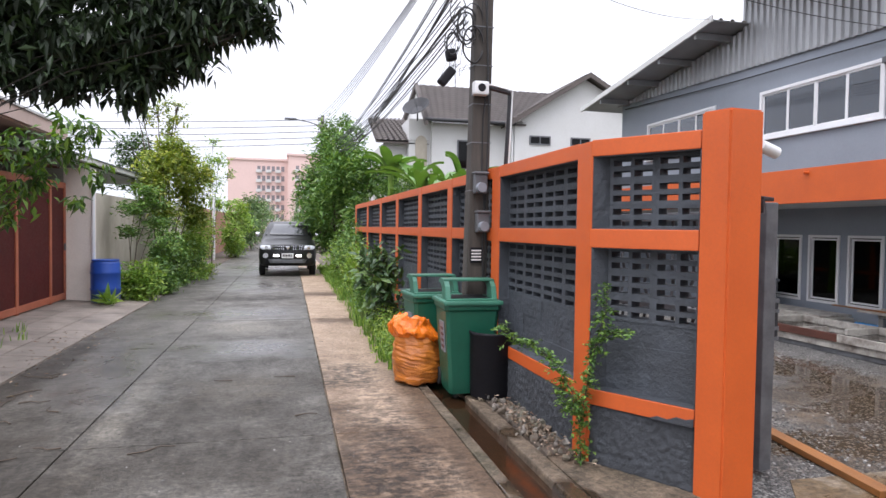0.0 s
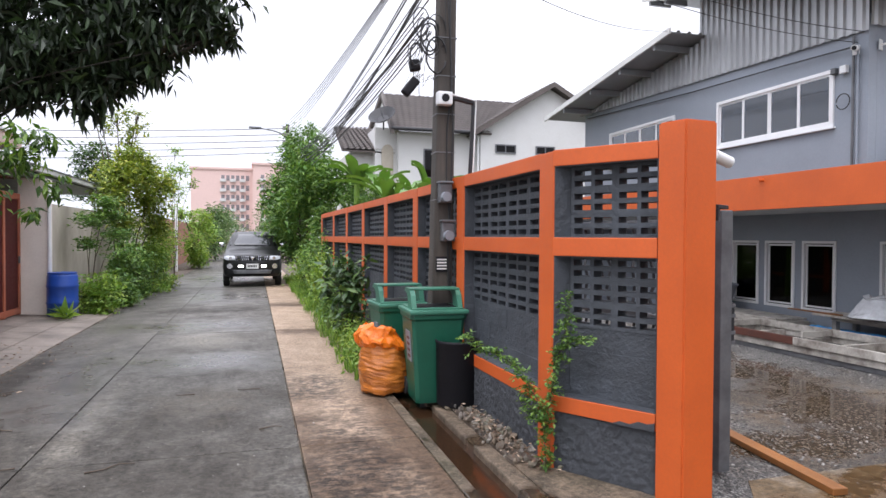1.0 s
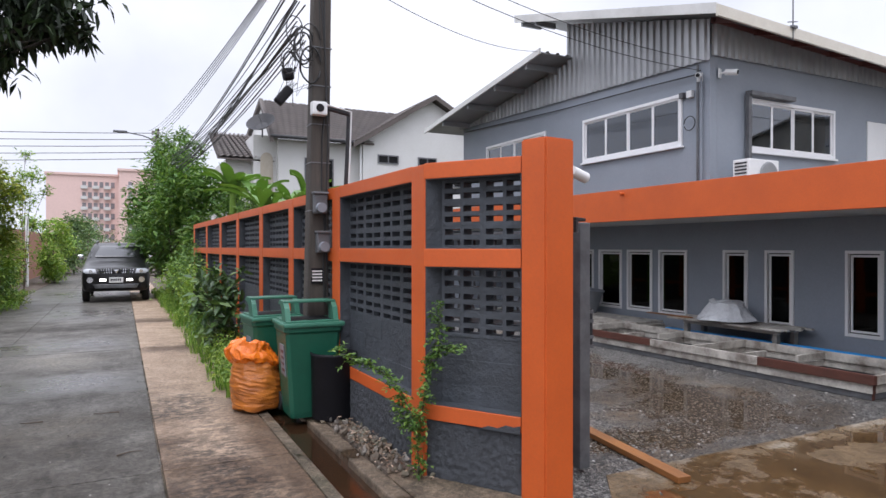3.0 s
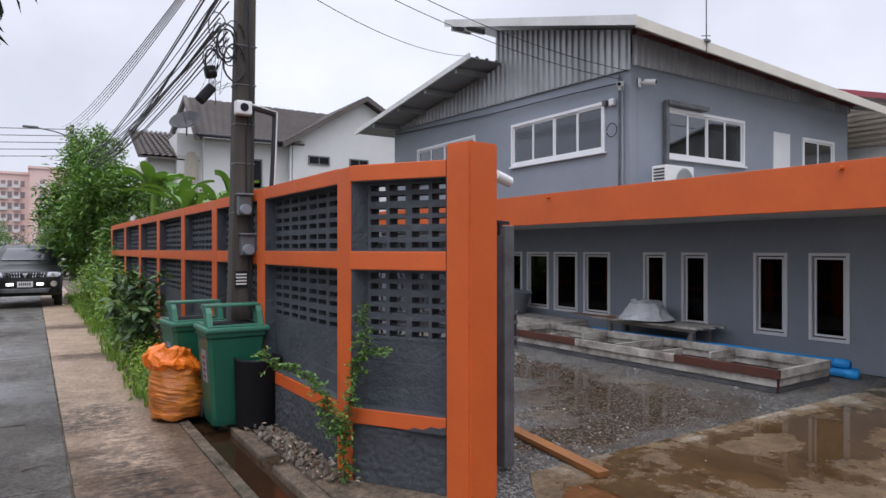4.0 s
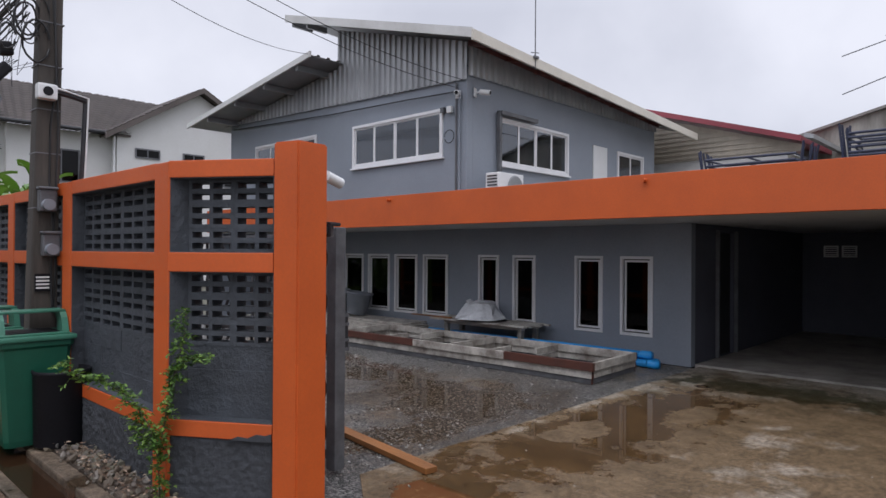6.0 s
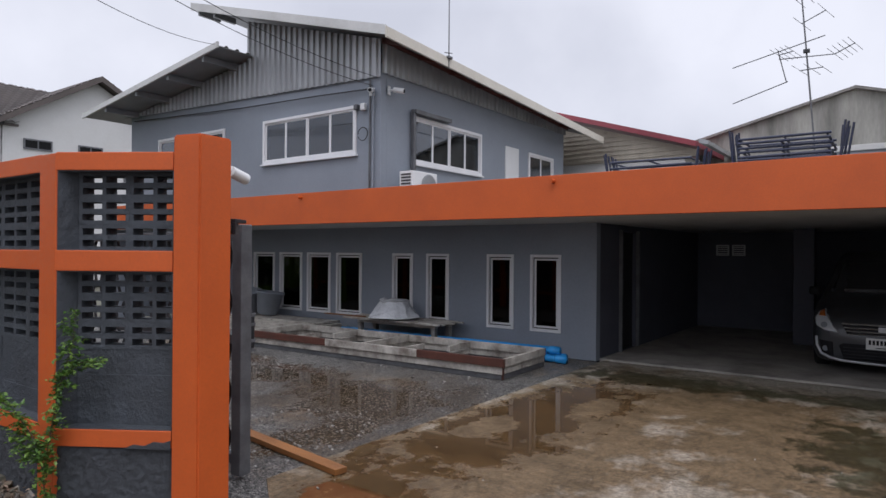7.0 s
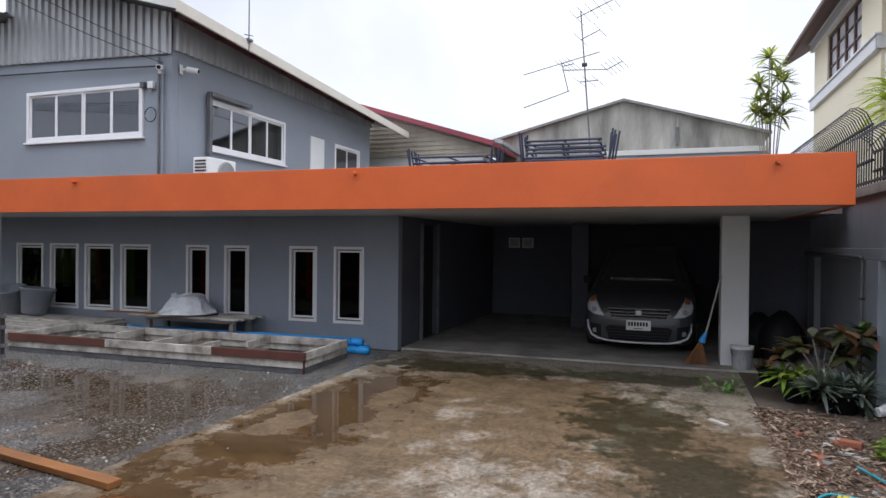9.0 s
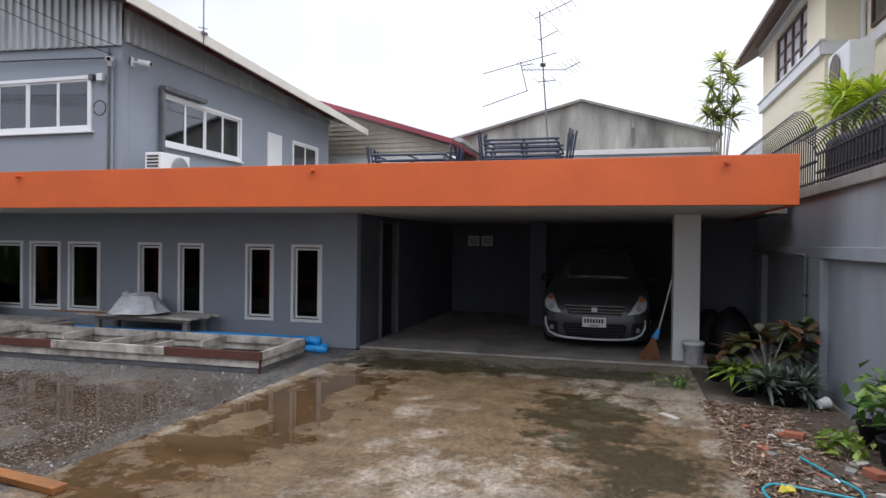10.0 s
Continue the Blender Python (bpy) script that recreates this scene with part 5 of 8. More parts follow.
# ---- utility pole, meters and wires ----
pole = thing("utility_pole", (4.92, 4.60, 0.0), "weathered dark concrete utility pole with meters", "utility pole")
bm = box(-0.115, 0.115, -0.105, 0.105, 0.0, 8.6, 0.02)
for v in bm.verts:
    f = 1.0 - 0.045 * v.co.z
    v.co.x, v.co.y = v.co.x * f + 0.017 * v.co.z, v.co.y * f
part("shaft", bm, M["pole"], pole)
for z in (2.05, 2.55, 2.95, 3.35, 3.75):
    part("strap", box(-0.125 + 0.017 * z + 0.02, 0.125 + 0.017 * z - 0.02, -0.108 + 0.004 * z, 0.1, z, z + 0.010), M["steel"], pole)
for k, (z, x) in enumerate(((2.02, 0.02), (1.62, 0.05))):
    mt = part("electric_meter", box(x - 0.065, x + 0.075, -0.19, -0.10, z, z + 0.20, 0.015), M["steel"], pole, "grey electricity meter")
    part("dial_cover", rod((x, -0.25, z + 0.06), (x, -0.18, z + 0.06), 0.05, 0.055, 18), M["tub"], mt)
    part("hood", box(x - 0.075, x + 0.085, -0.21, -0.10, z + 0.20, z + 0.225, 0.01), M["steel"], mt)
part("notice", box(-0.06, 0.07, -0.118, -0.112, 1.30, 1.46), M["black_plastic"], pole, "dark notice plate with pale bars")
for k in range(4):
    part("notice_bar", box(-0.05, 0.055, -0.124, -0.119, 1.325 + 0.032 * k, 1.34 + 0.032 * k), M["plate"], pole)
part("junction_box", box(-0.07, 0.09, -0.21, -0.10, 3.03, 3.17, 0.02), M["white"], pole, "white square junction box with a round hole")
part("box_hole", rod((0.01, -0.214, 3.10), (0.01, -0.2, 3.10), 0.042, 0.042, 18), M["black_plastic"], pole)
part("conduit", sweep([(0.09, -0.14, 3.12), (0.22, -0.14, 3.10), (0.33, -0.13, 3.08), (0.345, -0.12, 3.03), (0.335, -0.10, 2.6), (0.325, -0.08, 2.30), (0.34, -0.02, 2.27)], 0.026, 10), M["dark_steel"], pole, "black conduit bent down to the wall")
part("conduit_strip", sweep([(0.09, -0.175, 3.145), (0.36, -0.155, 3.10), (0.352, -0.125, 2.6), (0.345, -0.1, 2.32)], 0.009, 6), M["white"], pole)
rng = np.random.default_rng(5)
for k in range(5):
    x = 0.06 + 0.035 * math.cos(k)
    part("riser", sweep([(x + rng.normal(0, 0.02), -0.12 + 0.02 * k, z) for z in (1.1, 1.5, 1.9, 2.3, 2.8, 3.3, 3.8, 4.4)], 0.009, 5), M["cable"], pole)
closure = thing("cable_closure", (4.72, 4.55, 3.32), "black cable closure with coiled slack wires on the pole", "cable box")
part("case", box(-0.26, -0.05, -0.05, 0.05, -0.01, 0.09, 0.025, None, pose(0, 0, 0, 0, -52, 0)), M["black_plastic"], closure)
part("case", box(-0.11, 0.0, -0.05, 0.05, 0.08, 0.20, 0.025, None, pose(0, 0, 0, 0, -12, 0)), M["black_plastic"], closure)
for k in range(9):
    cx, cz, r = rng.uniform(-0.10, 0.14), rng.uniform(0.15, 0.60), rng.uniform(0.07, 0.17)
    part("coil", sweep([(cx + r * 0.7 * math.cos(a), rng.normal(0, 0.01) - 0.02 * k, cz + r * 1.25 * math.sin(a)) for a in np.linspace(0.2, 6.0, 15)], 0.006 + 0.004 * (k % 2), 5), M["cable"], closure)
for k in range(8):
    part("loose_wire", sweep([(0.05 + rng.normal(0, 0.03), 0, 0.5), (-0.05 + rng.normal(0, 0.06), -0.03, 0.2), (-0.1 + rng.normal(0, 0.08), 0, -0.08 + rng.normal(0, 0.05)), (0.02 + rng.normal(0, 0.06), 0.02, 0.05)], 0.003, 4), M["cable"], closure)

pole2 = thing("street_pole", (4.95, 38.0, 0.0), "grey concrete pole with a street lamp arm", "utility pole")
part("shaft", rod((0, 0, 0), (0, 0, 8.45), 0.16, 0.11, 10), M["pole"], pole2)
part("lamp_arm", sweep([(0, 0, 7.75), (-0.8, -0.1, 8.0), (-1.6, -0.2, 8.1)], 0.035, 6), M["steel"], pole2)
part("lamp_head", box(-2.25, -1.55, -0.3, -0.08, 8.06, 8.18, 0.04), M["steel"], pole2)
for z in (7.2, 7.7, 8.1):
    part("insulator", box(-0.3, 0.1, -0.15, 0.0, z, z + 0.22, 0.03), M["concrete"], pole2)
rng = np.random.default_rng(8)
for k in range(22):
    if k < 5:
        a, b, drop, r = (4.72 + 0.08 * k, 4.55, 4.75 + 0.11 * k), (4.5 + 0.08 * k, 38, 8.3 - 0.12 * k), 0.35, 0.008
    else:
        a = (4.72 + rng.uniform(-0.06, 0.1), 4.55, 3.72 + rng.uniform(0, 0.75))
        b, drop, r = (4.85 + rng.uniform(-0.2, 0.2), 38, rng.uniform(6.0, 7.6)), rng.uniform(0.55, 1.1), rng.uniform(0.005, 0.013)
    tagged(part("overhead_wire", sweep(sag(a, b, drop, 18), r, 5), M["cable"]), "black overhead cable sagging between two poles", "cable", "overhead cables")
for k in range(5):
    z = 8.2 - 0.36 * k
    tagged(part("overhead_wire", sweep(sag((4.9, 38, z), (-40, 44 + k, z + 0.2), 0.7, 12), 0.02, 5), M["cable"]), "black overhead cable crossing the lane", "cable", "overhead cables")
for a, b in (((4.95, 4.6, 5.3), (11.08, 4.9, 4.52)), ((4.95, 4.6, 5.1), (11.08, 5.0, 4.40)), ((4.95, 4.6, 4.75), (10.3, 8.2, 5.46))):
    tagged(part("service_wire", sweep(sag(a, b, 0.25, 14), 0.005, 5), M["cable"]), "thin service wire to the grey building", "cable", "service wires")

# ---- bins and bag beside the pole ----
def wheelie_bin(at, rz, label):
    b = thing("wheelie_bin", at, label, "bin", "green bins", rz)
    bm = bmesh.new()
    lv = [(0.0, 0.205, 0.20), (0.05, 0.215, 0.21), (0.55, 0.25, 0.245), (0.82, 0.268, 0.262), (0.84, 0.285, 0.28), (0.88, 0.285, 0.28)]
    rings = []
    for z, hx, hy in lv:
        c = 0.035
        rings.append([bm.verts.new((x, y, z)) for x, y in ((-hx + c, -hy), (hx - c, -hy), (hx, -hy + c), (hx, hy - c), (hx - c, hy), (-hx + c, hy), (-hx, hy - c), (-hx, -hy + c))])
    for q, w in zip(rings, rings[1:]):
        for k in range(8):
            bm.faces.new((q[k], q[(k + 1) % 8], w[(k + 1) % 8], w[k]))
    bm.faces.new(rings[0][::-1])
    bm.faces.new(rings[-1])
    part("body", bm, M["bin_green"], b, "dark green plastic body")
    bm = box(-0.30, 0.30, -0.30, 0.29, 0.882, 0.925, 0.015)
    lid = part("lid", bm, M["bin_lid"], b, "paler green lid")
    part("lid_rim", box(-0.26, 0.26, -0.24, 0.25, 0.925, 0.94, 0.006), M["bin_lid"], lid)
    hood = bmesh.new()
    for x in (-0.26, 0.21):
        prism([(-0.20, 0.0), (-0.15, 0.12), (-0.09, 0.175), (0.10, 0.185), (0.16, 0.15), (0.06, 0.14), (0.0, 0.10), (-0.03, 0.0)], x, x + 0.05, hood)
    hood.transform(Matrix(((0, 0, 1, 0), (1, 0, 0, 0), (0, 1, 0, 0.938), (0, 0, 0, 1))))
    box(-0.26, 0.26, -0.10, 0.11, 1.104, 1.128, 0.010, hood)
    part("hood", hood, M["bin_lid"], lid)
    part("opening", box(-0.20, 0.20, -0.16, 0.18, 0.936, 0.944), M["black_plastic"], lid, "dark open mouth under the hood")
    part("handle", sweep([(-0.2, 0.28, 0.86), (-0.2, 0.35, 0.88), (0.2, 0.35, 0.88), (0.2, 0.28, 0.86)], 0.016, 8), M["bin_green"], b)
    for x in (-0.215, 0.215):
        part("wheel", rod((x - 0.02, 0.24, 0.09), (x + 0.02, 0.24, 0.09), 0.09, 0.09, 16), M["rubber"], b)
    st = part("sticker", box(-0.220, -0.213, -0.14, 0.05, 0.42, 0.72, 0.0, None, Matrix.Rotation(radians(-4), 4, "Y")), M["tub"], b, "worn grey sticker")
    for k in range(4):
        part("bar", box(-0.2225, -0.2195, -0.11, 0.0, 0.46 + 0.06 * k, 0.485 + 0.06 * k, 0.0, None, Matrix.Rotation(radians(-4), 4, "Y")), M["red_steel"], st)
    return b


wheelie_bin((4.78, 4.32, 0.025), -1, "green wheelie bin with a hooded lid beside the pole")
wheelie_bin((4.62, 5.25, 0.0), 4, "green wheelie bin standing behind another bin")
bb = thing("black_bin", (4.95, 4.0, 0.03), "open black plastic tub against the wall", "bin")
part("body", lathe([(0.195, 0.0), (0.205, 0.02), (0.215, 0.60), (0.222, 0.61), (0.222, 0.635), (0.208, 0.635), (0.19, 0.08)], 28), M["black_plastic"], bb, "", True)
bag = thing("rubbish_bag", (4.38, 4.78, 0.0), "full orange rubbish bag tied in folds beside the bins", "bag")


def crumpled(profile, seg, seed, fold, amount):
    rg = np.random.default_rng(seed)
    bm = bmesh.new()
    rings = []
    ph = rg.uniform(0, 6.3, 6)
    for r, z in profile:
        ring_v = []
        for k in range(seg):
            a = 2 * math.pi * k / seg
            w = sum(math.sin(a * (3 + 2 * j) + ph[j] + z * fold * (j + 1)) / (j + 1.5) for j in range(6))
            rr = r * (1 + amount * w)
            ring_v.append(bm.verts.new((rr * math.cos(a), rr * math.sin(a), z + 0.012 * math.sin(5 * a + ph[1]))))
        rings.append(ring_v)
    for q, w in zip(rings, rings[1:]):
        for k in range(seg):
            bm.faces.new((q[k], q[(k + 1) % seg], w[(k + 1) % seg], w[k]))
    bm.faces.new(rings[0][::-1])
    bm.faces.new(rings[-1])
    for v in bm.verts:
        n3 = noise.noise_vector(v.co * 9.0 + Vector((seed, 0, 0)))
        n4 = noise.noise_vector(Vector((v.co.x * 5, v.co.y * 5, v.co.z * 42 + v.co.x * 9)) + Vector((0, seed, 0)))
        v.co += n3 * 0.45 * amount + Vector((n4.x, n4.y, n4.z * 0.3)) * 0.012
    return bm


prof_bag = [(0.15, 0.0), (0.21, 0.02)] + [(0.232 + 0.045 * math.sin(z * 4.6 + 0.5) - 0.16 * max(0, z - 0.32), z) for z in np.arange(0.04, 0.60, 0.008)] + [(0.15, 0.62)]
sack = crumpled(prof_bag, 96, 3, 3, 0.035)
for v in sack.verts:
    v.co.x -= 0.10 * max(0.0, v.co.z - 0.15)
part("sack", sack, M["bag"], bag, "orange woven sack with horizontal folds", True)
film = crumpled([(0.20, 0.47), (0.225, 0.48), (0.245, 0.52), (0.238, 0.56), (0.225, 0.60), (0.21, 0.65), (0.195, 0.69), (0.165, 0.71), (0.14, 0.68), (0.10, 0.645), (0.03, 0.64)], 96, 9, 9, 0.06)
for v in film.verts:
    v.co.z += -0.20 * v.co.x - 0.12 * v.co.y - (0.16 * max(0.0, -v.co.x - 0.08) if v.co.z < 0.56 else 0.0)
    v.co.x -= 0.05 + 0.03 * math.sin(22 * v.co.z)
for v in film.verts:
    v.co += noise.noise_vector(Vector((v.co.x * 16, v.co.y * 16, v.co.z * 9))) * 0.022 + noise.noise_vector(v.co * 34) * 0.008
part("collar", film, M["bag_top"], bag, "bright orange plastic film folded over the top")

# ---- rubble, weeds and climbing plants along the wall ----
rubble = np.random.default_rng(21)
stone_mesh = []
for j in range(5):
    bm = bmesh.new()
    bmesh.ops.create_icosphere(bm, subdivisions=1, radius=1.0)
    for v in bm.verts:
        v.co = Vector((v.co.x, v.co.y * rubble.uniform(0.6, 0.95), v.co.z * 0.55)) * rubble.uniform(0.75, 1.2)
    me = bpy.data.meshes.new("stone")
    bm.to_mesh(me)
    bm.free()
    me.materials.append(M["stone"])
    stone_mesh.append(me)
heap = thing("rubble_heap", (4.98, 3.0, 0.03), "loose heap of broken stone and rubble by the wall", "rubble")
for k in range(260):
    o = new("stone", stone_mesh[k % 5])
    o.parent = heap
    s = 0.013 + 0.044 * rubble.uniform(0, 1) ** 2.4
    o.matrix_local = pose(min(0.10, rubble.normal(-0.01, 0.075)), rubble.normal(0.05, 0.40), abs(rubble.normal(0, 0.018)), *rubble.uniform(0, 360, 3)) @ Matrix.Scale(s, 4)

rl2 = np.random.default_rng(22)
tagged(part("debris", leaves(np.stack([rl2.normal(-0.02, 0.08, 240).clip(-0.14, 0.1), rl2.normal(0.05, 0.45, 240), rl2.uniform(0.01, 0.06, 240)], 1), 0.045, rl2, 0.4, 0.0, 0.1, 0.6), M["litter"], heap), "dry leaves and scraps among the stones", "", "", "stuff")


def blades(rng, n, area, h, lean=0.35, width=0.006):
    """Grass blades over the rectangle (x0, x1, y0, y1), thicker in tufts."""
    x0, x1, y0, y1, z0 = area
    tx, ty = rng.uniform(x0, x1, n // 12 + 1), rng.uniform(y0, y1, n // 12 + 1)
    k = rng.integers(0, len(tx), n)
    p = np.stack([tx[k] + rng.normal(0, 0.05, n), ty[k] + rng.normal(0, 0.06, n), np.full(n, z0)], 1)
    p[:, 0] = np.clip(p[:, 0], x0 - 0.06, x1 + 0.04)
    L = h * rng.uniform(0.4, 1.3, n)
    a = rng.uniform(0, 6.28, n)
    d = np.stack([np.cos(a) * lean, np.sin(a) * lean, np.ones(n)], 1)
    w = np.stack([-np.sin(a), np.cos(a), np.zeros(n)], 1) * width
    top = p + d * L[:, None]
    top[:, 2] -= L * 0.25
    mid = p + d * (L * 0.55)[:, None] * [0.7, 0.7, 1]
    v = np.stack([p - w, p + w, mid + w * 0.8, mid - w * 0.8, top], 1).reshape(-1, 3)
    i = np.arange(n) * 5
    f = [tuple(q) for q in np.stack([i, i + 1, i + 2, i + 3], 1).tolist()] + [tuple(q) for q in np.stack([i + 3, i + 2, i + 4], 1).tolist()]
    return v.tolist(), [], f


rng = np.random.default_rng(31)
tagged(part("verge_grass", blades(rng, 9000, (4.15, 4.95, 5.3, 24.0, 0.0), 0.22), M["grass"]), "long green grass and weeds along the wall", "grass", "", "stuff")
tagged(part("edge_grass", blades(rng, 2600, (-0.6, 0.25, 13.0, 26.0, 0.02), 0.16), M["grass"]), "grass at the far edge of the lane", "grass", "", "stuff")
tagged(part("apron_weeds", blades(rng, 500, (-1.3, -0.4, 4.5, 8.5, 0.09), 0.2), M["grass"]), "sparse weeds on the concrete apron", "weeds", "", "stuff")


def plant(name, at, label, category, stems, blobs, n, size, mat, seed, aspect=0.4, droop=0.3, hollow=0.3, fold=0.15, r=0.012, group="", spread=1.0, bark="bark"):
    """A plant: tapered stems from its base into the clumps of its crown, and leaves of its own size. Blobs are in world metres."""
    rg = np.random.default_rng(seed)
    t = thing(name, at, label, category, group)
    A = Vector(at)
    bm = bmesh.new()
    for b in blobs if stems is None else stems:
        e = Vector(b[:3]) - A
        m = Vector((e.x * 0.35 + rg.normal(0, 0.05), e.y * 0.35 + rg.normal(0, 0.05), e.z * 0.55))
        sweep([(0, 0, -0.02), tuple(m * 0.5), tuple(m), tuple((m + e) * 0.5 + Vector((0, 0, 0.04 * e.length))), tuple(e)], r, 6, bm, r * 0.3)
        for k in range(5):
            q = e + Vector(rg.normal(0, 0.45, 3) * np.array(b[3:]))
            sweep([tuple(e * 0.85 + m * 0.15), tuple((e + q) * 0.5 + Vector((0, 0, 0.03))), tuple(q)], r * 0.35, 4, bm, r * 0.12)
    part("trunk" if category == "tree" else "stem", bm, M[bark], t)
    pts = clumps(rg, blobs, n, hollow) - np.array(at)
    part("crown", leaves(pts, size, rg, aspect, droop, fold, spread), M[mat], t)
    return t


# Shaded copy of the bark, so branches sink into the crown's silhouette.
M["bark_dark"] = surface("silhouette_bark", (0.035, 0.028, 0.022), (0.015, 0.012, 0.01), 0.9, 5, 30, 0.5)
plant("mango_tree", (-2.6, 4.6, 0.0), "mango tree overhanging the lane, drooping leaves coloured near-black as a silhouette", "tree", None,
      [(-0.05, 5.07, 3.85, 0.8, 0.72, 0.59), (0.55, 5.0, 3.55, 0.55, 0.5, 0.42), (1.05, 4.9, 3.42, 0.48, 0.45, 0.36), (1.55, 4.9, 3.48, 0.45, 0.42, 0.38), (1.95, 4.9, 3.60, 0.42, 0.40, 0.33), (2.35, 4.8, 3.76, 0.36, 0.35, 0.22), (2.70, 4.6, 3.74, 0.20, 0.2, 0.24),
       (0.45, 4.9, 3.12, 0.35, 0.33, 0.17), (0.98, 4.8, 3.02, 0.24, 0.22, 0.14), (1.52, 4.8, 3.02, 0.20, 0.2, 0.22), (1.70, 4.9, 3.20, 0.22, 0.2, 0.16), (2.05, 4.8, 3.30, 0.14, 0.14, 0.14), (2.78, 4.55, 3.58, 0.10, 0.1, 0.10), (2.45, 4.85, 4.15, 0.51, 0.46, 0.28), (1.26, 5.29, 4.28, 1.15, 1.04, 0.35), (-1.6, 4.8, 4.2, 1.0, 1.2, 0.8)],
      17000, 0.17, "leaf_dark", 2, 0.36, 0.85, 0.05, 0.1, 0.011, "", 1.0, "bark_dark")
plant("overhanging_branch", (-1.15, 6.35, 0.05), "slender shrub with long hanging green leaflets by the gate", "shrub", [(-0.18, 7.0, 2.59, 0.4, 0.4, 0.3), (0.45, 7.0, 2.79, 0.4, 0.3, 0.2), (0.0, 7.0, 2.21, 0.3, 0.3, 0.2)],
      [(-0.18, 7.0, 2.59, 0.39, 0.39, 0.24), (0.19, 7.0, 2.71, 0.32, 0.32, 0.2), (0.45, 7.0, 2.79, 0.24, 0.24, 0.14), (0.57, 7.0, 2.27, 0.10, 0.10, 0.3), (0.76, 7.0, 2.35, 0.07, 0.07, 0.28), (0.41, 7.0, 2.08, 0.11, 0.11, 0.24), (-0.31, 7.0, 2.0, 0.24, 0.24, 0.32), (0.0, 7.0, 2.21, 0.24, 0.24, 0.2), (0.26, 7.0, 2.95, 0.16, 0.16, 0.09), (-0.34, 7.0, 1.61, 0.13, 0.13, 0.2)],
      760, 0.15, "leaf_hang", 3, 0.40, 0.75, 0.1, 0.10, 0.010)
plant("leafy_shrub", (-0.40, 13.5, 0.02), "feathery young tree with layered green leaves", "shrub", None,
      [(-0.34, 13.6, 2.0, 0.41, 0.41, 0.10), (0.09, 13.6, 1.69, 0.36, 0.36, 0.10), (-0.15, 13.8, 2.4, 0.35, 0.35, 0.10), (-0.45, 13.5, 1.50, 0.28, 0.28, 0.08), (0.05, 13.7, 2.12, 0.3, 0.3, 0.08)],
      2300, 0.11, "leaf_mid", 4, 0.35, 0.15, 0.1, 0.1, 0.014, "", 0.5)
plant("hedge_tree", (-0.3, 17.0, 0.02), "yellow-green bushy tree beside the lane", "tree", None,
      [(-0.36, 17.0, 3.25, 0.75, 0.75, 0.43), (-0.56, 16.5, 2.6, 0.46, 0.46, 0.39), (-0.01, 17.5, 3.47, 0.5, 0.5, 0.55), (0.14, 18.0, 2.62, 0.5, 0.5, 0.40), (-0.21, 16.5, 1.93, 0.33, 0.33, 0.4), (-0.2, 17.3, 3.83, 0.42, 0.42, 0.25), (0.3, 18.6, 3.1, 0.5, 0.5, 0.4), (0.25, 18.2, 2.0, 0.4, 0.4, 0.35)],
      7600, 0.15, "leaf_yellow", 5, 0.45, 0.2, 0.2, 0.1, 0.03)
plant("garden_tree", (-2.0, 22.0, 0.0), "dark rounded tree behind the garden wall", "tree", None,
      [(-2.1, 22.0, 4.18, 0.63, 0.63, 0.59), (-1.71, 22.0, 3.66, 0.53, 0.53, 0.42), (-2.3, 22.4, 3.4, 0.7, 0.6, 0.6)], 2600, 0.16, "leaf_pot", 25, 0.45, 0.2, 0.3, 0.1, 0.05)
for k, (b, n, mat) in enumerate((((-0.14, 13.2, 0.45, 0.50, 0.42, 0.36), 2100, "leaf_light"), ((0.05, 14.5, 0.45, 0.35, 0.45, 0.38), 1700, "leaf_mid"), ((-0.05, 15.5, 1.10, 0.33, 0.45, 0.5), 1500, "leaf_mid"), ((0.05, 16.6, 0.85, 0.38, 0.5, 0.6), 1700, "leaf_mid"), ((0.16, 18.5, 1.45, 0.56, 0.5, 0.62), 2600, "leaf_light"), ((0.25, 20.3, 1.35, 0.5, 0.6, 0.55), 1900, "leaf_yellow"), ((0.10, 19.6, 0.75, 0.42, 0.6, 0.5), 1500, "leaf_mid"), ((-0.05, 21.6, 0.7, 0.38, 0.7, 0.5), 1200, "leaf_light"))):
    plant("roadside_bush", (b[0], b[1], 0.0), "dense green bush at the edge of the lane", "bush", None, [b, (b[0] - 0.2, b[1] + 0.35, b[2] * 0.7, b[3] * 0.8, b[4], b[5] * 0.7), (b[0] + 0.05, b[1] - 0.1, 0.16, b[3] * 0.8, b[4] * 0.8, 0.14)], n, 0.12, mat, 40 + k, 0.45, 0.2, 0.3, 0.1, 0.012, "roadside bushes")
plant("slender_tree", (-0.75, 18.5, 0.02), "slender tree with sparse airy foliage", "tree", None,
      [(-0.78, 18.5, 5.11, 0.5, 0.5, 0.2), (-1.17, 18.5, 4.76, 0.34, 0.34, 0.2), (-0.24, 18.5, 4.81, 0.38, 0.38, 0.24), (-0.48, 18.5, 4.38, 0.42, 0.42, 0.2), (-1.39, 18.5, 5.16, 0.25, 0.25, 0.14), (-0.24, 18.5, 5.22, 0.25, 0.25, 0.16)],
      620, 0.15, "leaf_yellow", 6, 0.42, 0.2, 0.2, 0.1, 0.03)
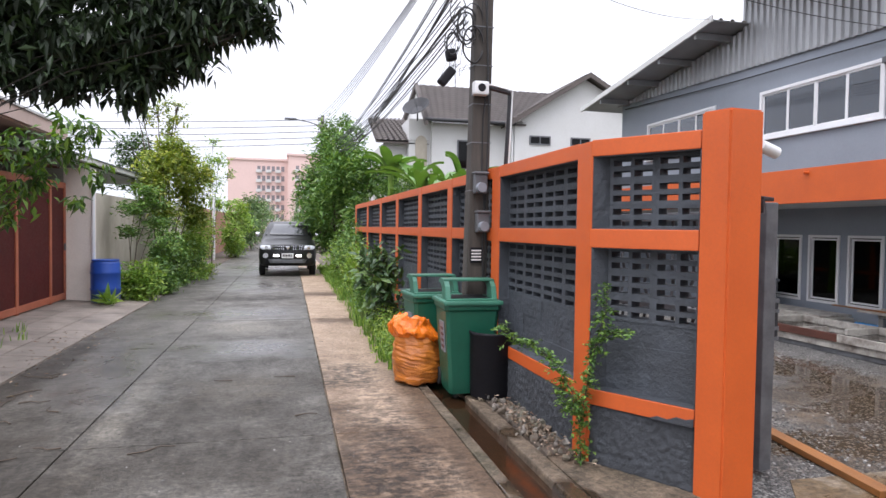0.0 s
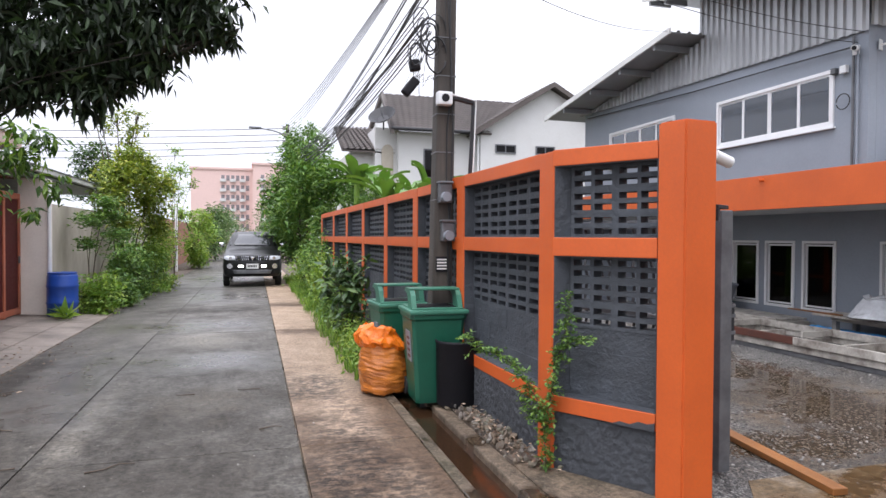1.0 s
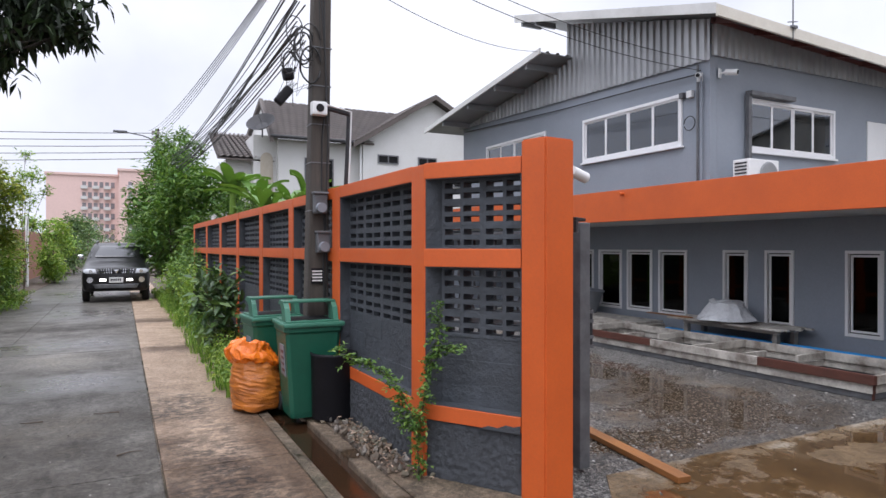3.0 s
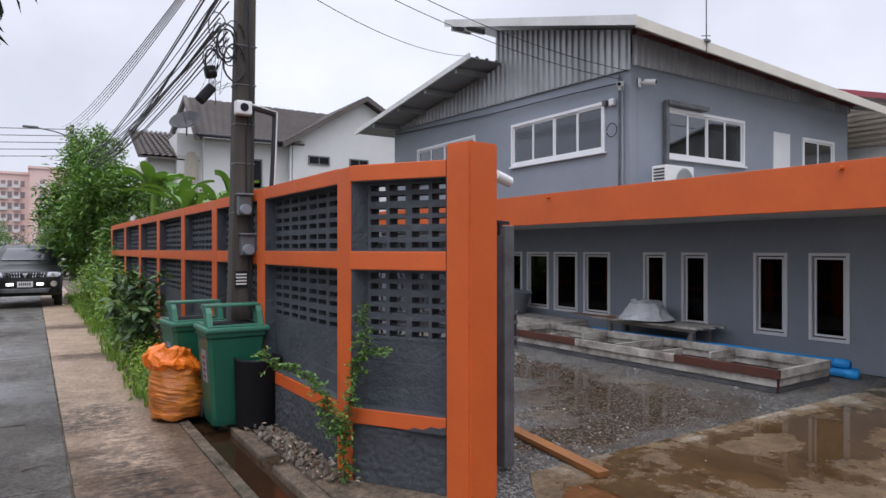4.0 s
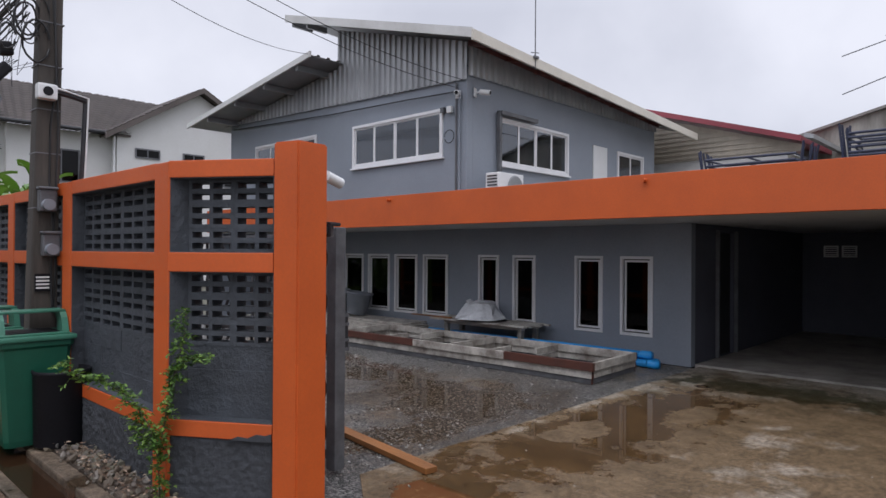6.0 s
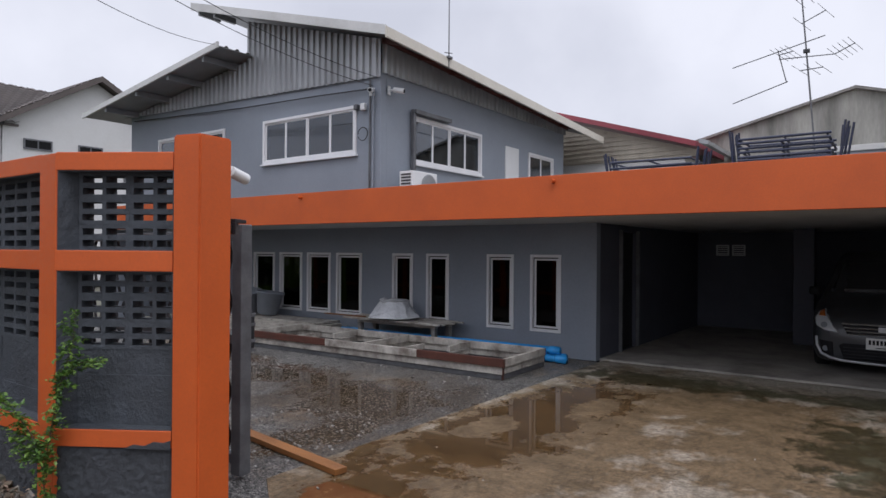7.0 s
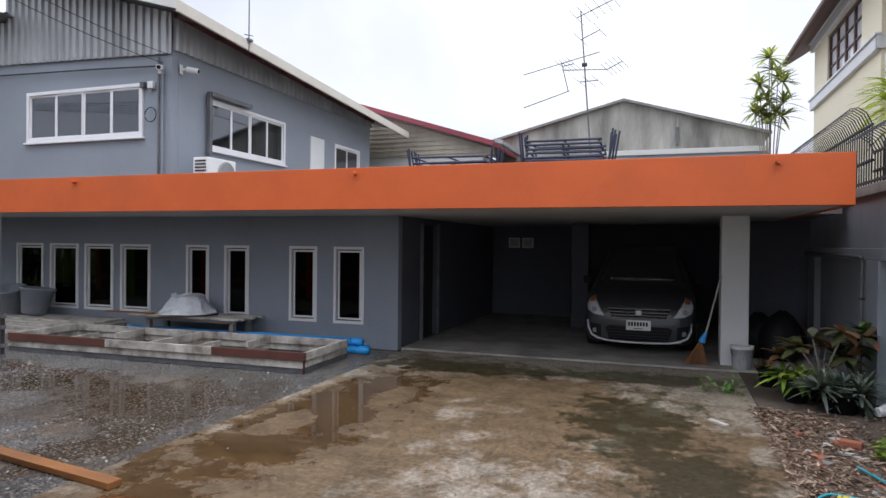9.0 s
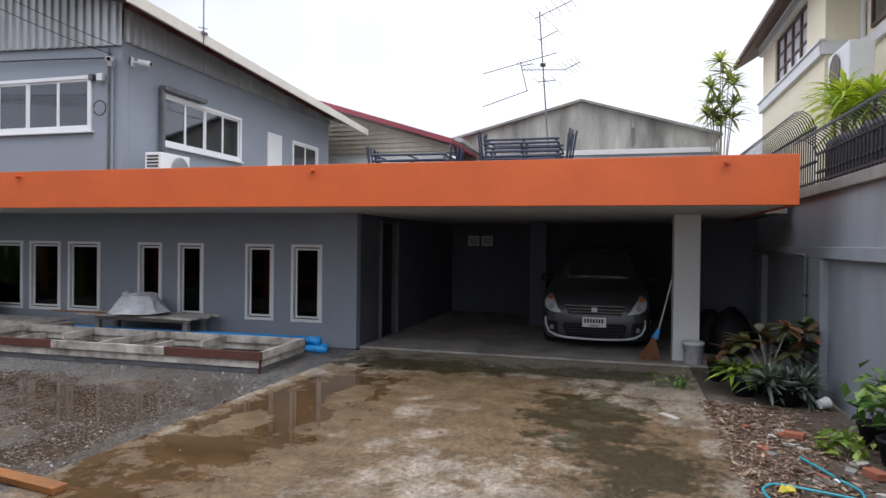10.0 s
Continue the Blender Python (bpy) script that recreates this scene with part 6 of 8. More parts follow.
plant("slender_tree", (-0.1, 26.0, 0.02), "slender tree with thin pale foliage", "tree", None,
      [(0.18, 26.0, 4.32, 0.5, 0.5, 0.3), (-0.04, 26.0, 3.5, 0.5, 0.5, 0.4), (-0.37, 26.0, 4.07, 0.3, 0.3, 0.5), (0.55, 26.0, 3.75, 0.25, 0.25, 0.3), (-0.06, 26.0, 5.05, 0.25, 0.25, 0.22)], 900, 0.15, "leaf_light", 7, 0.4, 0.2, 0.2, 0.1, 0.016)
for k, (blobs, n, mat) in enumerate((
        ([(0.30, 33.0, 2.38, 0.62, 0.8, 0.66), (0.20, 31.5, 1.35, 0.5, 0.7, 0.6), (0.5, 35.0, 1.7, 0.55, 0.8, 0.7), (-0.35, 31.0, 2.75, 0.6, 0.6, 0.25), (0.25, 33.0, 0.7, 0.5, 1.4, 0.6)], 3200, "leaf_light"),
        ([(0.35, 46.0, 3.2, 0.6, 1.0, 0.8), (0.45, 50.0, 3.0, 0.8, 1.2, 1.0), (0.2, 44.0, 1.4, 0.7, 2.5, 1.3)], 2400, "leaf_far"),
        ([(0.6, 60.0, 2.7, 0.8, 2.0, 1.0), (0.3, 58.0, 1.3, 0.8, 3.0, 1.3), (0.0, 75.0, 3.0, 1.4, 5.0, 1.6)], 2400, "leaf_far"),
        ([(4.7, 60.0, 3.2, 1.6, 3.0, 1.8), (4.8, 66.0, 2.0, 1.2, 3.0, 1.5)], 1600, "leaf_far"), ([(5.6, 85.0, 3.0, 2.0, 5.0, 2.4), (5.2, 90.0, 2.0, 1.8, 4.0, 1.6)], 1600, "leaf_far"), ([(5.6, 45.0, 3.4, 1.3, 3.0, 2.4), (5.4, 42.0, 1.8, 1.1, 2.4, 1.4)], 2600, "leaf_far"))):
    plant("far_tree", (blobs[0][0], blobs[0][1], 0.0), "green tree further along the lane", "tree", None, blobs, n, 0.20 if k == 0 else 0.26, mat, 60 + k, 0.45, 0.2, 0.35, 0.1, 0.05, "far trees")
plant("plumeria_tree", (4.75, 21.5, 0.0), "dense dark green tree with long leaves beyond the wall", "tree", None,
      [(4.6, 21.4, 2.11, 1.1, 1.1, 1.35), (4.15, 22.6, 3.18, 0.9, 0.86, 1.0), (5.05, 20.29, 3.26, 0.95, 0.88, 0.9), (5.3, 18.6, 1.9, 0.5, 0.48, 0.8), (4.89, 23.46, 4.4, 1.05, 1.0, 0.85), (5.68, 19.12, 3.4, 0.7, 0.67, 0.65), (3.95, 23.65, 1.69, 0.55, 0.6, 0.89)],
      11000, 0.26, "leaf_mid", 8, 0.33, 0.25, 0.35, 0.1, 0.07)
rg = np.random.default_rng(77)
fl = leaves(clumps(rg, [(4.6, 20.8, 3.0, 1.1, 0.9, 1.3)], 60, 0.9), 0.07, rg, 0.9, 0.0)
tagged(part("white_flowers", fl, M["white"]), "small white flowers on the dense tree", "flowers", "", "stuff")
plant("wire_tree", (5.3, 28.5, 0.0), "tree grown up between the overhead wires", "tree", None,
      [(5.25, 28.58, 6.3, 0.9, 0.72, 0.75), (5.8, 27.4, 5.7, 0.7, 0.58, 0.6), (4.79, 29.71, 6.1, 0.6, 0.49, 0.55), (5.3, 28.5, 4.6, 0.9, 0.9, 0.8)], 3000, 0.18, "leaf_mid", 9, 0.45, 0.2, 0.3, 0.1, 0.06)
for k, (b, n) in enumerate((((4.55, 17.7, 0.7, 0.5, 0.6, 0.6), 1300), ((4.7, 15.6, 1.0, 0.45, 0.9, 0.75), 1600), ((4.62, 12.6, 0.7, 0.35, 0.8, 0.55), 1300), ((4.55, 10.6, 0.45, 0.3, 0.7, 0.35), 900))):
    plant("wall_weed", (b[0], b[1], 0.0), "tangled green weeds in front of the vent-block wall", "weeds", None, [b], int(n * 1.5), 0.09, "leaf_mid" if k % 2 else "leaf_light", 80 + k, 0.5, 0.0, 0.3, 0.1, 0.01, "weeds along the wall")
plant("castor_plant", (4.5, 8.3, 0.0), "bushy weed with broad dark green leaves", "shrub", None,
      [(4.5, 8.21, 1.2, 0.3, 0.26, 0.25), (4.34, 8.04, 0.92, 0.27, 0.24, 0.28), (4.64, 7.96, 0.85, 0.22, 0.2, 0.25), (4.38, 9.0, 1.05, 0.22, 0.22, 0.24), (4.5, 8.2, 0.5, 0.3, 0.4, 0.3)],
      620, 0.16, "leaf_pot", 10, 0.6, 0.35, 0.3, 0.1, 0.014)
plant("low_weeds", (4.45, 6.6, 0.0), "low bright green weeds spilling over the kerb", "weeds", None,
      [(4.45, 6.6, 0.15, 0.26, 0.8, 0.16), (4.35, 6.0, 0.1, 0.2, 0.4, 0.1), (4.5, 7.6, 0.2, 0.3, 0.5, 0.2)], 1500, 0.07, "leaf_light", 11, 0.45, 0.1, 0.2, 0.1, 0.006)
def climbing_vine(name, stems, label, seed):
    """Thin stems with feathery fronds of small paired leaflets along them."""
    rg = np.random.default_rng(seed)
    base = Vector(stems[0][0])
    v = thing(name, tuple(base), label, "creeper")
    pts = []
    for line in stems:
        line = [Vector(q) - base for q in line]
        part("stem", sweep(line, 0.004, 5, None, 0.002), M["bark"], v)
        for a, b in zip(line, line[1:]):
            for s in np.arange(0, 1, 0.013 / (b - a).length):
                root = a.lerp(b, s)
                az, L = rg.uniform(0, 6.28), rg.uniform(0.035, 0.095)
                way = Vector((math.cos(az) * 0.8, math.sin(az) * 0.8, rg.normal(0.1, 0.45))).normalized()
                side = way.cross(Vector((0, 0, 1))).normalized()
                for j in range(6):
                    for sg in (-1, 1):
                        pts.append(root + way * L * (j + 1) / 6 + side * sg * 0.008 - Vector((0, 0, 0.03 * (j / 6) ** 2)))
    pts = np.array([tuple(q) for q in pts])
    k = rg.uniform(0, 1, len(pts)) < 0.55
    part("foliage", leaves(pts[k], 0.034, rg, 0.55, 0.15, 0.1, 0.8), M["leaf_hang"], v)
    part("foliage", leaves(pts[~k], 0.032, rg, 0.55, 0.15, 0.1, 0.8), M["leaf_mid"], v)
    return v


climbing_vine("wall_creeper", [[(5.02, 2.16, 0.03), (5.0, 2.15, 0.3), (4.95, 2.16, 0.52), (4.86, 2.22, 0.70), (4.76, 2.3, 0.80), (4.66, 2.36, 0.86), (4.56, 2.43, 0.88), (4.50, 2.46, 0.97)],
                               [(5.0, 2.15, 0.3), (5.03, 2.10, 0.6), (5.06, 2.06, 0.85), (5.10, 2.0, 1.1), (5.11, 1.99, 1.27)],
                               [(5.06, 2.06, 0.86), (5.12, 1.99, 0.97), (5.22, 1.88, 0.98)], [(5.0, 2.14, 0.45), (4.93, 2.2, 0.40), (4.88, 2.24, 0.62)]],
              "straggling green creeper hanging on the wall post", 12)

# ---- banana plants behind the wall ----
def banana(at, height, n, seed, label):
    rg = np.random.default_rng(seed)
    t = thing("banana_plant", at, label, "banana plant", "banana plants")
    part("trunk", rod((0, 0, 0), (0, 0, height * 0.72), 0.12, 0.08, 10), M["leaf_light"], t)
    for k in range(n):
        a = k * 2.4 + rg.uniform(-0.3, 0.3)
        L, up = rg.uniform(1.2, 2.0), rg.uniform(0.8, 1.5)
        vs, fs = [], []
        m = 9
        for i in range(m + 1):
            s = i / m
            out = L * (s * math.cos(up) + 0.15 * s * s)
            z = height * 0.68 + L * (s * math.sin(up) - 0.5 * s * s)
            w = 0.17 * math.sin(math.pi * min(1.0, s * 0.92 + 0.06)) ** 0.6 * (1 + rg.normal(0, 0.08))
            for d, lift in ((-w, 0.06), (0, 0.0), (w, 0.06)):
                vs.append((out * math.cos(a) - d * math.sin(a), out * math.sin(a) + d * math.cos(a), z + lift))
        for i in range(m):
            fs += [(3 * i, 3 * i + 3, 3 * i + 4, 3 * i + 1), (3 * i + 1, 3 * i + 4, 3 * i + 5, 3 * i + 2)]
        part("leaf", (vs, [], fs), M["leaf_mid"], t, "", True)


for k, (x, y, h) in enumerate(((5.95, 17.0, 5.0), (6.5, 15.9, 4.4), (7.0, 12.8, 4.0), (7.7, 17.5, 4.6), (6.4, 19.0, 5.0), (6.3, 14.0, 3.9))):
    banana((x, y, -0.3), h, 8, 100 + k, "banana plant with broad light green leaves behind the wall")
plant("garden_bushes", (6.3, 14.0, -0.3), "mixed green shrubs behind the vent-block wall", "bush", None,
      [(6.2, 18.0, 2.6, 0.7, 1.2, 0.8), (6.2, 15.0, 2.2, 0.6, 1.2, 0.65), (6.0, 12.2, 1.9, 0.5, 1.0, 0.5)], 3600, 0.2, "leaf_mid", 13, 0.25, 0.1, 0.3, 0.1, 0.02)


# ---- the yard: gate, cameras and building materials ----
gate = thing("sliding_gate", (6.19, 1.81, 0.0), "grey steel sliding gate pushed open behind the pillar", "gate", "", 4)
part("stile", box(-0.05, 0.05, -0.05, 0.05, 0.03, 1.86, 0.008), M["steel"], gate, "worn grey box-section stile")
for z in (0.10, 0.98, 1.74):
    part("rail", box(-0.03, 0.03, 0.052, 2.6, z, z + 0.07, 0.005), M["steel"], gate)
for k in range(20):
    part("picket", sweep([(0.0 + 0.02 * math.sin(i * 2.1 + k), 0.14 + 0.12 * k + 0.015 * math.cos(i * 2.1), 0.17 + 1.57 * i / 14) for i in range(15)], 0.014, 5), M["dark_steel"], gate)
hd = part("handle", rod((0.09, 0.0, 0.92), (0.09, 0.0, 1.20), 0.024, 0.024, 12), M["dark_steel"], gate)
for z in (0.93, 1.0, 1.12, 1.19):
    part("collar", rod((0.09, 0.0, z - 0.012), (0.09, 0.0, z + 0.012), 0.032, 0.032, 12), M["steel"], hd)
for z in (0.92, 1.19):
    part("bracket", box(0.05, 0.1, -0.015, 0.015, z, z + 0.02), M["dark_steel"], gate)
guide = thing("gate_guide", (5.98, 1.62, 1.80), "black steel roller guide on the pillar", "gate guide", "", 32)
part("plate", box(-0.10, 0.10, -0.05, 0.08, 0.06, 0.085, 0.004), M["dark_steel"], guide)
part("cheek", box(-0.10, -0.085, -0.05, 0.08, -0.02, 0.06, 0.003), M["dark_steel"], guide)
part("arm", box(-0.30, -0.10, -0.03, 0.03, 0.0, 0.05, 0.004), M["dark_steel"], guide)
part("roller", rod((0.05, 0.02, -0.02), (0.05, 0.02, 0.06), 0.03, 0.03, 12), M["steel"], guide)
structure("gate_track", box(5.6, 5.66, -3.2, 1.35, 0.0, 0.012), M["rust"], "rusty steel gate track set in the driveway", "gate track")


def cctv(at, rz, label, scale=1.0, down=-10):
    c = thing("security_camera", at, label, "camera", "security cameras", rz)
    S = Matrix.Scale(scale, 4)
    part("bracket", box(-0.01, 0.005, -0.04, 0.04, -0.06, 0.06, 0.004, None, S), M["white"], c)
    part("arm", sweep([(0.0, 0, 0.0), (0.05 * scale, 0, 0.0), (0.07 * scale, 0, 0.01 * scale)], 0.014 * scale, 8), M["white"], c)
    body = part("housing", rod((0.05 * scale, 0, 0.0), (0.20 * scale, 0, 0.0), 0.037 * scale, 0.037 * scale, 20), M["white"], c, "white cylindrical housing")
    body.matrix_local = pose(0.02 * scale, 0, 0.012 * scale, 0, -down, 0)
    part("lens", rod((0.195 * scale, 0, 0), (0.204 * scale, 0, 0), 0.028 * scale, 0.028 * scale, 18), M["black_plastic"], body)
    return c


cctv((5.80, 1.50, 2.20), 12, "white bullet security camera on the orange pillar", 1.05, -14)
cctv((11.08, 5.02, 4.30), 215, "white bullet security camera under the siding", 1.1)
cctv((11.30, 4.83, 4.34), -70, "white bullet security camera at the building corner", 1.2)
jb = thing("junction_box", (11.09, 5.20, 4.02), "small grey junction boxes on the upper wall", "junction box")
part("case", box(-0.05, 0.02, -0.05, 0.05, 0.0, 0.11, 0.01), M["white"], jb)
part("case", box(-0.05, 0.02, 0.12, 0.2, 0.02, 0.11, 0.01), M["steel"], jb)
co = thing("conduit_run", (11.08, 5.06, 2.6), "grey conduits and black wire loop along the wall corner", "conduit")
part("pipe", rod((0, 0.0, 0), (0, 0.0, 1.9), 0.018, 0.018, 8), M["steel"], co)
part("pipe", rod((0, -0.07, 0), (0, -0.07, 1.75), 0.014, 0.014, 8), M["grey_wall"], co)
part("loop", sweep([(-0.02, 0.14 + 0.11 * math.cos(a), 1.02 + 0.11 * math.sin(a)) for a in np.linspace(0, 6.0, 16)], 0.008, 5), M["cable"], co)
part("wire", sweep([(-0.02, 0.0, 1.75), (-0.02, 1.2, 1.80), (-0.02, 3.4, 1.86), (-0.02, 7.4, 2.05)], 0.012, 5), M["cable"], co)
ac = thing("air_conditioner", (11.62, 4.45, 2.40), "white outdoor air-conditioning unit on the canopy roof", "air conditioner")
part("case", box(-0.33, 0.33, -0.14, 0.14, 0.10, 0.58, 0.015), M["white"], ac)
part("fan_grille", lathe([(0.19, 0.0), (0.21, 0.012), (0.19, 0.02), (0.02, 0.02)], 28), M["roof_under"], ac).matrix_local = pose(0.09, -0.142, 0.34, 90, 0, 0)
for k in range(8):
    part("side_slat", box(-0.338, -0.33, -0.10, 0.10, 0.16 + 0.05 * k, 0.185 + 0.05 * k), M["dark_steel"], ac)
for x in (-0.3, 0.3):
    part("foot", box(x - 0.03, x + 0.03, -0.17, 0.17, 0.0, 0.10, 0.004), M["dark_steel"], ac)
pk = thing("timber_plank", (6.78, 1.98, 0.0), "orange-brown timber plank lying on the wet ground", "plank", "", -8)
part("plank", box(-0.055, 0.055, -0.72, 0.80, 0.004, 0.05, 0.005), M["timber"], pk)

# stacked steel frames
def steel_frame(z, h, dx, label, rail, other):
    f = thing("steel_frame", (10.42 + dx, 2.10 + dx, z), label, "steel frame", "stacked steel frames", 1.5)
    for a, b, key in ((0.0, 1.4, rail[0]), (1.402, 3.2, other), (3.202, 5.05, rail[1])):
        part("front_rail", box(0.0, 0.045, a, b, 0.0, h, 0.004), M[key], f)
    part("back_rail", box(1.205, 1.25, 0.0, 5.05, 0.0, h, 0.004), M[other], f)
    for y in (0.0, 2.45, 5.0):
        part("cross_rail", box(0.047, 1.203, y, y + 0.045, 0.002, h - 0.002, 0.004), M[other], f)
    for x0, x1, y in ((0.62, 1.203, 1.25), (0.047, 0.62, 1.7), (0.62, 1.203, 3.6), (0.047, 0.6, 3.9)):
        part("stub_rail", box(x0, x1, y, y + 0.04, 0.01, h - 0.012, 0.003), M[other], f)
    for x in (0.0, 1.25):
        part("plate_end", box(x - 0.002, x + 0.05 if x == 0 else x + 0.002, -0.006, 0.0, 0.0, h), M["rust"], f)
    return f


steel_frame(0.0, 0.072, 0.02, "dark grey steel frame at the bottom of the stack", ("steel", "steel"), "steel")
steel_frame(0.074, 0.098, 0.0, "galvanised steel frame in the middle of the stack", ("frame_steel", "frame_steel"), "frame_steel")
steel_frame(0.174, 0.108, -0.03, "steel frame with red primer rails on top of the stack", ("rust", "rust"), "frame_steel")
for k, (x, z, l) in enumerate(((12.10, 0.06, 4.6), (12.24, 0.06, 4.4), (12.17, 0.17, 4.5))):
    p = thing("blue_pipe", (x, 1.98 + 0.07 * k, z), "bright blue plastic water pipe along the wall", "pipe", "blue pipes", 1.5)
    part("pipe", lathe([(0.055, 0.0), (0.055, l)], 16), M["blue_pipe"], p, "", True).matrix_local = pose(0, 0, 0, -90, 0, 0)
    part("socket", lathe([(0.064, 0.0), (0.064, 0.14), (0.056, 0.16)], 16), M["blue_pipe"], p, "", True).matrix_local = pose(0, 0.02, 0, -90, 0, 0)
bench = thing("work_bench", (12.15, 5.3, 0.0), "low bench piled with pale planks by the wall", "bench")
for x in (-0.2, 0.22):
    for y in (-0.95, 0.75):
        part("leg", box(x - 0.04, x + 0.04, y - 0.04, y + 0.04, 0.0, 0.36, 0.004), M["concrete"], bench)
for x in (-0.24, 0.18):
    part("rail", box(x, x + 0.08, -1.0, 0.8, 0.36, 0.42, 0.004), M["board"], bench)
rg = np.random.default_rng(33)
for k in range(9):
    x, y0, y1 = -0.34 + 0.085 * k, -1.12 + rg.uniform(-0.1, 0.12), 1.02 + rg.uniform(-0.12, 0.2)
    part("plank", box(x, x + 0.07, y0, y1, 0.42, 0.442 + rg.uniform(0, 0.012), 0.004), M["board" if k % 3 else "frame_steel"], bench)
part("plank", box(-0.30, -0.22, 0.6, 1.62, 0.458, 0.478, 0.004), M["timber"], bench)
wrap = thing("wrapped_bundle", (12.1, 5.35, 0.47), "bundle wrapped in clear crinkled plastic on the bench", "bundle")
M["plastic_wrap"] = surface("crinkled_plastic", (0.66, 0.68, 0.70), (0.40, 0.41, 0.43), 0.18, 6, 14, 0.6, amount=0.7, bdist=0.03)
part("wrap", crumpled([(0.40, 0.0), (0.48, 0.02), (0.40, 0.10), (0.33, 0.20), (0.27, 0.28), (0.28, 0.31), (0.2, 0.33)], 13, 4, 6, 0.08), M["plastic_wrap"], wrap)
for k, y in enumerate((8.95, 9.55)):
    t = thing("plastic_tub", (12.12, y, 0.28), "grey plastic tub tilted on a pile of boards", "tub", "plastic tubs")
    o = part("body", lathe([(0.19, 0.0), (0.21, 0.02), (0.28, 0.44), (0.31, 0.46), (0.31, 0.49), (0.285, 0.49), (0.2, 0.05)], 28), M["tub"], t, "", True)
    o.matrix_local = pose(0, 0, 0.02, 6, -12 if k else 5, 0)
pile = thing("board_pile", (12.0, 8.4, 0.0), "pile of pale boards and aluminium strips", "boards")
for k in range(7):
    part("board", box(-0.45 + 0.03 * k, 0.40 - 0.04 * (k % 3), -1.6 + 0.12 * (k % 4), 1.5 + 0.1 * (k % 3), 0.04 * k, 0.04 * k + 0.034, 0.003), M["board" if k % 2 else "frame_steel"], pile)

# carport things
broom = thing("broom", (12.98, -2.78, 0.03), "straw broom with a blue collar leaning on the column", "broom")
part("stick", rod((0.0, -0.02, 0.42), (0.09, -0.22, 1.25), 0.014, 0.012, 8), M["board"], broom)
part("collar", rod((0, 0.03, 0.32), (0.0, -0.03, 0.46), 0.05, 0.02, 10), M["blue_pipe"], broom)
bm = bmesh.new()
rg = np.random.default_rng(4)
for k in range(70):
    a = rg.uniform(-1, 1)
    sweep([(rg.normal(0, 0.012), 0.03, 0.36), (rg.normal(0, 0.02), 0.07 + 0.08 * a, 0.18), (rg.normal(0, 0.03), 0.10 + 0.16 * a, 0.0)], 0.005, 4, bm)
M["straw"] = surface("broom_straw", (0.30, 0.14, 0.06), (0.16, 0.07, 0.03), 0.7, 6, 60, 0.3)
part("bristles", bm, M["straw"], broom)
bucket = thing("paint_bucket", (12.88, -3.26, 0.0), "stained white paint bucket with dark drips", "bucket")
M["stained_white"] = surface("stained_bucket_plastic", (0.52, 0.53, 0.55), (0.16, 0.17, 0.19), 0.5, 9, 30, 0.1, amount=0.9, stretch=(1, 1, 0.35))
part("body", lathe([(0.118, 0.0), (0.122, 0.01), (0.134, 0.30), (0.142, 0.305), (0.142, 0.335), (0.13, 0.335), (0.115, 0.05)], 28), M["stained_white"], bucket, "", True)
part("rim", lathe([(0.137, 0.30), (0.150, 0.305), (0.150, 0.345), (0.137, 0.347)], 28), M["white"], bucket)
part("handle", sweep([(0.0, -0.15, 0.31), (-0.08, -0.13, 0.22), (-0.13, 0.0, 0.19), (-0.08, 0.13, 0.22), (0.0, 0.15, 0.31)], 0.004, 5), M["steel"], bucket)
for k, (x, y) in enumerate(((13.9, -3.85), (14.5, -4.0), (14.1, -3.6))):
    b = thing("bin_bag", (x, y, 0.03), "black rubbish bag in the dark passage", "bag", "black bags")
    part("sack", crumpled([(0.22, 0.0), (0.30, 0.05), (0.32, 0.2), (0.27, 0.42), (0.16, 0.56), (0.05, 0.66)], 32, 50 + k, 5, 0.07), M["black_plastic"], b, "", True)
# Closes the passage; the wall's dark colour stands in for deep shade.
structure("passage_back", box(15.2, 15.3, -4.5, -3.45, 0, 2.13), M["garage"], "wall closing the passage beside the carport, coloured dark for its shade", "wall")
structure("canopy_edge", box(12.9, 18.6, -4.43, -3.985, 2.14, 2.30), M["concrete"], "canopy strip reaching the boundary wall", "roof")

# planting bed
def whorl(bm_lists, centre, n, size, rg, lift, spread=0.35, width=0.05, droop=0.45):
    """A tuft of long narrow arching leaves round one point."""
    for k in range(n):
        a, L, up = rg.uniform(0, 6.28), size * rg.uniform(0.65, 1.15), lift + rg.normal(0, spread)
        o = len(bm_lists[0])
        for i in range(6):
            s = i / 5
            out, z = L * (s * math.cos(up) + 0.1 * s * s), L * (s * math.sin(up) - droop * s * s)
            w = width * size * (0.35 + math.sin(math.pi * min(1, 0.15 + 0.8 * s))) * (0.1 if i == 5 else 1)
            for d in (-w, w):
                bm_lists[0].append((centre[0] + out * math.cos(a) - d * math.sin(a), centre[1] + out * math.sin(a) + d * math.cos(a), centre[2] + z))
        bm_lists[1].extend((o + 2 * i, o + 2 * i + 1, o + 2 * i + 3, o + 2 * i + 2) for i in range(5))


def bed_plant(x, y, label, pot=0.16):
    t = thing("potted_plant", (x, y, 0.0), label, "plant", "plants in the bed")
    if pot:
        part("pot", lathe([(pot * 0.62, 0.0), (pot * 0.68, 0.01), (pot * 0.9, 0.19), (pot, 0.19), (pot, 0.22), (pot * 0.85, 0.22), (pot * 0.8, 0.17)], 20), M["black_plastic"], t, "black plastic pot", True)
    return t


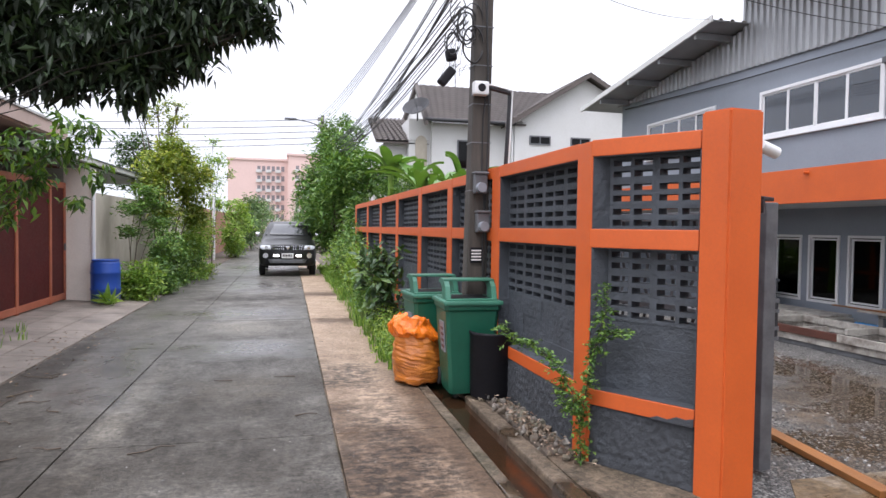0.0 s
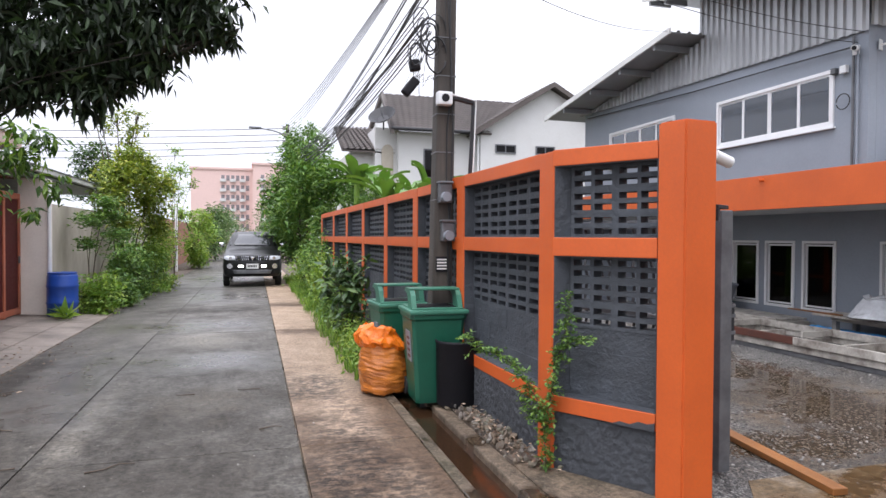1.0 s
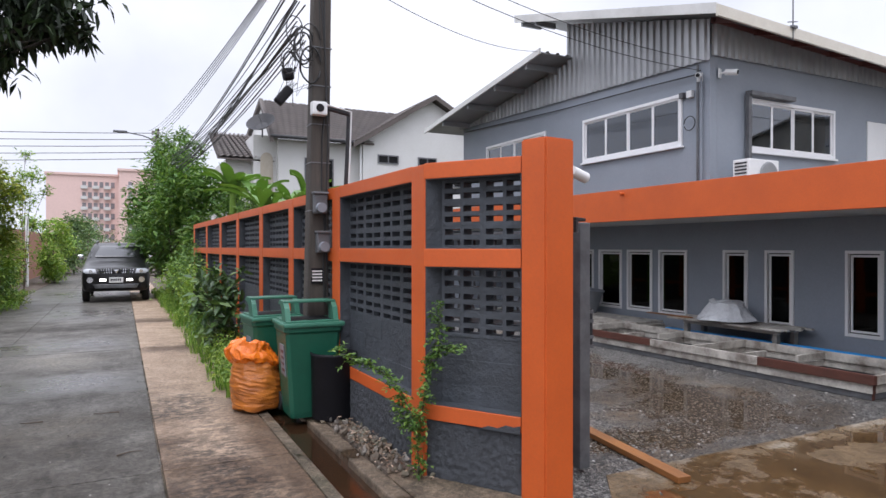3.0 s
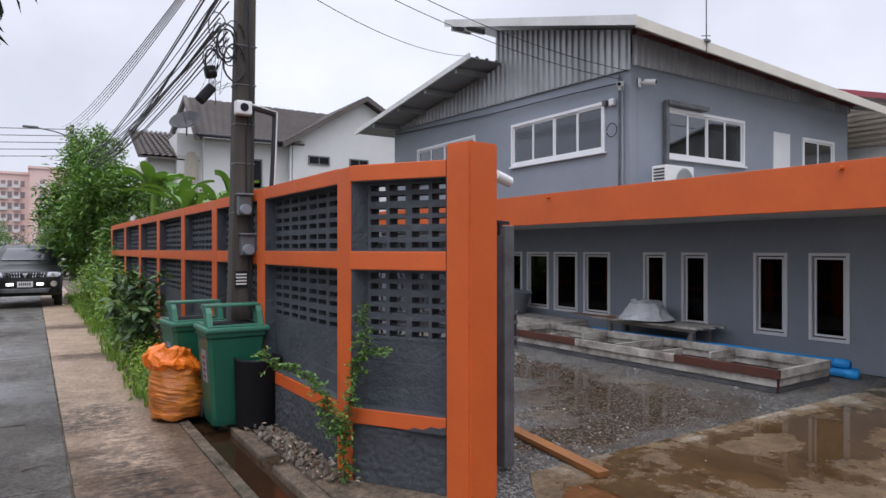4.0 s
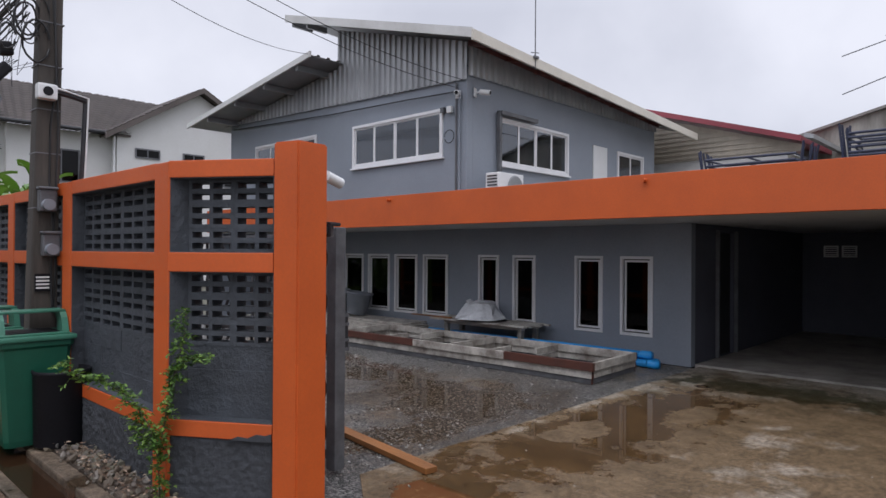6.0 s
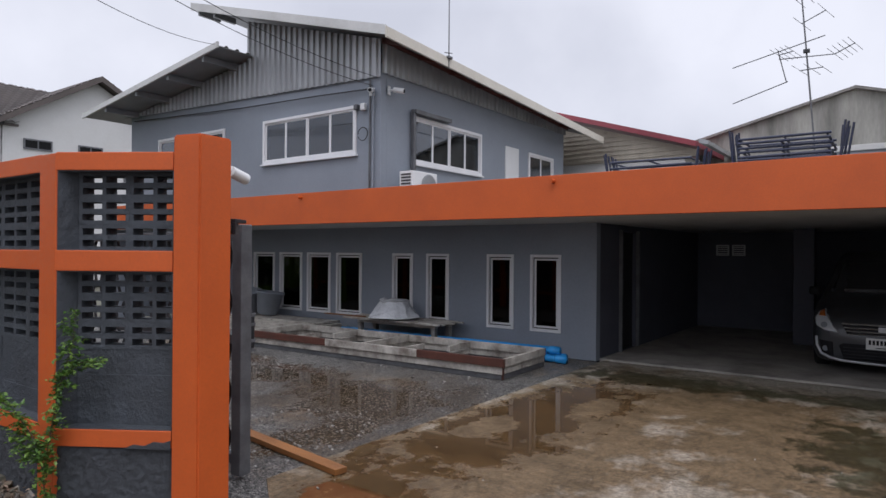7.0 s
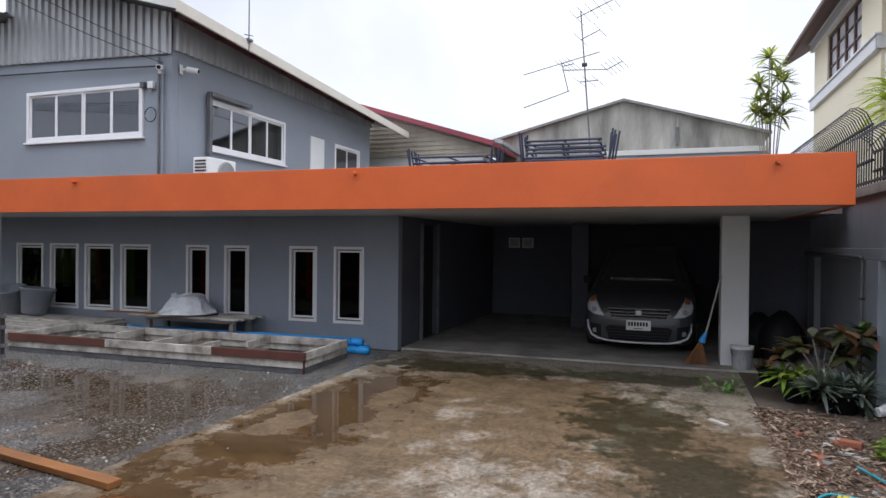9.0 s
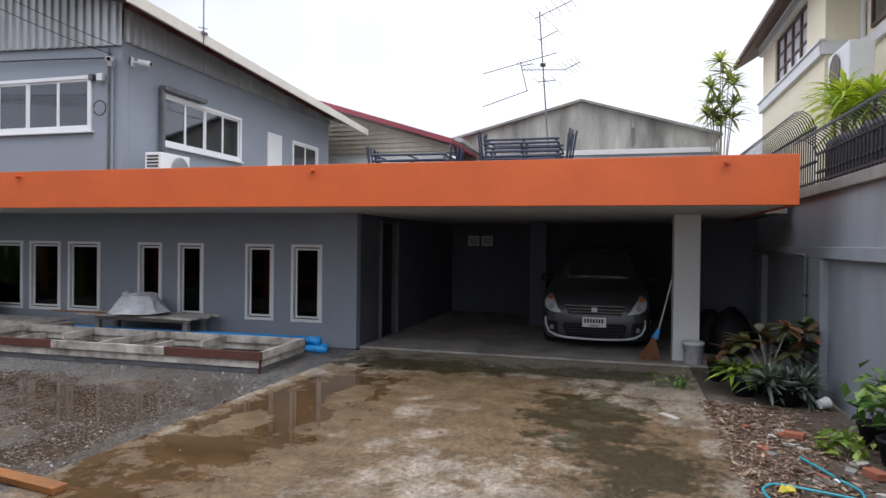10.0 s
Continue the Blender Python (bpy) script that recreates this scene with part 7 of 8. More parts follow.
def rosettes(t, tufts, n, size, mat, seed, lift, spread, width, droop):
    rg, lists = np.random.default_rng(seed), ([], [])
    for c in tufts:
        if c[2] > 0.3:
            part("stem", sweep([(0, 0, 0.15), (c[0] * 0.5, c[1] * 0.4, c[2] * 0.6), c], 0.014, 6, None, 0.009), M["pale_stem"], t)
        whorl(lists, c, n, size, rg, lift, spread, width, droop)
    part("crown", (lists[0], [], lists[1]), M[mat], t)


M["leaf_grey"] = foliage("grey_green_leaf", (0.10, 0.13, 0.10), (0.24, 0.28, 0.22), 0.45, 0.1)
M["leaf_lily"] = foliage("lily_leaf", (0.16, 0.27, 0.03), (0.42, 0.52, 0.09), 0.4, 0.25)
rosettes(bed_plant(10.82, -3.98, "dense grey-green rosette plant with narrow stiff leaves", 0.2), [(0, 0, 0.24), (0.12, 0.14, 0.22), (-0.1, -0.14, 0.22), (0.05, -0.2, 0.25), (-0.1, 0.2, 0.26)], 60, 0.29, "leaf_grey", 201, 0.55, 0.5, 0.05, 0.30)
rosettes(bed_plant(11.15, -3.62, "potted spider lily with arching bright green leaves"), [(0, 0, 0.24), (0.05, 0.10, 0.24), (-0.06, -0.05, 0.26)], 34, 0.36, "leaf_lily", 202, 0.75, 0.35, 0.05, 0.55)
rosettes(bed_plant(11.30, -3.90, "tall plant with tufts of broad green and red leaves", 0.18), [(0.0, 0.10, 0.70), (-0.1, -0.18, 0.80), (0.1, -0.05, 0.58), (-0.15, 0.26, 0.62), (0.0, -0.40, 0.74), (0.05, 0.40, 0.48), (-0.05, -0.24, 0.52)], 16, 0.25, "leaf_red", 203, 0.30, 0.35, 0.15, 0.30)
rosettes(bed_plant(11.45, -4.25, "leafy dark green pot plant by the wall"), [(0.0, 0.0, 0.62), (0.1, -0.1, 0.75), (-0.1, 0.15, 0.5)], 18, 0.25, "leaf_pot", 204, 0.35, 0.4, 0.14, 0.35)
rosettes(bed_plant(11.9, -3.45, "small spiky plant at the end of the slab", 0.13), [(0, 0, 0.24), (0.05, 0.08, 0.2)], 22, 0.18, "leaf_red", 208, 0.7, 0.4, 0.05, 0.3)
for k, (x, y, z, n, sz, mat, lab, pot) in enumerate((
        (9.45, -4.34, 0.42, 60, 0.15, "leaf_mid", "young leafy plant in a pot beside the wall", 0.13),
        (8.95, -4.34, 0.80, 46, 0.13, "leaf_lily", "slender sapling with pale green leaves by the wall", 0.15),
        (8.98, -4.0, 0.14, 60, 0.13, "leaf_lily", "low yellow-green leafy plant on the litter", 0),
        (11.4, -2.95, 0.08, 40, 0.09, "leaf_mid", "small weed growing at the slab edge", 0))):
    rg = np.random.default_rng(210 + k)
    t = bed_plant(x, y, lab, pot)
    bm = bmesh.new()
    for j in range(5):
        e = (rg.normal(0, 0.13), rg.normal(0, 0.12), z + rg.normal(0, 0.05))
        sweep([(0, 0, 0.0), (e[0] * 0.4, e[1] * 0.4, z * 0.6), e], 0.007, 5, bm, 0.003)
    part("stem", bm, M["bark"], t)
    part("crown", leaves(clumps(rg, [(0, 0, z, 0.24, 0.24, 0.16 if pot else 0.06)], n, 0.2), sz, rg, 0.55, 0.25, 0.1), M[mat], t)
rg = np.random.default_rng(300)
n = 4200
pts = np.stack([rg.uniform(6.5, 10.6, n), -3.12 - np.abs(rg.normal(0, 0.5, n)).clip(0, 1.15), np.full(n, 0.016) + rg.uniform(0, 0.02, n)], 1)
tagged(part("leaf_litter", leaves(pts, 0.075, rg, 0.26, 0.0, 0.10, 0.35), M["litter"]), "brown fallen leaves scattered over the soil", "leaves", "", "stuff")
n = 260
pts = np.stack([rg.normal(0.1, 0.35, n).clip(-1.2, 1.3), rg.uniform(1.5, 9.0, n), np.full(n, 0.012)], 1)
pts[:, 2] += np.clip(0.17 - pts[:, 0], 0, 2) * 0.066
tagged(part("lane_litter", leaves(pts, 0.05, rg, 0.4, 0.0, 0.1, 0.3), M["litter"]), "a few fallen leaves on the lane and apron", "leaves", "", "stuff")
hose = thing("garden_hose", (8.8, -3.6, 0.02), "turquoise garden hose lying in the litter", "hose")
M["hose"] = plain("turquoise_hose", (0.03, 0.30, 0.36), 0.4)
curve = [(0.06, -0.04), (-0.12, -0.10), (-0.35, -0.17), (-0.58, -0.25), (-0.75, -0.22), (-0.72, -0.08), (-0.66, 0.10), (-0.62, 0.28), (-0.75, 0.38), (-0.95, 0.36), (-1.2, 0.2)]
part("hose", sweep([(x, y, 0.025) for x, y in smooth_rows(curve, 6)], 0.0095, 8), M["hose"], hose, "", True)
M["brick"] = surface("broken_brick", (0.34, 0.11, 0.06), (0.2, 0.07, 0.04), 0.8, 8, 40, 0.4)
for k, (x, y, r) in enumerate(((8.62, -4.08, 20), (9.5, -3.75, 70))):
    t = thing("brick_piece", (x, y, 0.01), "broken red brick lying in the litter", "brick", "broken bricks", r)
    part("brick", box(-0.08, 0.08, -0.05, 0.05, 0.0, 0.06, 0.008), M["brick"], t)
t = thing("wood_chip", (9.92, -2.75, 0.0), "small pale piece of wood on the driveway", "wood", "", 40)
part("chip", box(-0.11, 0.11, -0.03, 0.03, 0.0, 0.025, 0.006), M["board"], t)
t = thing("white_cup", (10.62, -4.24, 0.01), "crushed white plastic tub lying on the soil", "tub")
part("cup", lathe([(0.045, 0.0), (0.058, 0.10), (0.063, 0.105), (0.053, 0.10)], 16), M["white"], t).matrix_local = pose(0, 0, 0.07, 80, 0, 30)
t = thing("drinks_can", (8.42, -3.78, 0.03), "crushed pale drinks can in the litter", "can", "", 60)
part("can", lathe([(0.02, -0.06), (0.032, -0.055), (0.032, 0.05), (0.022, 0.06)], 14), M["chrome"], t).matrix_local = pose(0, 0, 0, 90, 0, 0)
t = thing("yellow_scrap", (8.08, -3.38, 0.01), "yellow plastic scrap beside the hose", "scrap")
part("scrap", crumpled([(0.03, 0.0), (0.055, 0.008), (0.05, 0.02), (0.02, 0.028)], 16, 61, 5, 0.12), M["yellow_plastic"], t)
rg = np.random.default_rng(305)
for k in range(26):
    t = thing("broken_tile", (rg.uniform(7.6, 9.9), -3.38 - abs(rg.normal(0, 0.32)), 0.016), "broken flat piece of tile or board in the litter", "rubble", "broken pieces", rg.uniform(0, 180))
    a, b = rg.uniform(0.03, 0.10), rg.uniform(0.02, 0.05)
    part("piece", prism([(-a, -b), (a * 0.7, -b * 1.2), (a, b * 0.5), (-a * 0.4, b)], 0.0, rg.uniform(0.008, 0.025)), M[("board", "brick", "stone", "concrete")[k % 4]], t)

# ---- on the roof and behind ----
def scaffold_stack(at, L, n, rise, label):
    t = thing("scaffold_stack", at, label, "scaffolding", "stacked scaffold frames")
    rg = np.random.default_rng(int(L * 10))
    for k in range(n):
        z = 0.03 + rise * k
        for x in (0.0, 0.9):
            part("tube", rod((x + rg.normal(0, 0.02), 0, z), (x + rg.normal(0, 0.02), L, z + rg.normal(0, 0.01)), 0.022, 0.022, 8), M["navy_tube"], t)
        for y in (0.05, L * 0.5, L - 0.05):
            part("rung", rod((0, y + rg.normal(0, 0.03), z), (0.9, y + rg.normal(0, 0.03), z), 0.018, 0.018, 6), M["navy_tube"], t)
    for y in (0.0, L):
        for k in range(6):
            part("end_post", rod((0.15 * k, y + rg.normal(0, 0.03), 0.0), (0.15 * k, y + (0.16 if y else -0.16) + rg.normal(0, 0.05), rise * n + 0.12), 0.018, 0.018, 6), M["navy_tube"], t)


scaffold_stack((14.6, 0.85, 2.40), 1.44, 10, 0.098, "low stack of dark blue scaffold frames on the canopy roof")
scaffold_stack((14.6, -1.20, 2.40), 1.32, 16, 0.074, "stack of dark blue scaffold frames on the canopy roof")
ant = thing("antenna_mast", (18.3, -0.83, 2.40), "tall thin television antenna mast on the canopy roof", "antenna")
part("mast", rod((0, 0.12, 0), (-0.05, 0.48, 4.68), 0.022, 0.014, 8), M["steel"], ant)
part("booster", box(-0.09, -0.03, 0.32, 0.44, 3.40, 3.48, 0.01), M["dark_steel"], ant)
for (y0, z0), (y1, z1), n in (((0.57, 4.54), (-0.26, 4.88), 6), ((0.47, 4.03), (0.04, 4.22), 2), ((1.80, 3.32), (0.05, 3.71), 1), ((0.91, 3.54), (0.75, 2.87), 1), ((1.79, 2.54), (0.72, 2.87), 1), ((0.89, 3.36), (-0.12, 3.30), 1), ((-0.12, 3.30), (-0.46, 3.46), 5), ((0.89, 3.45), (0.62, 3.49), 4), ((0.49, 3.06), (0.08, 3.07), 3)):
    bmr = part("boom", rod((-0.04, y0, z0), (-0.04, y1, z1), 0.011, 0.011, 6), M["steel"], ant)
    for k in range(n if n > 1 else 0):
        y, zz = y0 + (y1 - y0) * k / (n - 1), z0 + (z1 - z0) * k / (n - 1)
        part("element", rod((-0.5, y + 0.10, zz + 0.01), (0.5, y - 0.10, zz - 0.01), 0.005, 0.005, 5), M["steel"], bmr)
tv = thing("roof_antenna", (12.17, 4.24, 4.86), "thin aerial rod clamped to the eave", "antenna")
part("rod", rod((0, 0, -0.05), (0.0, 0, 2.2), 0.012, 0.008, 6), M["steel"], tv)
part("clamp", box(-0.06, 0.06, -0.04, 0.03, 0.12, 0.16, 0.004), M["steel"], tv)
part("arm", rod((-0.12, 0, 0.2), (0.1, 0, 0.24), 0.008, 0.008, 6), M["steel"], tv)
def curled_fence(x0, n, top, rail, label):
    fence = thing("iron_fence", (x0, -4.57, 2.42), label, "fence", "iron fences")
    for k in range(n):
        x = 0.105 * k
        part("bar", sweep([(x, 0, 0.0), (x, 0, rail), (x + 0.01, 0.01, top - 0.17), (x + 0.012, 0.06, top - 0.06), (x + 0.015, 0.14, top), (x + 0.01, 0.23, top - 0.01), (x, 0.30, top - 0.08)], 0.010, 5, None, 0.005), M["dark_steel"], fence)
        part("collar", box(x - 0.02, x + 0.02, -0.02, 0.02, rail * 0.42, rail * 0.42 + 0.03, 0.005), M["dark_steel"], fence)
    for z in (0.06, rail):
        part("rail", box(-0.02, 0.105 * n, -0.014, 0.014, z, z + 0.028), M["dark_steel"], fence)


curled_fence(6.4, 55, 0.58, 0.39, "black wrought iron fence with inward curling spikes")
curled_fence(12.2, 44, 0.96, 0.74, "taller black iron fence with curling spikes")
M["net"] = surface("dark_shade_net", (0.035, 0.037, 0.042), (0.018, 0.018, 0.02), 0.8, 5, 60, 0.6, bdist=0.02)
rg = np.random.default_rng(19)
net = thing("rolled_net", (6.6, -4.74, 2.42), "dark shade net rolled along the top of the fence", "net")
part("net", sweep([(0.14 * k, rg.normal(0, 0.02), 0.47 + rg.normal(0, 0.022)) for k in range(40)], 0.085, 9), M["net"], net, "", True)
part("hanging_net", box(0.0, 5.5, 0.06, 0.075, 0.02, 0.44), M["net"], net)
yh = thing("yellow_house", (17.97, -6.2, 0.0), "pale yellow two-storey house with white bands and brown eaves", "house")
with_holes(0.0, 6.0, 0.0, 7.9, [(1.36, 4.46, 5.95, 7.25)], lambda a, b, c, d: part("front_wall", box(a, b, -0.2, 0.0, c, d), M["yellow_house"], yh))
part("wall", box(0.0, 6.0, -6.0, -0.202, 0.0, 7.9), M["yellow_house"], yh)
part("wall", box(-7.0, -0.002, -7.0, -0.72, 0.0, 7.9), M["yellow_house"], yh)
part("wall", box(6.002, 7.0, -6.0, -0.45, 0.0, 7.2), M["house_white"], yh)
for z0, z1 in ((5.60, 5.86), (7.26, 7.50)):
    part("band", box(-0.09, 6.09, 0.002, 0.10, z0, z1, 0.015), M["white"], yh)
    part("band_cap", box(-0.13, 6.13, 0.003, 0.14, z1, z1 + 0.05, 0.01), M["white"], yh)
part("band", box(-0.10, -0.003, -0.718, 0.10, 5.60, 5.86, 0.015), M["white"], yh)
part("band", box(-7.0, -0.11, -0.718, -0.62, 5.60, 5.84, 0.015), M["white"], yh)
for z in (4.45, 5.9):
    part("band", box(5.98, 7.12, -0.448, -0.35, z, z + 0.2, 0.015), M["white"], yh)
part("roof", slab([(-7.6, 0.54, 7.40), (7.4, 0.54, 7.40), (7.4, -3.5, 9.9), (-7.6, -3.5, 9.9)], 0.14), M["brown_eave"], yh, "brown tiled roof edge")
part("eave_soffit", slab([(-7.5, 0.52, 7.32), (7.35, 0.52, 7.32), (7.35, -0.1, 7.80), (-7.5, -0.1, 7.80)], 0.03), M["brown_eave"], yh, "brown boarded soffit")
part("eave_gutter", box(-7.6, 7.42, 0.52, 0.62, 7.28, 7.40, 0.02), M["brown_eave"], yh)
w = part("window", ring(1.36, 4.46, 5.95, 7.25, 0.07, -0.16, -0.04, "y"), M["brown_timber"], yh, "brown timber window with pale glossy panes")
for k in range(1, 4):
    part("mullion", box(1.36 + 0.775 * k - 0.045, 1.36 + 0.775 * k + 0.045, -0.15, -0.045, 6.02, 7.18), M["brown_timber"], w)
for z in (6.39, 6.79):
    part("glazing_bar", box(1.43, 4.39, -0.13, -0.06, z, z + 0.035), M["brown_timber"], w)
part("pane", box(1.43, 4.39, -0.11, -0.10, 6.02, 7.18), M["pale_pane"], w)
w = part("window", ring(-2.2, -0.45, 5.95, 7.3, 0.07, -0.715, -0.66, "y"), M["brown_timber"], yh)
part("pane", box(-2.13, -0.52, -0.712, -0.69, 6.02, 7.23), M["screen_glass"], w)
part("downpipe", rod((-0.06, -0.66, 0.2), (-0.06, -0.66, 7.3), 0.05, 0.05, 8), M["white"], yh)
a2 = part("air_conditioner", box(-2.15, -0.95, -0.20, 0.20, 4.50, 5.28, 0.03), M["white"], yh, "white wall-mounted cooling unit")
part("fan_grille", lathe([(0.27, 0.0), (0.30, 0.02), (0.20, 0.015), (0.02, 0.025)], 28), M["brown_timber"], a2).matrix_local = pose(-1.42, 0.202, 4.92, -90, 0, 0)
for x in (-2.0, -1.1):
    part("bracket", box(x - 0.03, x + 0.03, -0.718, 0.2, 4.44, 4.498), M["steel"], a2)
rg = np.random.default_rng(15)
dr = thing("tall_dracaena", (18.2, -4.30, 2.40), "tall thin-stemmed potted tree with spiky pale leaves", "tree")
tufts = [(0.0, 0.04, 3.25), (0.05, -0.14, 2.86), (0.0, 0.22, 2.70), (-0.05, -0.22, 2.72), (0.0, 0.08, 2.40), (0.05, 0.18, 2.16), (0.0, -0.10, 2.10), (-0.05, 0.02, 1.86), (0.0, -0.24, 2.30), (0.0, 0.26, 2.36), (0.05, -0.02, 3.02), (0.0, 0.10, 2.02), (-0.04, -0.20, 2.0), (0.0, 0.30, 2.12)]
lists = ([], [])
for c in tufts:
    part("trunk", sweep([(c[0] * 0.3, c[1] * 0.3, 0.0), (c[0] * 0.6, c[1] * 0.5, c[2] * 0.5), c], 0.014, 6, None, 0.009), M["pale_stem"], dr)
    whorl(lists, c, 26, 0.42, rg, 0.60, 0.45, 0.05, 0.4)
part("crown", (lists[0], [], lists[1]), M["leaf_dracaena"], dr)
part("pot", lathe([(0.2, 0.0), (0.26, 0.35), (0.28, 0.36), (0.24, 0.33)], 20), M["tub"], dr)
pl = thing("fence_palm", (13.2, -5.3, 0.0), "bright green palm showing above the fence", "palm")
lists = ([], [])
for c in ((0.0, 0.0, 3.45), (0.35, 0.05, 3.6), (-0.35, 0.0, 3.35), (0.7, 0.05, 3.75), (-0.1, 0.15, 3.75), (-0.6, -0.05, 3.55)):
    part("trunk", sweep([(c[0] * 0.3, c[1], 0.0), (c[0] * 0.7, c[1], 2.0), c], 0.03, 6, None, 0.02), M["bark"], pl)
    whorl(lists, c, 80, 0.66, rg, 0.85, 0.5, 0.026, 0.5)
part("fronds", (lists[0], [], lists[1]), M["leaf_palm"], pl)

# ---- left of the lane ----
lg = thing("red_gate", (-1.4, 5.6, 0.11), "dark red sheet-metal sliding gate in a terracotta frame", "gate")
for y in (0.0, 2.2, 4.4, 5.95, 6.74):
    part("stile", box(-0.03, 0.03, y, y + 0.10, 0.0, 2.36, 0.005), M["terracotta"], lg)
for z in (0.02, 2.24):
    part("rail", box(-0.03, 0.028, 0.0, 6.84, z, z + 0.12, 0.005), M["terracotta"], lg)
for a, b in ((0.10, 2.2), (2.30, 4.4), (4.50, 5.95), (6.05, 6.74)):
    part("sheet", box(-0.01, 0.01, a, b, 0.14, 2.24), M["brown_gate"], lg)
part("gate_latch", box(0.03, 0.06, 6.70, 6.74, 1.0, 1.14, 0.006), M["steel"], lg)
structure("gate_wall", box(-1.42, -0.90, 12.45, 12.75, 0.0, 2.78, 0.01), M["gate_cream"], "pale cream return wall beside the gate", "wall")
cw = structure("wall_cream", box(-1.12, -0.92, 12.752, 28.2, 0.0, 2.30), M["cream"], "weather-stained cream garden wall", "wall")
part("downpipe", rod((-0.865, 12.42, 0.03), (-0.865, 12.42, 2.72), 0.035, 0.035, 10), M["white"], cw)
M["clay_wall"] = surface("clay_wall_paint", (0.36, 0.17, 0.11), (0.25, 0.12, 0.08), 0.8, 1.0, 20, 0.1)
structure("wall_brown", box(-1.3, -1.1, 28.2, 60.0, 0.0, 2.5), M["clay_wall"], "terracotta coloured garden wall", "wall")
structure("white_post", rod((-0.45, 30.0, 0.0), (-0.45, 30.0, 3.0), 0.06, 0.06, 10), M["white"], "thin white post beside the lane", "post")
lh = thing("left_house", (-1.0, 6.0, 0.0), "low house with a beige fascia and metal eaves behind the gate", "house")
part("wall", box(-8.0, -2.2, -1.0, 14.0, 0.0, 2.9), M["cream"], lh)
part("roof", slab([(0.0, -2.0, 3.44), (0.0, 5.25, 3.44), (-5.5, 5.25, 4.1), (-5.5, -2.0, 4.1)], 0.05), M["beige_fascia"], lh, "pale flat roof edge")
part("fascia", box(-0.05, 0.02, -2.0, 5.28, 3.20, 3.40, 0.006), M["beige_fascia"], lh, "pinkish beige fascia board")
part("drip_edge", box(-0.06, 0.05, -2.0, 5.30, 3.405, 3.45, 0.006), M["roof_white"], lh)
part("soffit", box(-2.2, -0.055, -2.0, 5.25, 3.18, 3.21), M["beige_fascia"], lh)
part("lower_roof", slab([(0.0, 3.6, 3.02), (0.0, 12.3, 3.02), (-2.6, 12.3, 3.16), (-2.6, 3.6, 3.16)], 0.04), M["tile_roof"], lh, "grey-brown lower roof sheet")
part("gutter", box(-0.02, 0.09, 3.6, 12.3, 2.88, 2.99, 0.012), M["roof_white"], lh, "pale metal gutter")
part("gutter_lip", box(0.09, 0.105, 3.6, 12.3, 2.972, 3.0, 0.004), M["steel"], lh)
part("eave_soffit", box(-2.2, -0.02, 3.6, 12.28, 2.80, 2.85), M["roof_under"], lh)
vs, fs = [], []
for k in range(84):
    y = -1.2 + 0.075 * k
    vs += [(0.0, y, 2.64 + (0.03 if k % 2 else 0)), (-2.2, y, 2.74 + (0.03 if k % 2 else 0))]
fs = [(2 * i, 2 * i + 2, 2 * i + 3, 2 * i + 1) for i in range(83)]
part("porch_sheet", (vs, [], fs), M["rust"], lh, "rusty corrugated porch roof")
barrel = thing("blue_barrel", (-0.62, 12.35, 0.05), "blue plastic drum beside the gate post", "barrel")
part("drum", lathe([(0.24, 0.0), (0.27, 0.03), (0.275, 0.25), (0.29, 0.28), (0.275, 0.31), (0.275, 0.58), (0.29, 0.61), (0.275, 0.64), (0.27, 0.80), (0.25, 0.85), (0.22, 0.86), (0.22, 0.84)], 32), M["barrel"], barrel, "", True)
part("rim", lathe([(0.245, 0.85), (0.262, 0.855), (0.262, 0.875), (0.245, 0.88)], 32), M["barrel"], barrel)
rg = np.random.default_rng(17)
bp = thing("barrel_plant", (-0.45, 11.95, 0.04), "low broad-leaved plant in front of the barrel", "plant")
part("leaf_rosette", leaves(rg.normal(0, 0.04, (24, 3)) + [0, 0, 0.05], 0.34, rg, 0.32, -0.4, 0.06), M["leaf_light"], bp)

# ---- far houses ----
def tiled(e0, e1, r1, r0, wave=0.3, course=0.34):
    """A roof slope of overlapping wavy tile courses from the eave e0-e1 up to the ridge r0-r1."""
    e0, e1, r0, r1 = map(Vector, (e0, e1, r0, r1))
    nc = max(3, int((r0 - e0).length / course))
    nw = max(4, int((e1 - e0).length / wave)) * 4
    up = (e1 - e0).cross(r0 - e0).normalized()
    if up.z < 0:
        up = -up
    vs, fs = [], []
    for c in range(nc):
        for s, lift in ((c / nc, 0.07), (min(1.0, (c + 1.12) / nc), 0.015)):
            a, b = e0.lerp(r0, s), e1.lerp(r1, s)
            for k in range(nw + 1):
                p = a.lerp(b, k / nw) + up * (lift + 0.035 * math.cos(k * math.pi / 2))
                vs.append(tuple(p))
        o = c * 2 * (nw + 1)
        fs += [(o + k, o + k + 1, o + nw + 2 + k, o + nw + 1 + k) for k in range(nw)]
    return vs, [], fs


hw = thing("white_house", (10.0, 32.0, 0.0), "white two-storey house with brown tiled roofs", "house")
bm = box(0.5, 5.6, 0.0, 9.0, 0.0, 7.4)
part("wall", bm, M["house_white"], hw)
bm = bmesh.new()
prof = [(5.0, 0), (14.2, 0), (14.2, 7.5), (9.2, 10.1), (5.0, 7.5)]
lo = [bm.verts.new((x, -0.6, z)) for x, z in prof]
hi = [bm.verts.new((x, 9.0, z)) for x, z in prof]
bm.faces.new(lo)
bm.faces.new(hi[::-1])
for i in range(5):
    bm.faces.new((lo[i], hi[i], hi[(i + 1) % 5], lo[(i + 1) % 5]))
part("wall", bm, M["house_white"], hw)
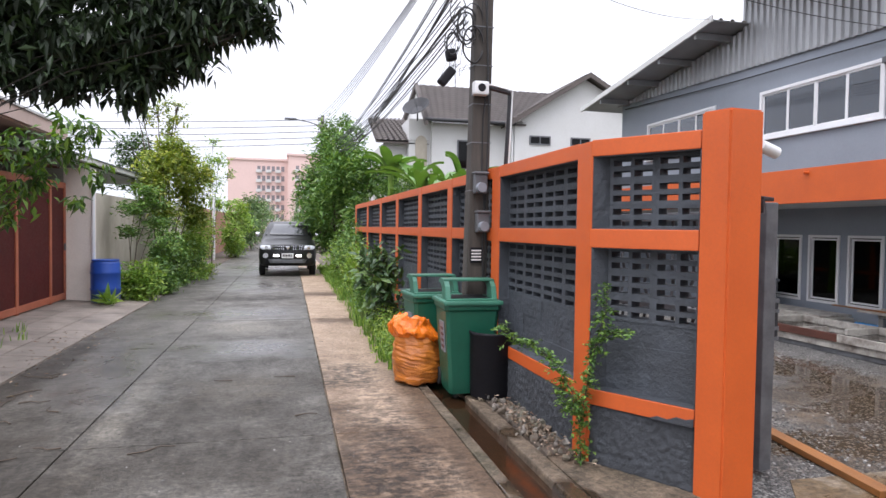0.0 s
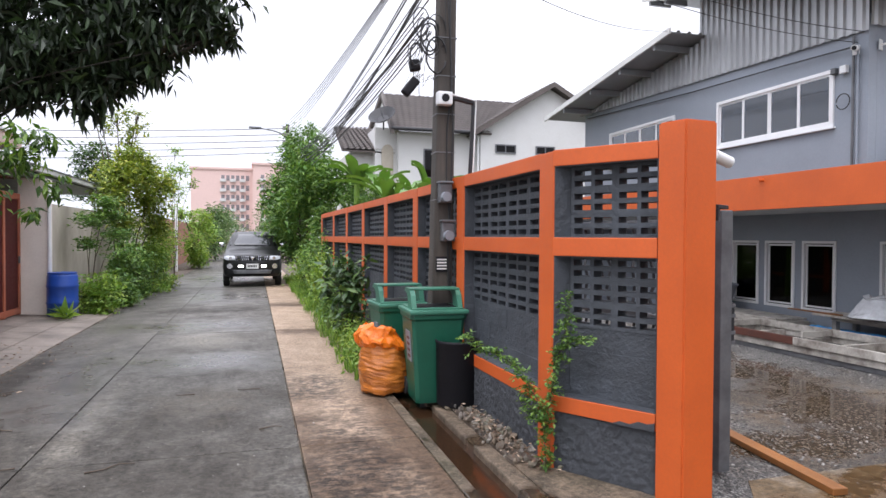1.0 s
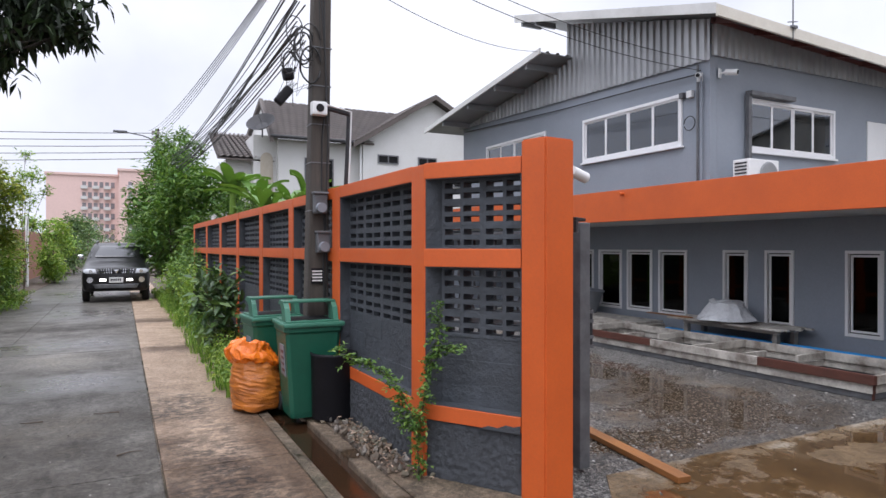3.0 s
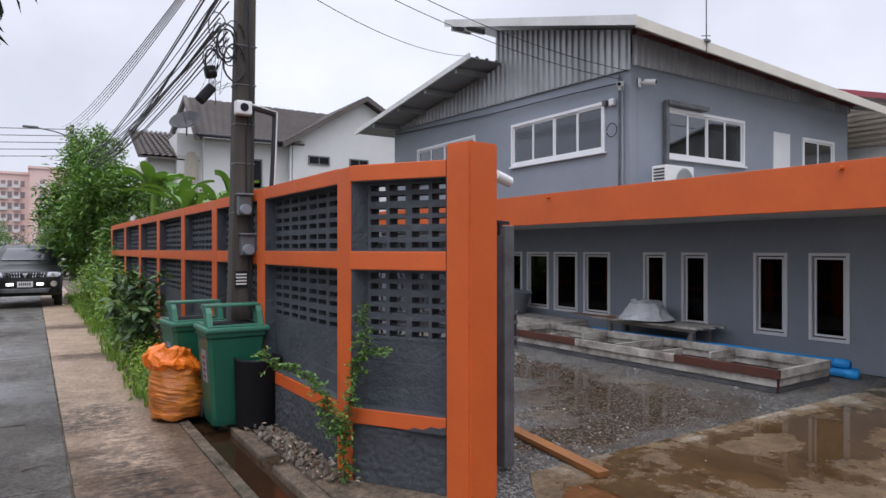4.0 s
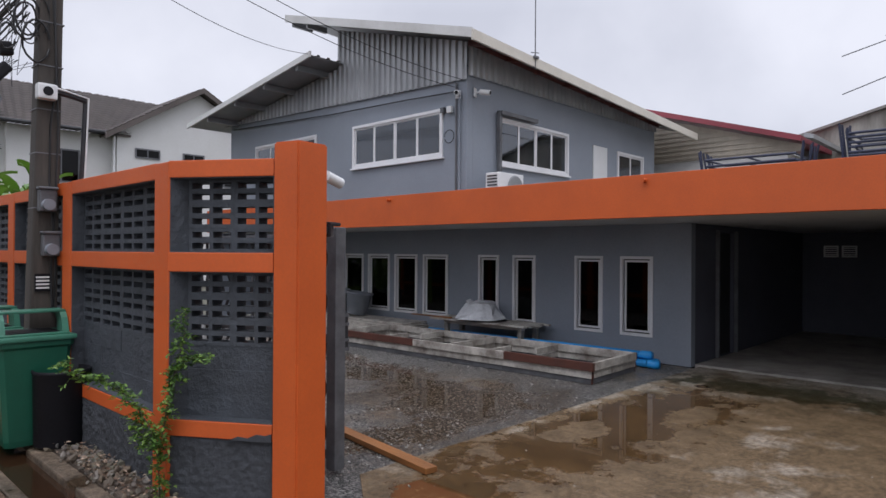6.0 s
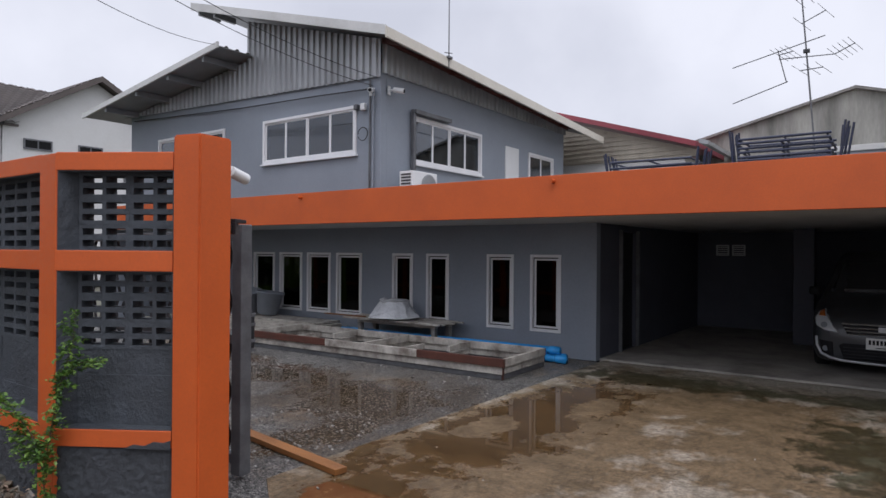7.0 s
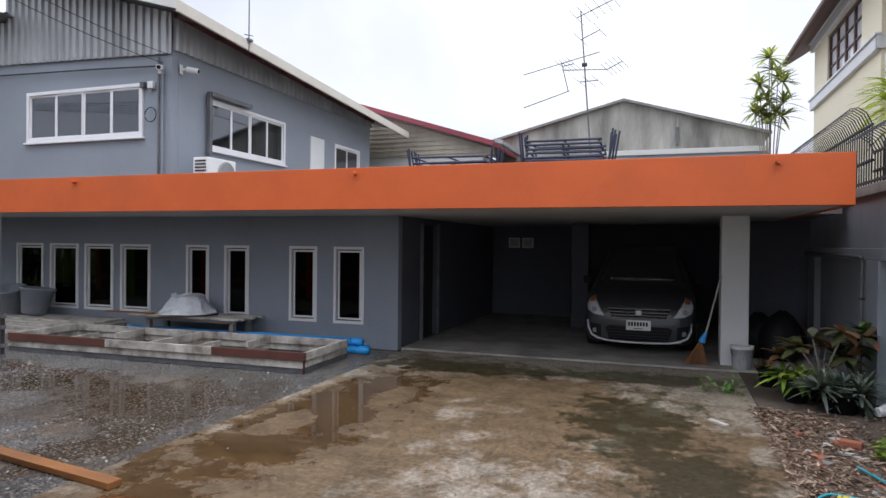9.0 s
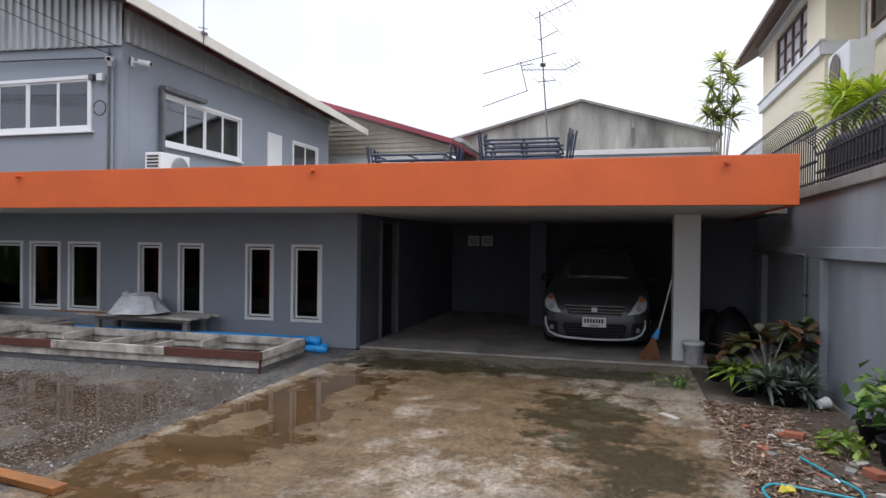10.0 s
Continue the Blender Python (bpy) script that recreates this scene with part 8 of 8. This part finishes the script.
part("wall", box(-2.0, 0.5, 1.0, 7.0, 0.0, 6.3), M["house_white"], hw)
part("wall", box(-0.7, 0.6, 0.4, 4.0, 0.0, 7.6), M["house_white"], hw)
part("roof", tiled((0.0, -0.7, 7.45), (5.6, -0.7, 7.45), (9.0, 4.2, 10.3), (0.4, 4.2, 10.3)), M["tile_roof"], hw, "brown tiled main roof")
part("roof", tiled((0.0, 9.6, 7.45), (9.0, 9.6, 7.45), (9.0, 4.2, 10.3), (0.4, 4.2, 10.3)), M["tile_roof"], hw)
part("gable_end", plate_quad([(0.2, 0.0, 7.4), (0.2, 9.0, 7.4), (0.5, 4.2, 10.1)], 0.1), M["house_white"], hw)
part("roof", tiled((4.4, -1.1, 7.35), (4.4, 9.0, 7.35), (9.2, 9.0, 10.35), (9.2, -1.1, 10.35)), M["tile_roof"], hw, "brown tiled cross roof")
part("roof", tiled((14.9, -1.1, 7.2), (14.9, 9.0, 7.2), (9.2, 9.0, 10.35), (9.2, -1.1, 10.35)), M["tile_roof"], hw)
part("barge_board", slab([(4.3, -1.15, 7.35), (9.2, -1.15, 10.42), (9.2, -1.0, 10.42), (4.3, -1.0, 7.35)], 0.28), M["tile_roof"], hw)
part("barge_board", slab([(15.0, -1.15, 7.2), (9.2, -1.15, 10.42), (9.2, -1.0, 10.42), (15.0, -1.0, 7.2)], 0.28), M["tile_roof"], hw)
part("barge_board", slab([(-0.1, -0.8, 7.4), (0.1, -0.8, 7.4), (0.5, 4.2, 10.4), (0.3, 4.2, 10.4)], 0.3), M["tile_roof"], hw)
part("barge_board", slab([(-0.1, 9.6, 7.4), (0.1, 9.6, 7.4), (0.5, 4.2, 10.4), (0.3, 4.2, 10.4)], 0.3), M["tile_roof"], hw)
part("roof", tiled((-2.5, 0.4, 6.35), (0.4, 0.4, 6.35), (-0.4, 4.2, 8.2), (-2.5, 4.2, 8.2)), M["tile_roof"], hw, "brown tiled lower roof")
part("gutter", rod((-0.05, -0.75, 7.42), (5.0, -0.75, 7.42), 0.09, 0.09, 8), M["dark_steel"], hw)
part("downpipe", rod((4.9, -0.5, 0.2), (4.9, -0.5, 7.3), 0.06, 0.06, 8), M["white"], hw)
for x0, x1, y, z0, z1 in ((5.85, 7.1, -0.6, 6.35, 6.85), (8.3, 9.5, -0.6, 6.35, 6.85), (1.9, 3.5, 0.0, 4.9, 6.5), (10.6, 12.0, -0.6, 5.2, 6.6)):
    w = part("window", ring(x0, x1, z0, z1, 0.07, y - 0.06, y + 0.0, "y"), M["steel"], hw, "grey framed window")
    part("pane", box(x0 + 0.07, x1 - 0.07, y - 0.03, y - 0.012, z0 + 0.07, z1 - 0.07), M["tint_glass"], w)
    part("mullion", box((x0 + x1) / 2 - 0.03, (x0 + x1) / 2 + 0.03, y - 0.05, y - 0.031, z0 + 0.07, z1 - 0.07), M["steel"], w)
arch = bmesh.new()
pts = [(-0.35, 3.5), (0.3, 3.5)] + [(0.3 - 0.325 + 0.325 * math.cos(a), 6.3 + 0.4 * math.sin(a)) for a in np.linspace(0, math.pi, 9)]
lo = [arch.verts.new((x, 0.34, z)) for x, z in pts]
hi = [arch.verts.new((x, 0.395, z)) for x, z in pts]
arch.faces.new(lo)
arch.faces.new(hi[::-1])
for i in range(len(pts)):
    arch.faces.new((lo[i], hi[i], hi[(i + 1) % len(pts)], lo[(i + 1) % len(pts)]))
part("arched_niche", arch, M["cream"], hw)
for c4 in (((0.0, -0.7, 7.40), (5.6, -0.7, 7.40), (9.0, 4.2, 10.25), (0.4, 4.2, 10.25)), ((4.4, -1.1, 7.30), (4.4, 9.0, 7.30), (9.2, 9.0, 10.3), (9.2, -1.1, 10.3)), ((14.9, -1.1, 7.15), (14.9, 9.0, 7.15), (9.2, 9.0, 10.3), (9.2, -1.1, 10.3)), ((-2.5, 0.4, 6.30), (0.4, 0.4, 6.30), (-0.4, 4.2, 8.15), (-2.5, 4.2, 8.15))):
    part("roof_deck", slab(c4, 0.08), M["tile_roof"], hw)
for o in hw.children:
    if o.name.startswith("roof") and not o.name.startswith("roof_deck"):
        tagged(o, "", "", "", "stuff")
dish = thing("satellite_dish", (9.6, 31.6, 7.55), "dark mesh satellite dish on the white house", "satellite dish")
part("dish", lathe([(0.02, 0.0), (0.3, 0.05), (0.55, 0.16), (0.75, 0.32), (0.74, 0.33), (0.3, 0.07)], 20), M["dark_steel"], dish).matrix_local = pose(0, 0, 0.35, 35, -30, 0)
part("stand", rod((0, 0, -0.2), (0, 0, 0.4), 0.04, 0.04, 8), M["dark_steel"], dish)
part("feed_arm", rod((0, 0, 0.4), (-0.3, -0.3, 1.0), 0.02, 0.015, 6), M["steel"], dish)

for nx, (x0, x1, y, top, cols) in enumerate(((-11.5, 2.6, 160.0, 17.6, 6), (2.6, 16.0, 156.0, 18.6, 5))):
    ap = thing("apartment_block", (x0, y, 0.0), "pink apartment block of many storeys far down the lane", "apartment block", "pink apartment blocks")
    L = x1 - x0
    part("wall", box(0, L, 0, 14, 0, top), M["pink"], ap)
    part("roof", box(-0.3, L + 0.3, -0.3, 14.3, top, top + 0.5), M["pink"], ap)
    s0 = L * (0.45 if nx == 0 else 0.1)
    for fl in range(7):
        z = 0.9 + fl * 2.35
        for c in range(cols):
            x = s0 + (L - s0 - 1.0) * c / cols + 0.5
            w = part("window", box(x, x + 0.75, -0.06, 0.02, z, z + 1.25), M["pink_dark"], ap)
            if c % 2 == 0:
                b = part("balcony", box(x - 0.25, x + 1.05, -0.8, -0.07, z - 0.35, z + 0.35), M["house_white"], ap)
structure("far_hedge", leaves(clumps(np.random.default_rng(91), [(-12, 110, 2.5, 9, 3, 2.6), (16, 105, 3, 8, 3, 3), (2, 125, 2, 8, 3, 2.4)], 5000, 0.5), 0.5, np.random.default_rng(92), 0.5, 0.2), M["leaf_far"], "distant belt of trees at the end of the lane", "trees")

# ---- loose gravel and twigs ----
rg = np.random.default_rng(77)
ico = bmesh.new()
bmesh.ops.create_icosphere(ico, subdivisions=1, radius=1.0)
ico.verts.index_update()
iv = np.array([tuple(v.co) for v in ico.verts])
jf = np.array([[v.index for v in f.verts] for f in ico.faces])
ico.free()


def loose_stones(n, x0, x1, y0, y1, lo, hi, z):
    c = np.stack([rg.uniform(x0, x1, n), rg.uniform(y0, y1, n), np.full(n, z)], 1)
    deep = ((c[:, 0] - 8.8) / 1.5) ** 2 + ((c[:, 1] - 3.4) / 1.9) ** 2 + rg.uniform(0, 0.9, n) < 1
    c = c[~deep]
    n = len(c)
    s = lo + (hi - lo) * rg.uniform(0, 1, n) ** 3
    shape = s[:, None] * rg.uniform((0.7, 0.6, 0.35), (1.2, 1.1, 0.75), (n, 3))
    v = iv[None] * (1 + rg.uniform(-0.22, 0.22, (n, len(iv), 1))) * shape[:, None] + c[:, None]
    f = jf[None] + (np.arange(n) * len(iv))[:, None, None]
    return v.reshape(-1, 3).tolist(), [], f.reshape(-1, 3).tolist()


M["pebble"] = foliage("wet_pebble", (0.07, 0.068, 0.063), (0.42, 0.40, 0.37), 0.35, 0.0)
tagged(part("loose_gravel", loose_stones(7500, 6.35, 10.4, 1.68, 6.5, 0.004, 0.017, -0.002), M["pebble"]), "wet grey gravel stones lying loose in the yard", "gravel", "", "stuff")
tagged(part("loose_grit", loose_stones(350, 5.9, 12.5, -2.6, 1.6, 0.003, 0.011, 0.001), M["pebble"]), "grit washed over the concrete driveway", "grit", "", "stuff")
tagged(part("lane_grit", loose_stones(1500, 0.25, 4.3, -0.5, 10.0, 0.002, 0.008, 0.0), M["pebble"]), "fine grit scattered over the concrete lane", "grit", "", "stuff")
for k in range(20):
    x, y = rg.uniform(0.25, 1.1) if k < 15 else rg.uniform(1.2, 3.2), rg.uniform(2.6, 6.0)
    t = thing("twig", (x, y, 0.006), "dark fallen twig lying on the wet lane", "twig", "fallen twigs", rg.uniform(0, 180))
    L = rg.uniform(0.06, 0.22)
    part("stick", sweep([(-L, 0, 0.0), (-L * 0.3, 0.03 * rg.normal(), 0.004), (L * 0.4, 0.03 * rg.normal(), 0.002), (L, 0.02 * rg.normal(), 0.0)], 0.007, 5, None, 0.003), M["bark"], t)

# ---- blocks of the vent wall ----
def vent_block_mesh(w, h, d=0.125):
    Y = [0.0, 0.075 * w, 0.46 * w, 0.54 * w, 0.925 * w, w]
    Z = [0.0, 0.15 * h, 0.40 * h, 0.60 * h, 0.85 * h, h]
    vs, fs, ix = [], [], {}

    def V(i, j, k):
        if (i, j, k) not in ix:
            ix[i, j, k] = len(vs)
            vs.append((k * d, Y[i], Z[j]))
        return ix[i, j, k]

    hole = lambda i, j: i in (1, 3) and j in (1, 3)
    for i in range(5):
        for j in range(5):
            q = [(i, j), (i + 1, j), (i + 1, j + 1), (i, j + 1)]
            if not hole(i, j):
                fs.append(tuple(V(a, b, 0) for a, b in q[::-1]))
                fs.append(tuple(V(a, b, 1) for a, b in q))
            else:
                for s in range(4):
                    a, b = q[s], q[(s + 1) % 4]
                    fs.append((V(*a, 0), V(*a, 1), V(*b, 1), V(*b, 0)))
    me = bpy.data.meshes.new("vent_block")
    me.from_pydata(vs, [], fs)
    me.materials.append(M["block"])
    return me


def block_panel(m, length, cols, z0, rows, h, mesh, name):
    for r in range(rows):
        for c in range(cols):
            o = new(name, mesh)
            o.parent = wall
            o.matrix_local = m @ pose(0.11 + (random.uniform(-0.006, 0.006) if name == "solid_block" else random.uniform(-0.0015, 0.0015)), c * length / cols, z0 + r * h, 0, 0, 0)


def solid_mesh(w, h):
    bm = box(0.0, 0.085, 0.0, w, 0.0, h, 0.0015)
    me = bpy.data.meshes.new("solid_block")
    bm.to_mesh(me)
    bm.free()
    me.materials.append(M["block"])
    return me


for k in range(len(posts_y)):
    if k == 0:
        m0, a, L, cols = SPLAY @ Matrix.Translation((0, 0.085, 0)), 0.0, SL - 0.085, 2
    else:
        y0, y1 = posts_y[k - 1] + 0.11, posts_y[k] - 0.11
        m0, a, L, cols = Matrix.Translation((0, y0, 0)), 0.0, y1 - y0, 4
    vm = vent_block_mesh(L / cols, 0.168)
    sm = solid_mesh(L / cols, 0.1633)
    block_panel(m0, L, cols, 1.665, 3, 0.168, vm, "vent_block")
    block_panel(m0, L, cols, 1.03, 3, 0.168, vm, "vent_block")
    block_panel(m0, L, cols, 0.54, 3, 0.1633, sm, "solid_block")
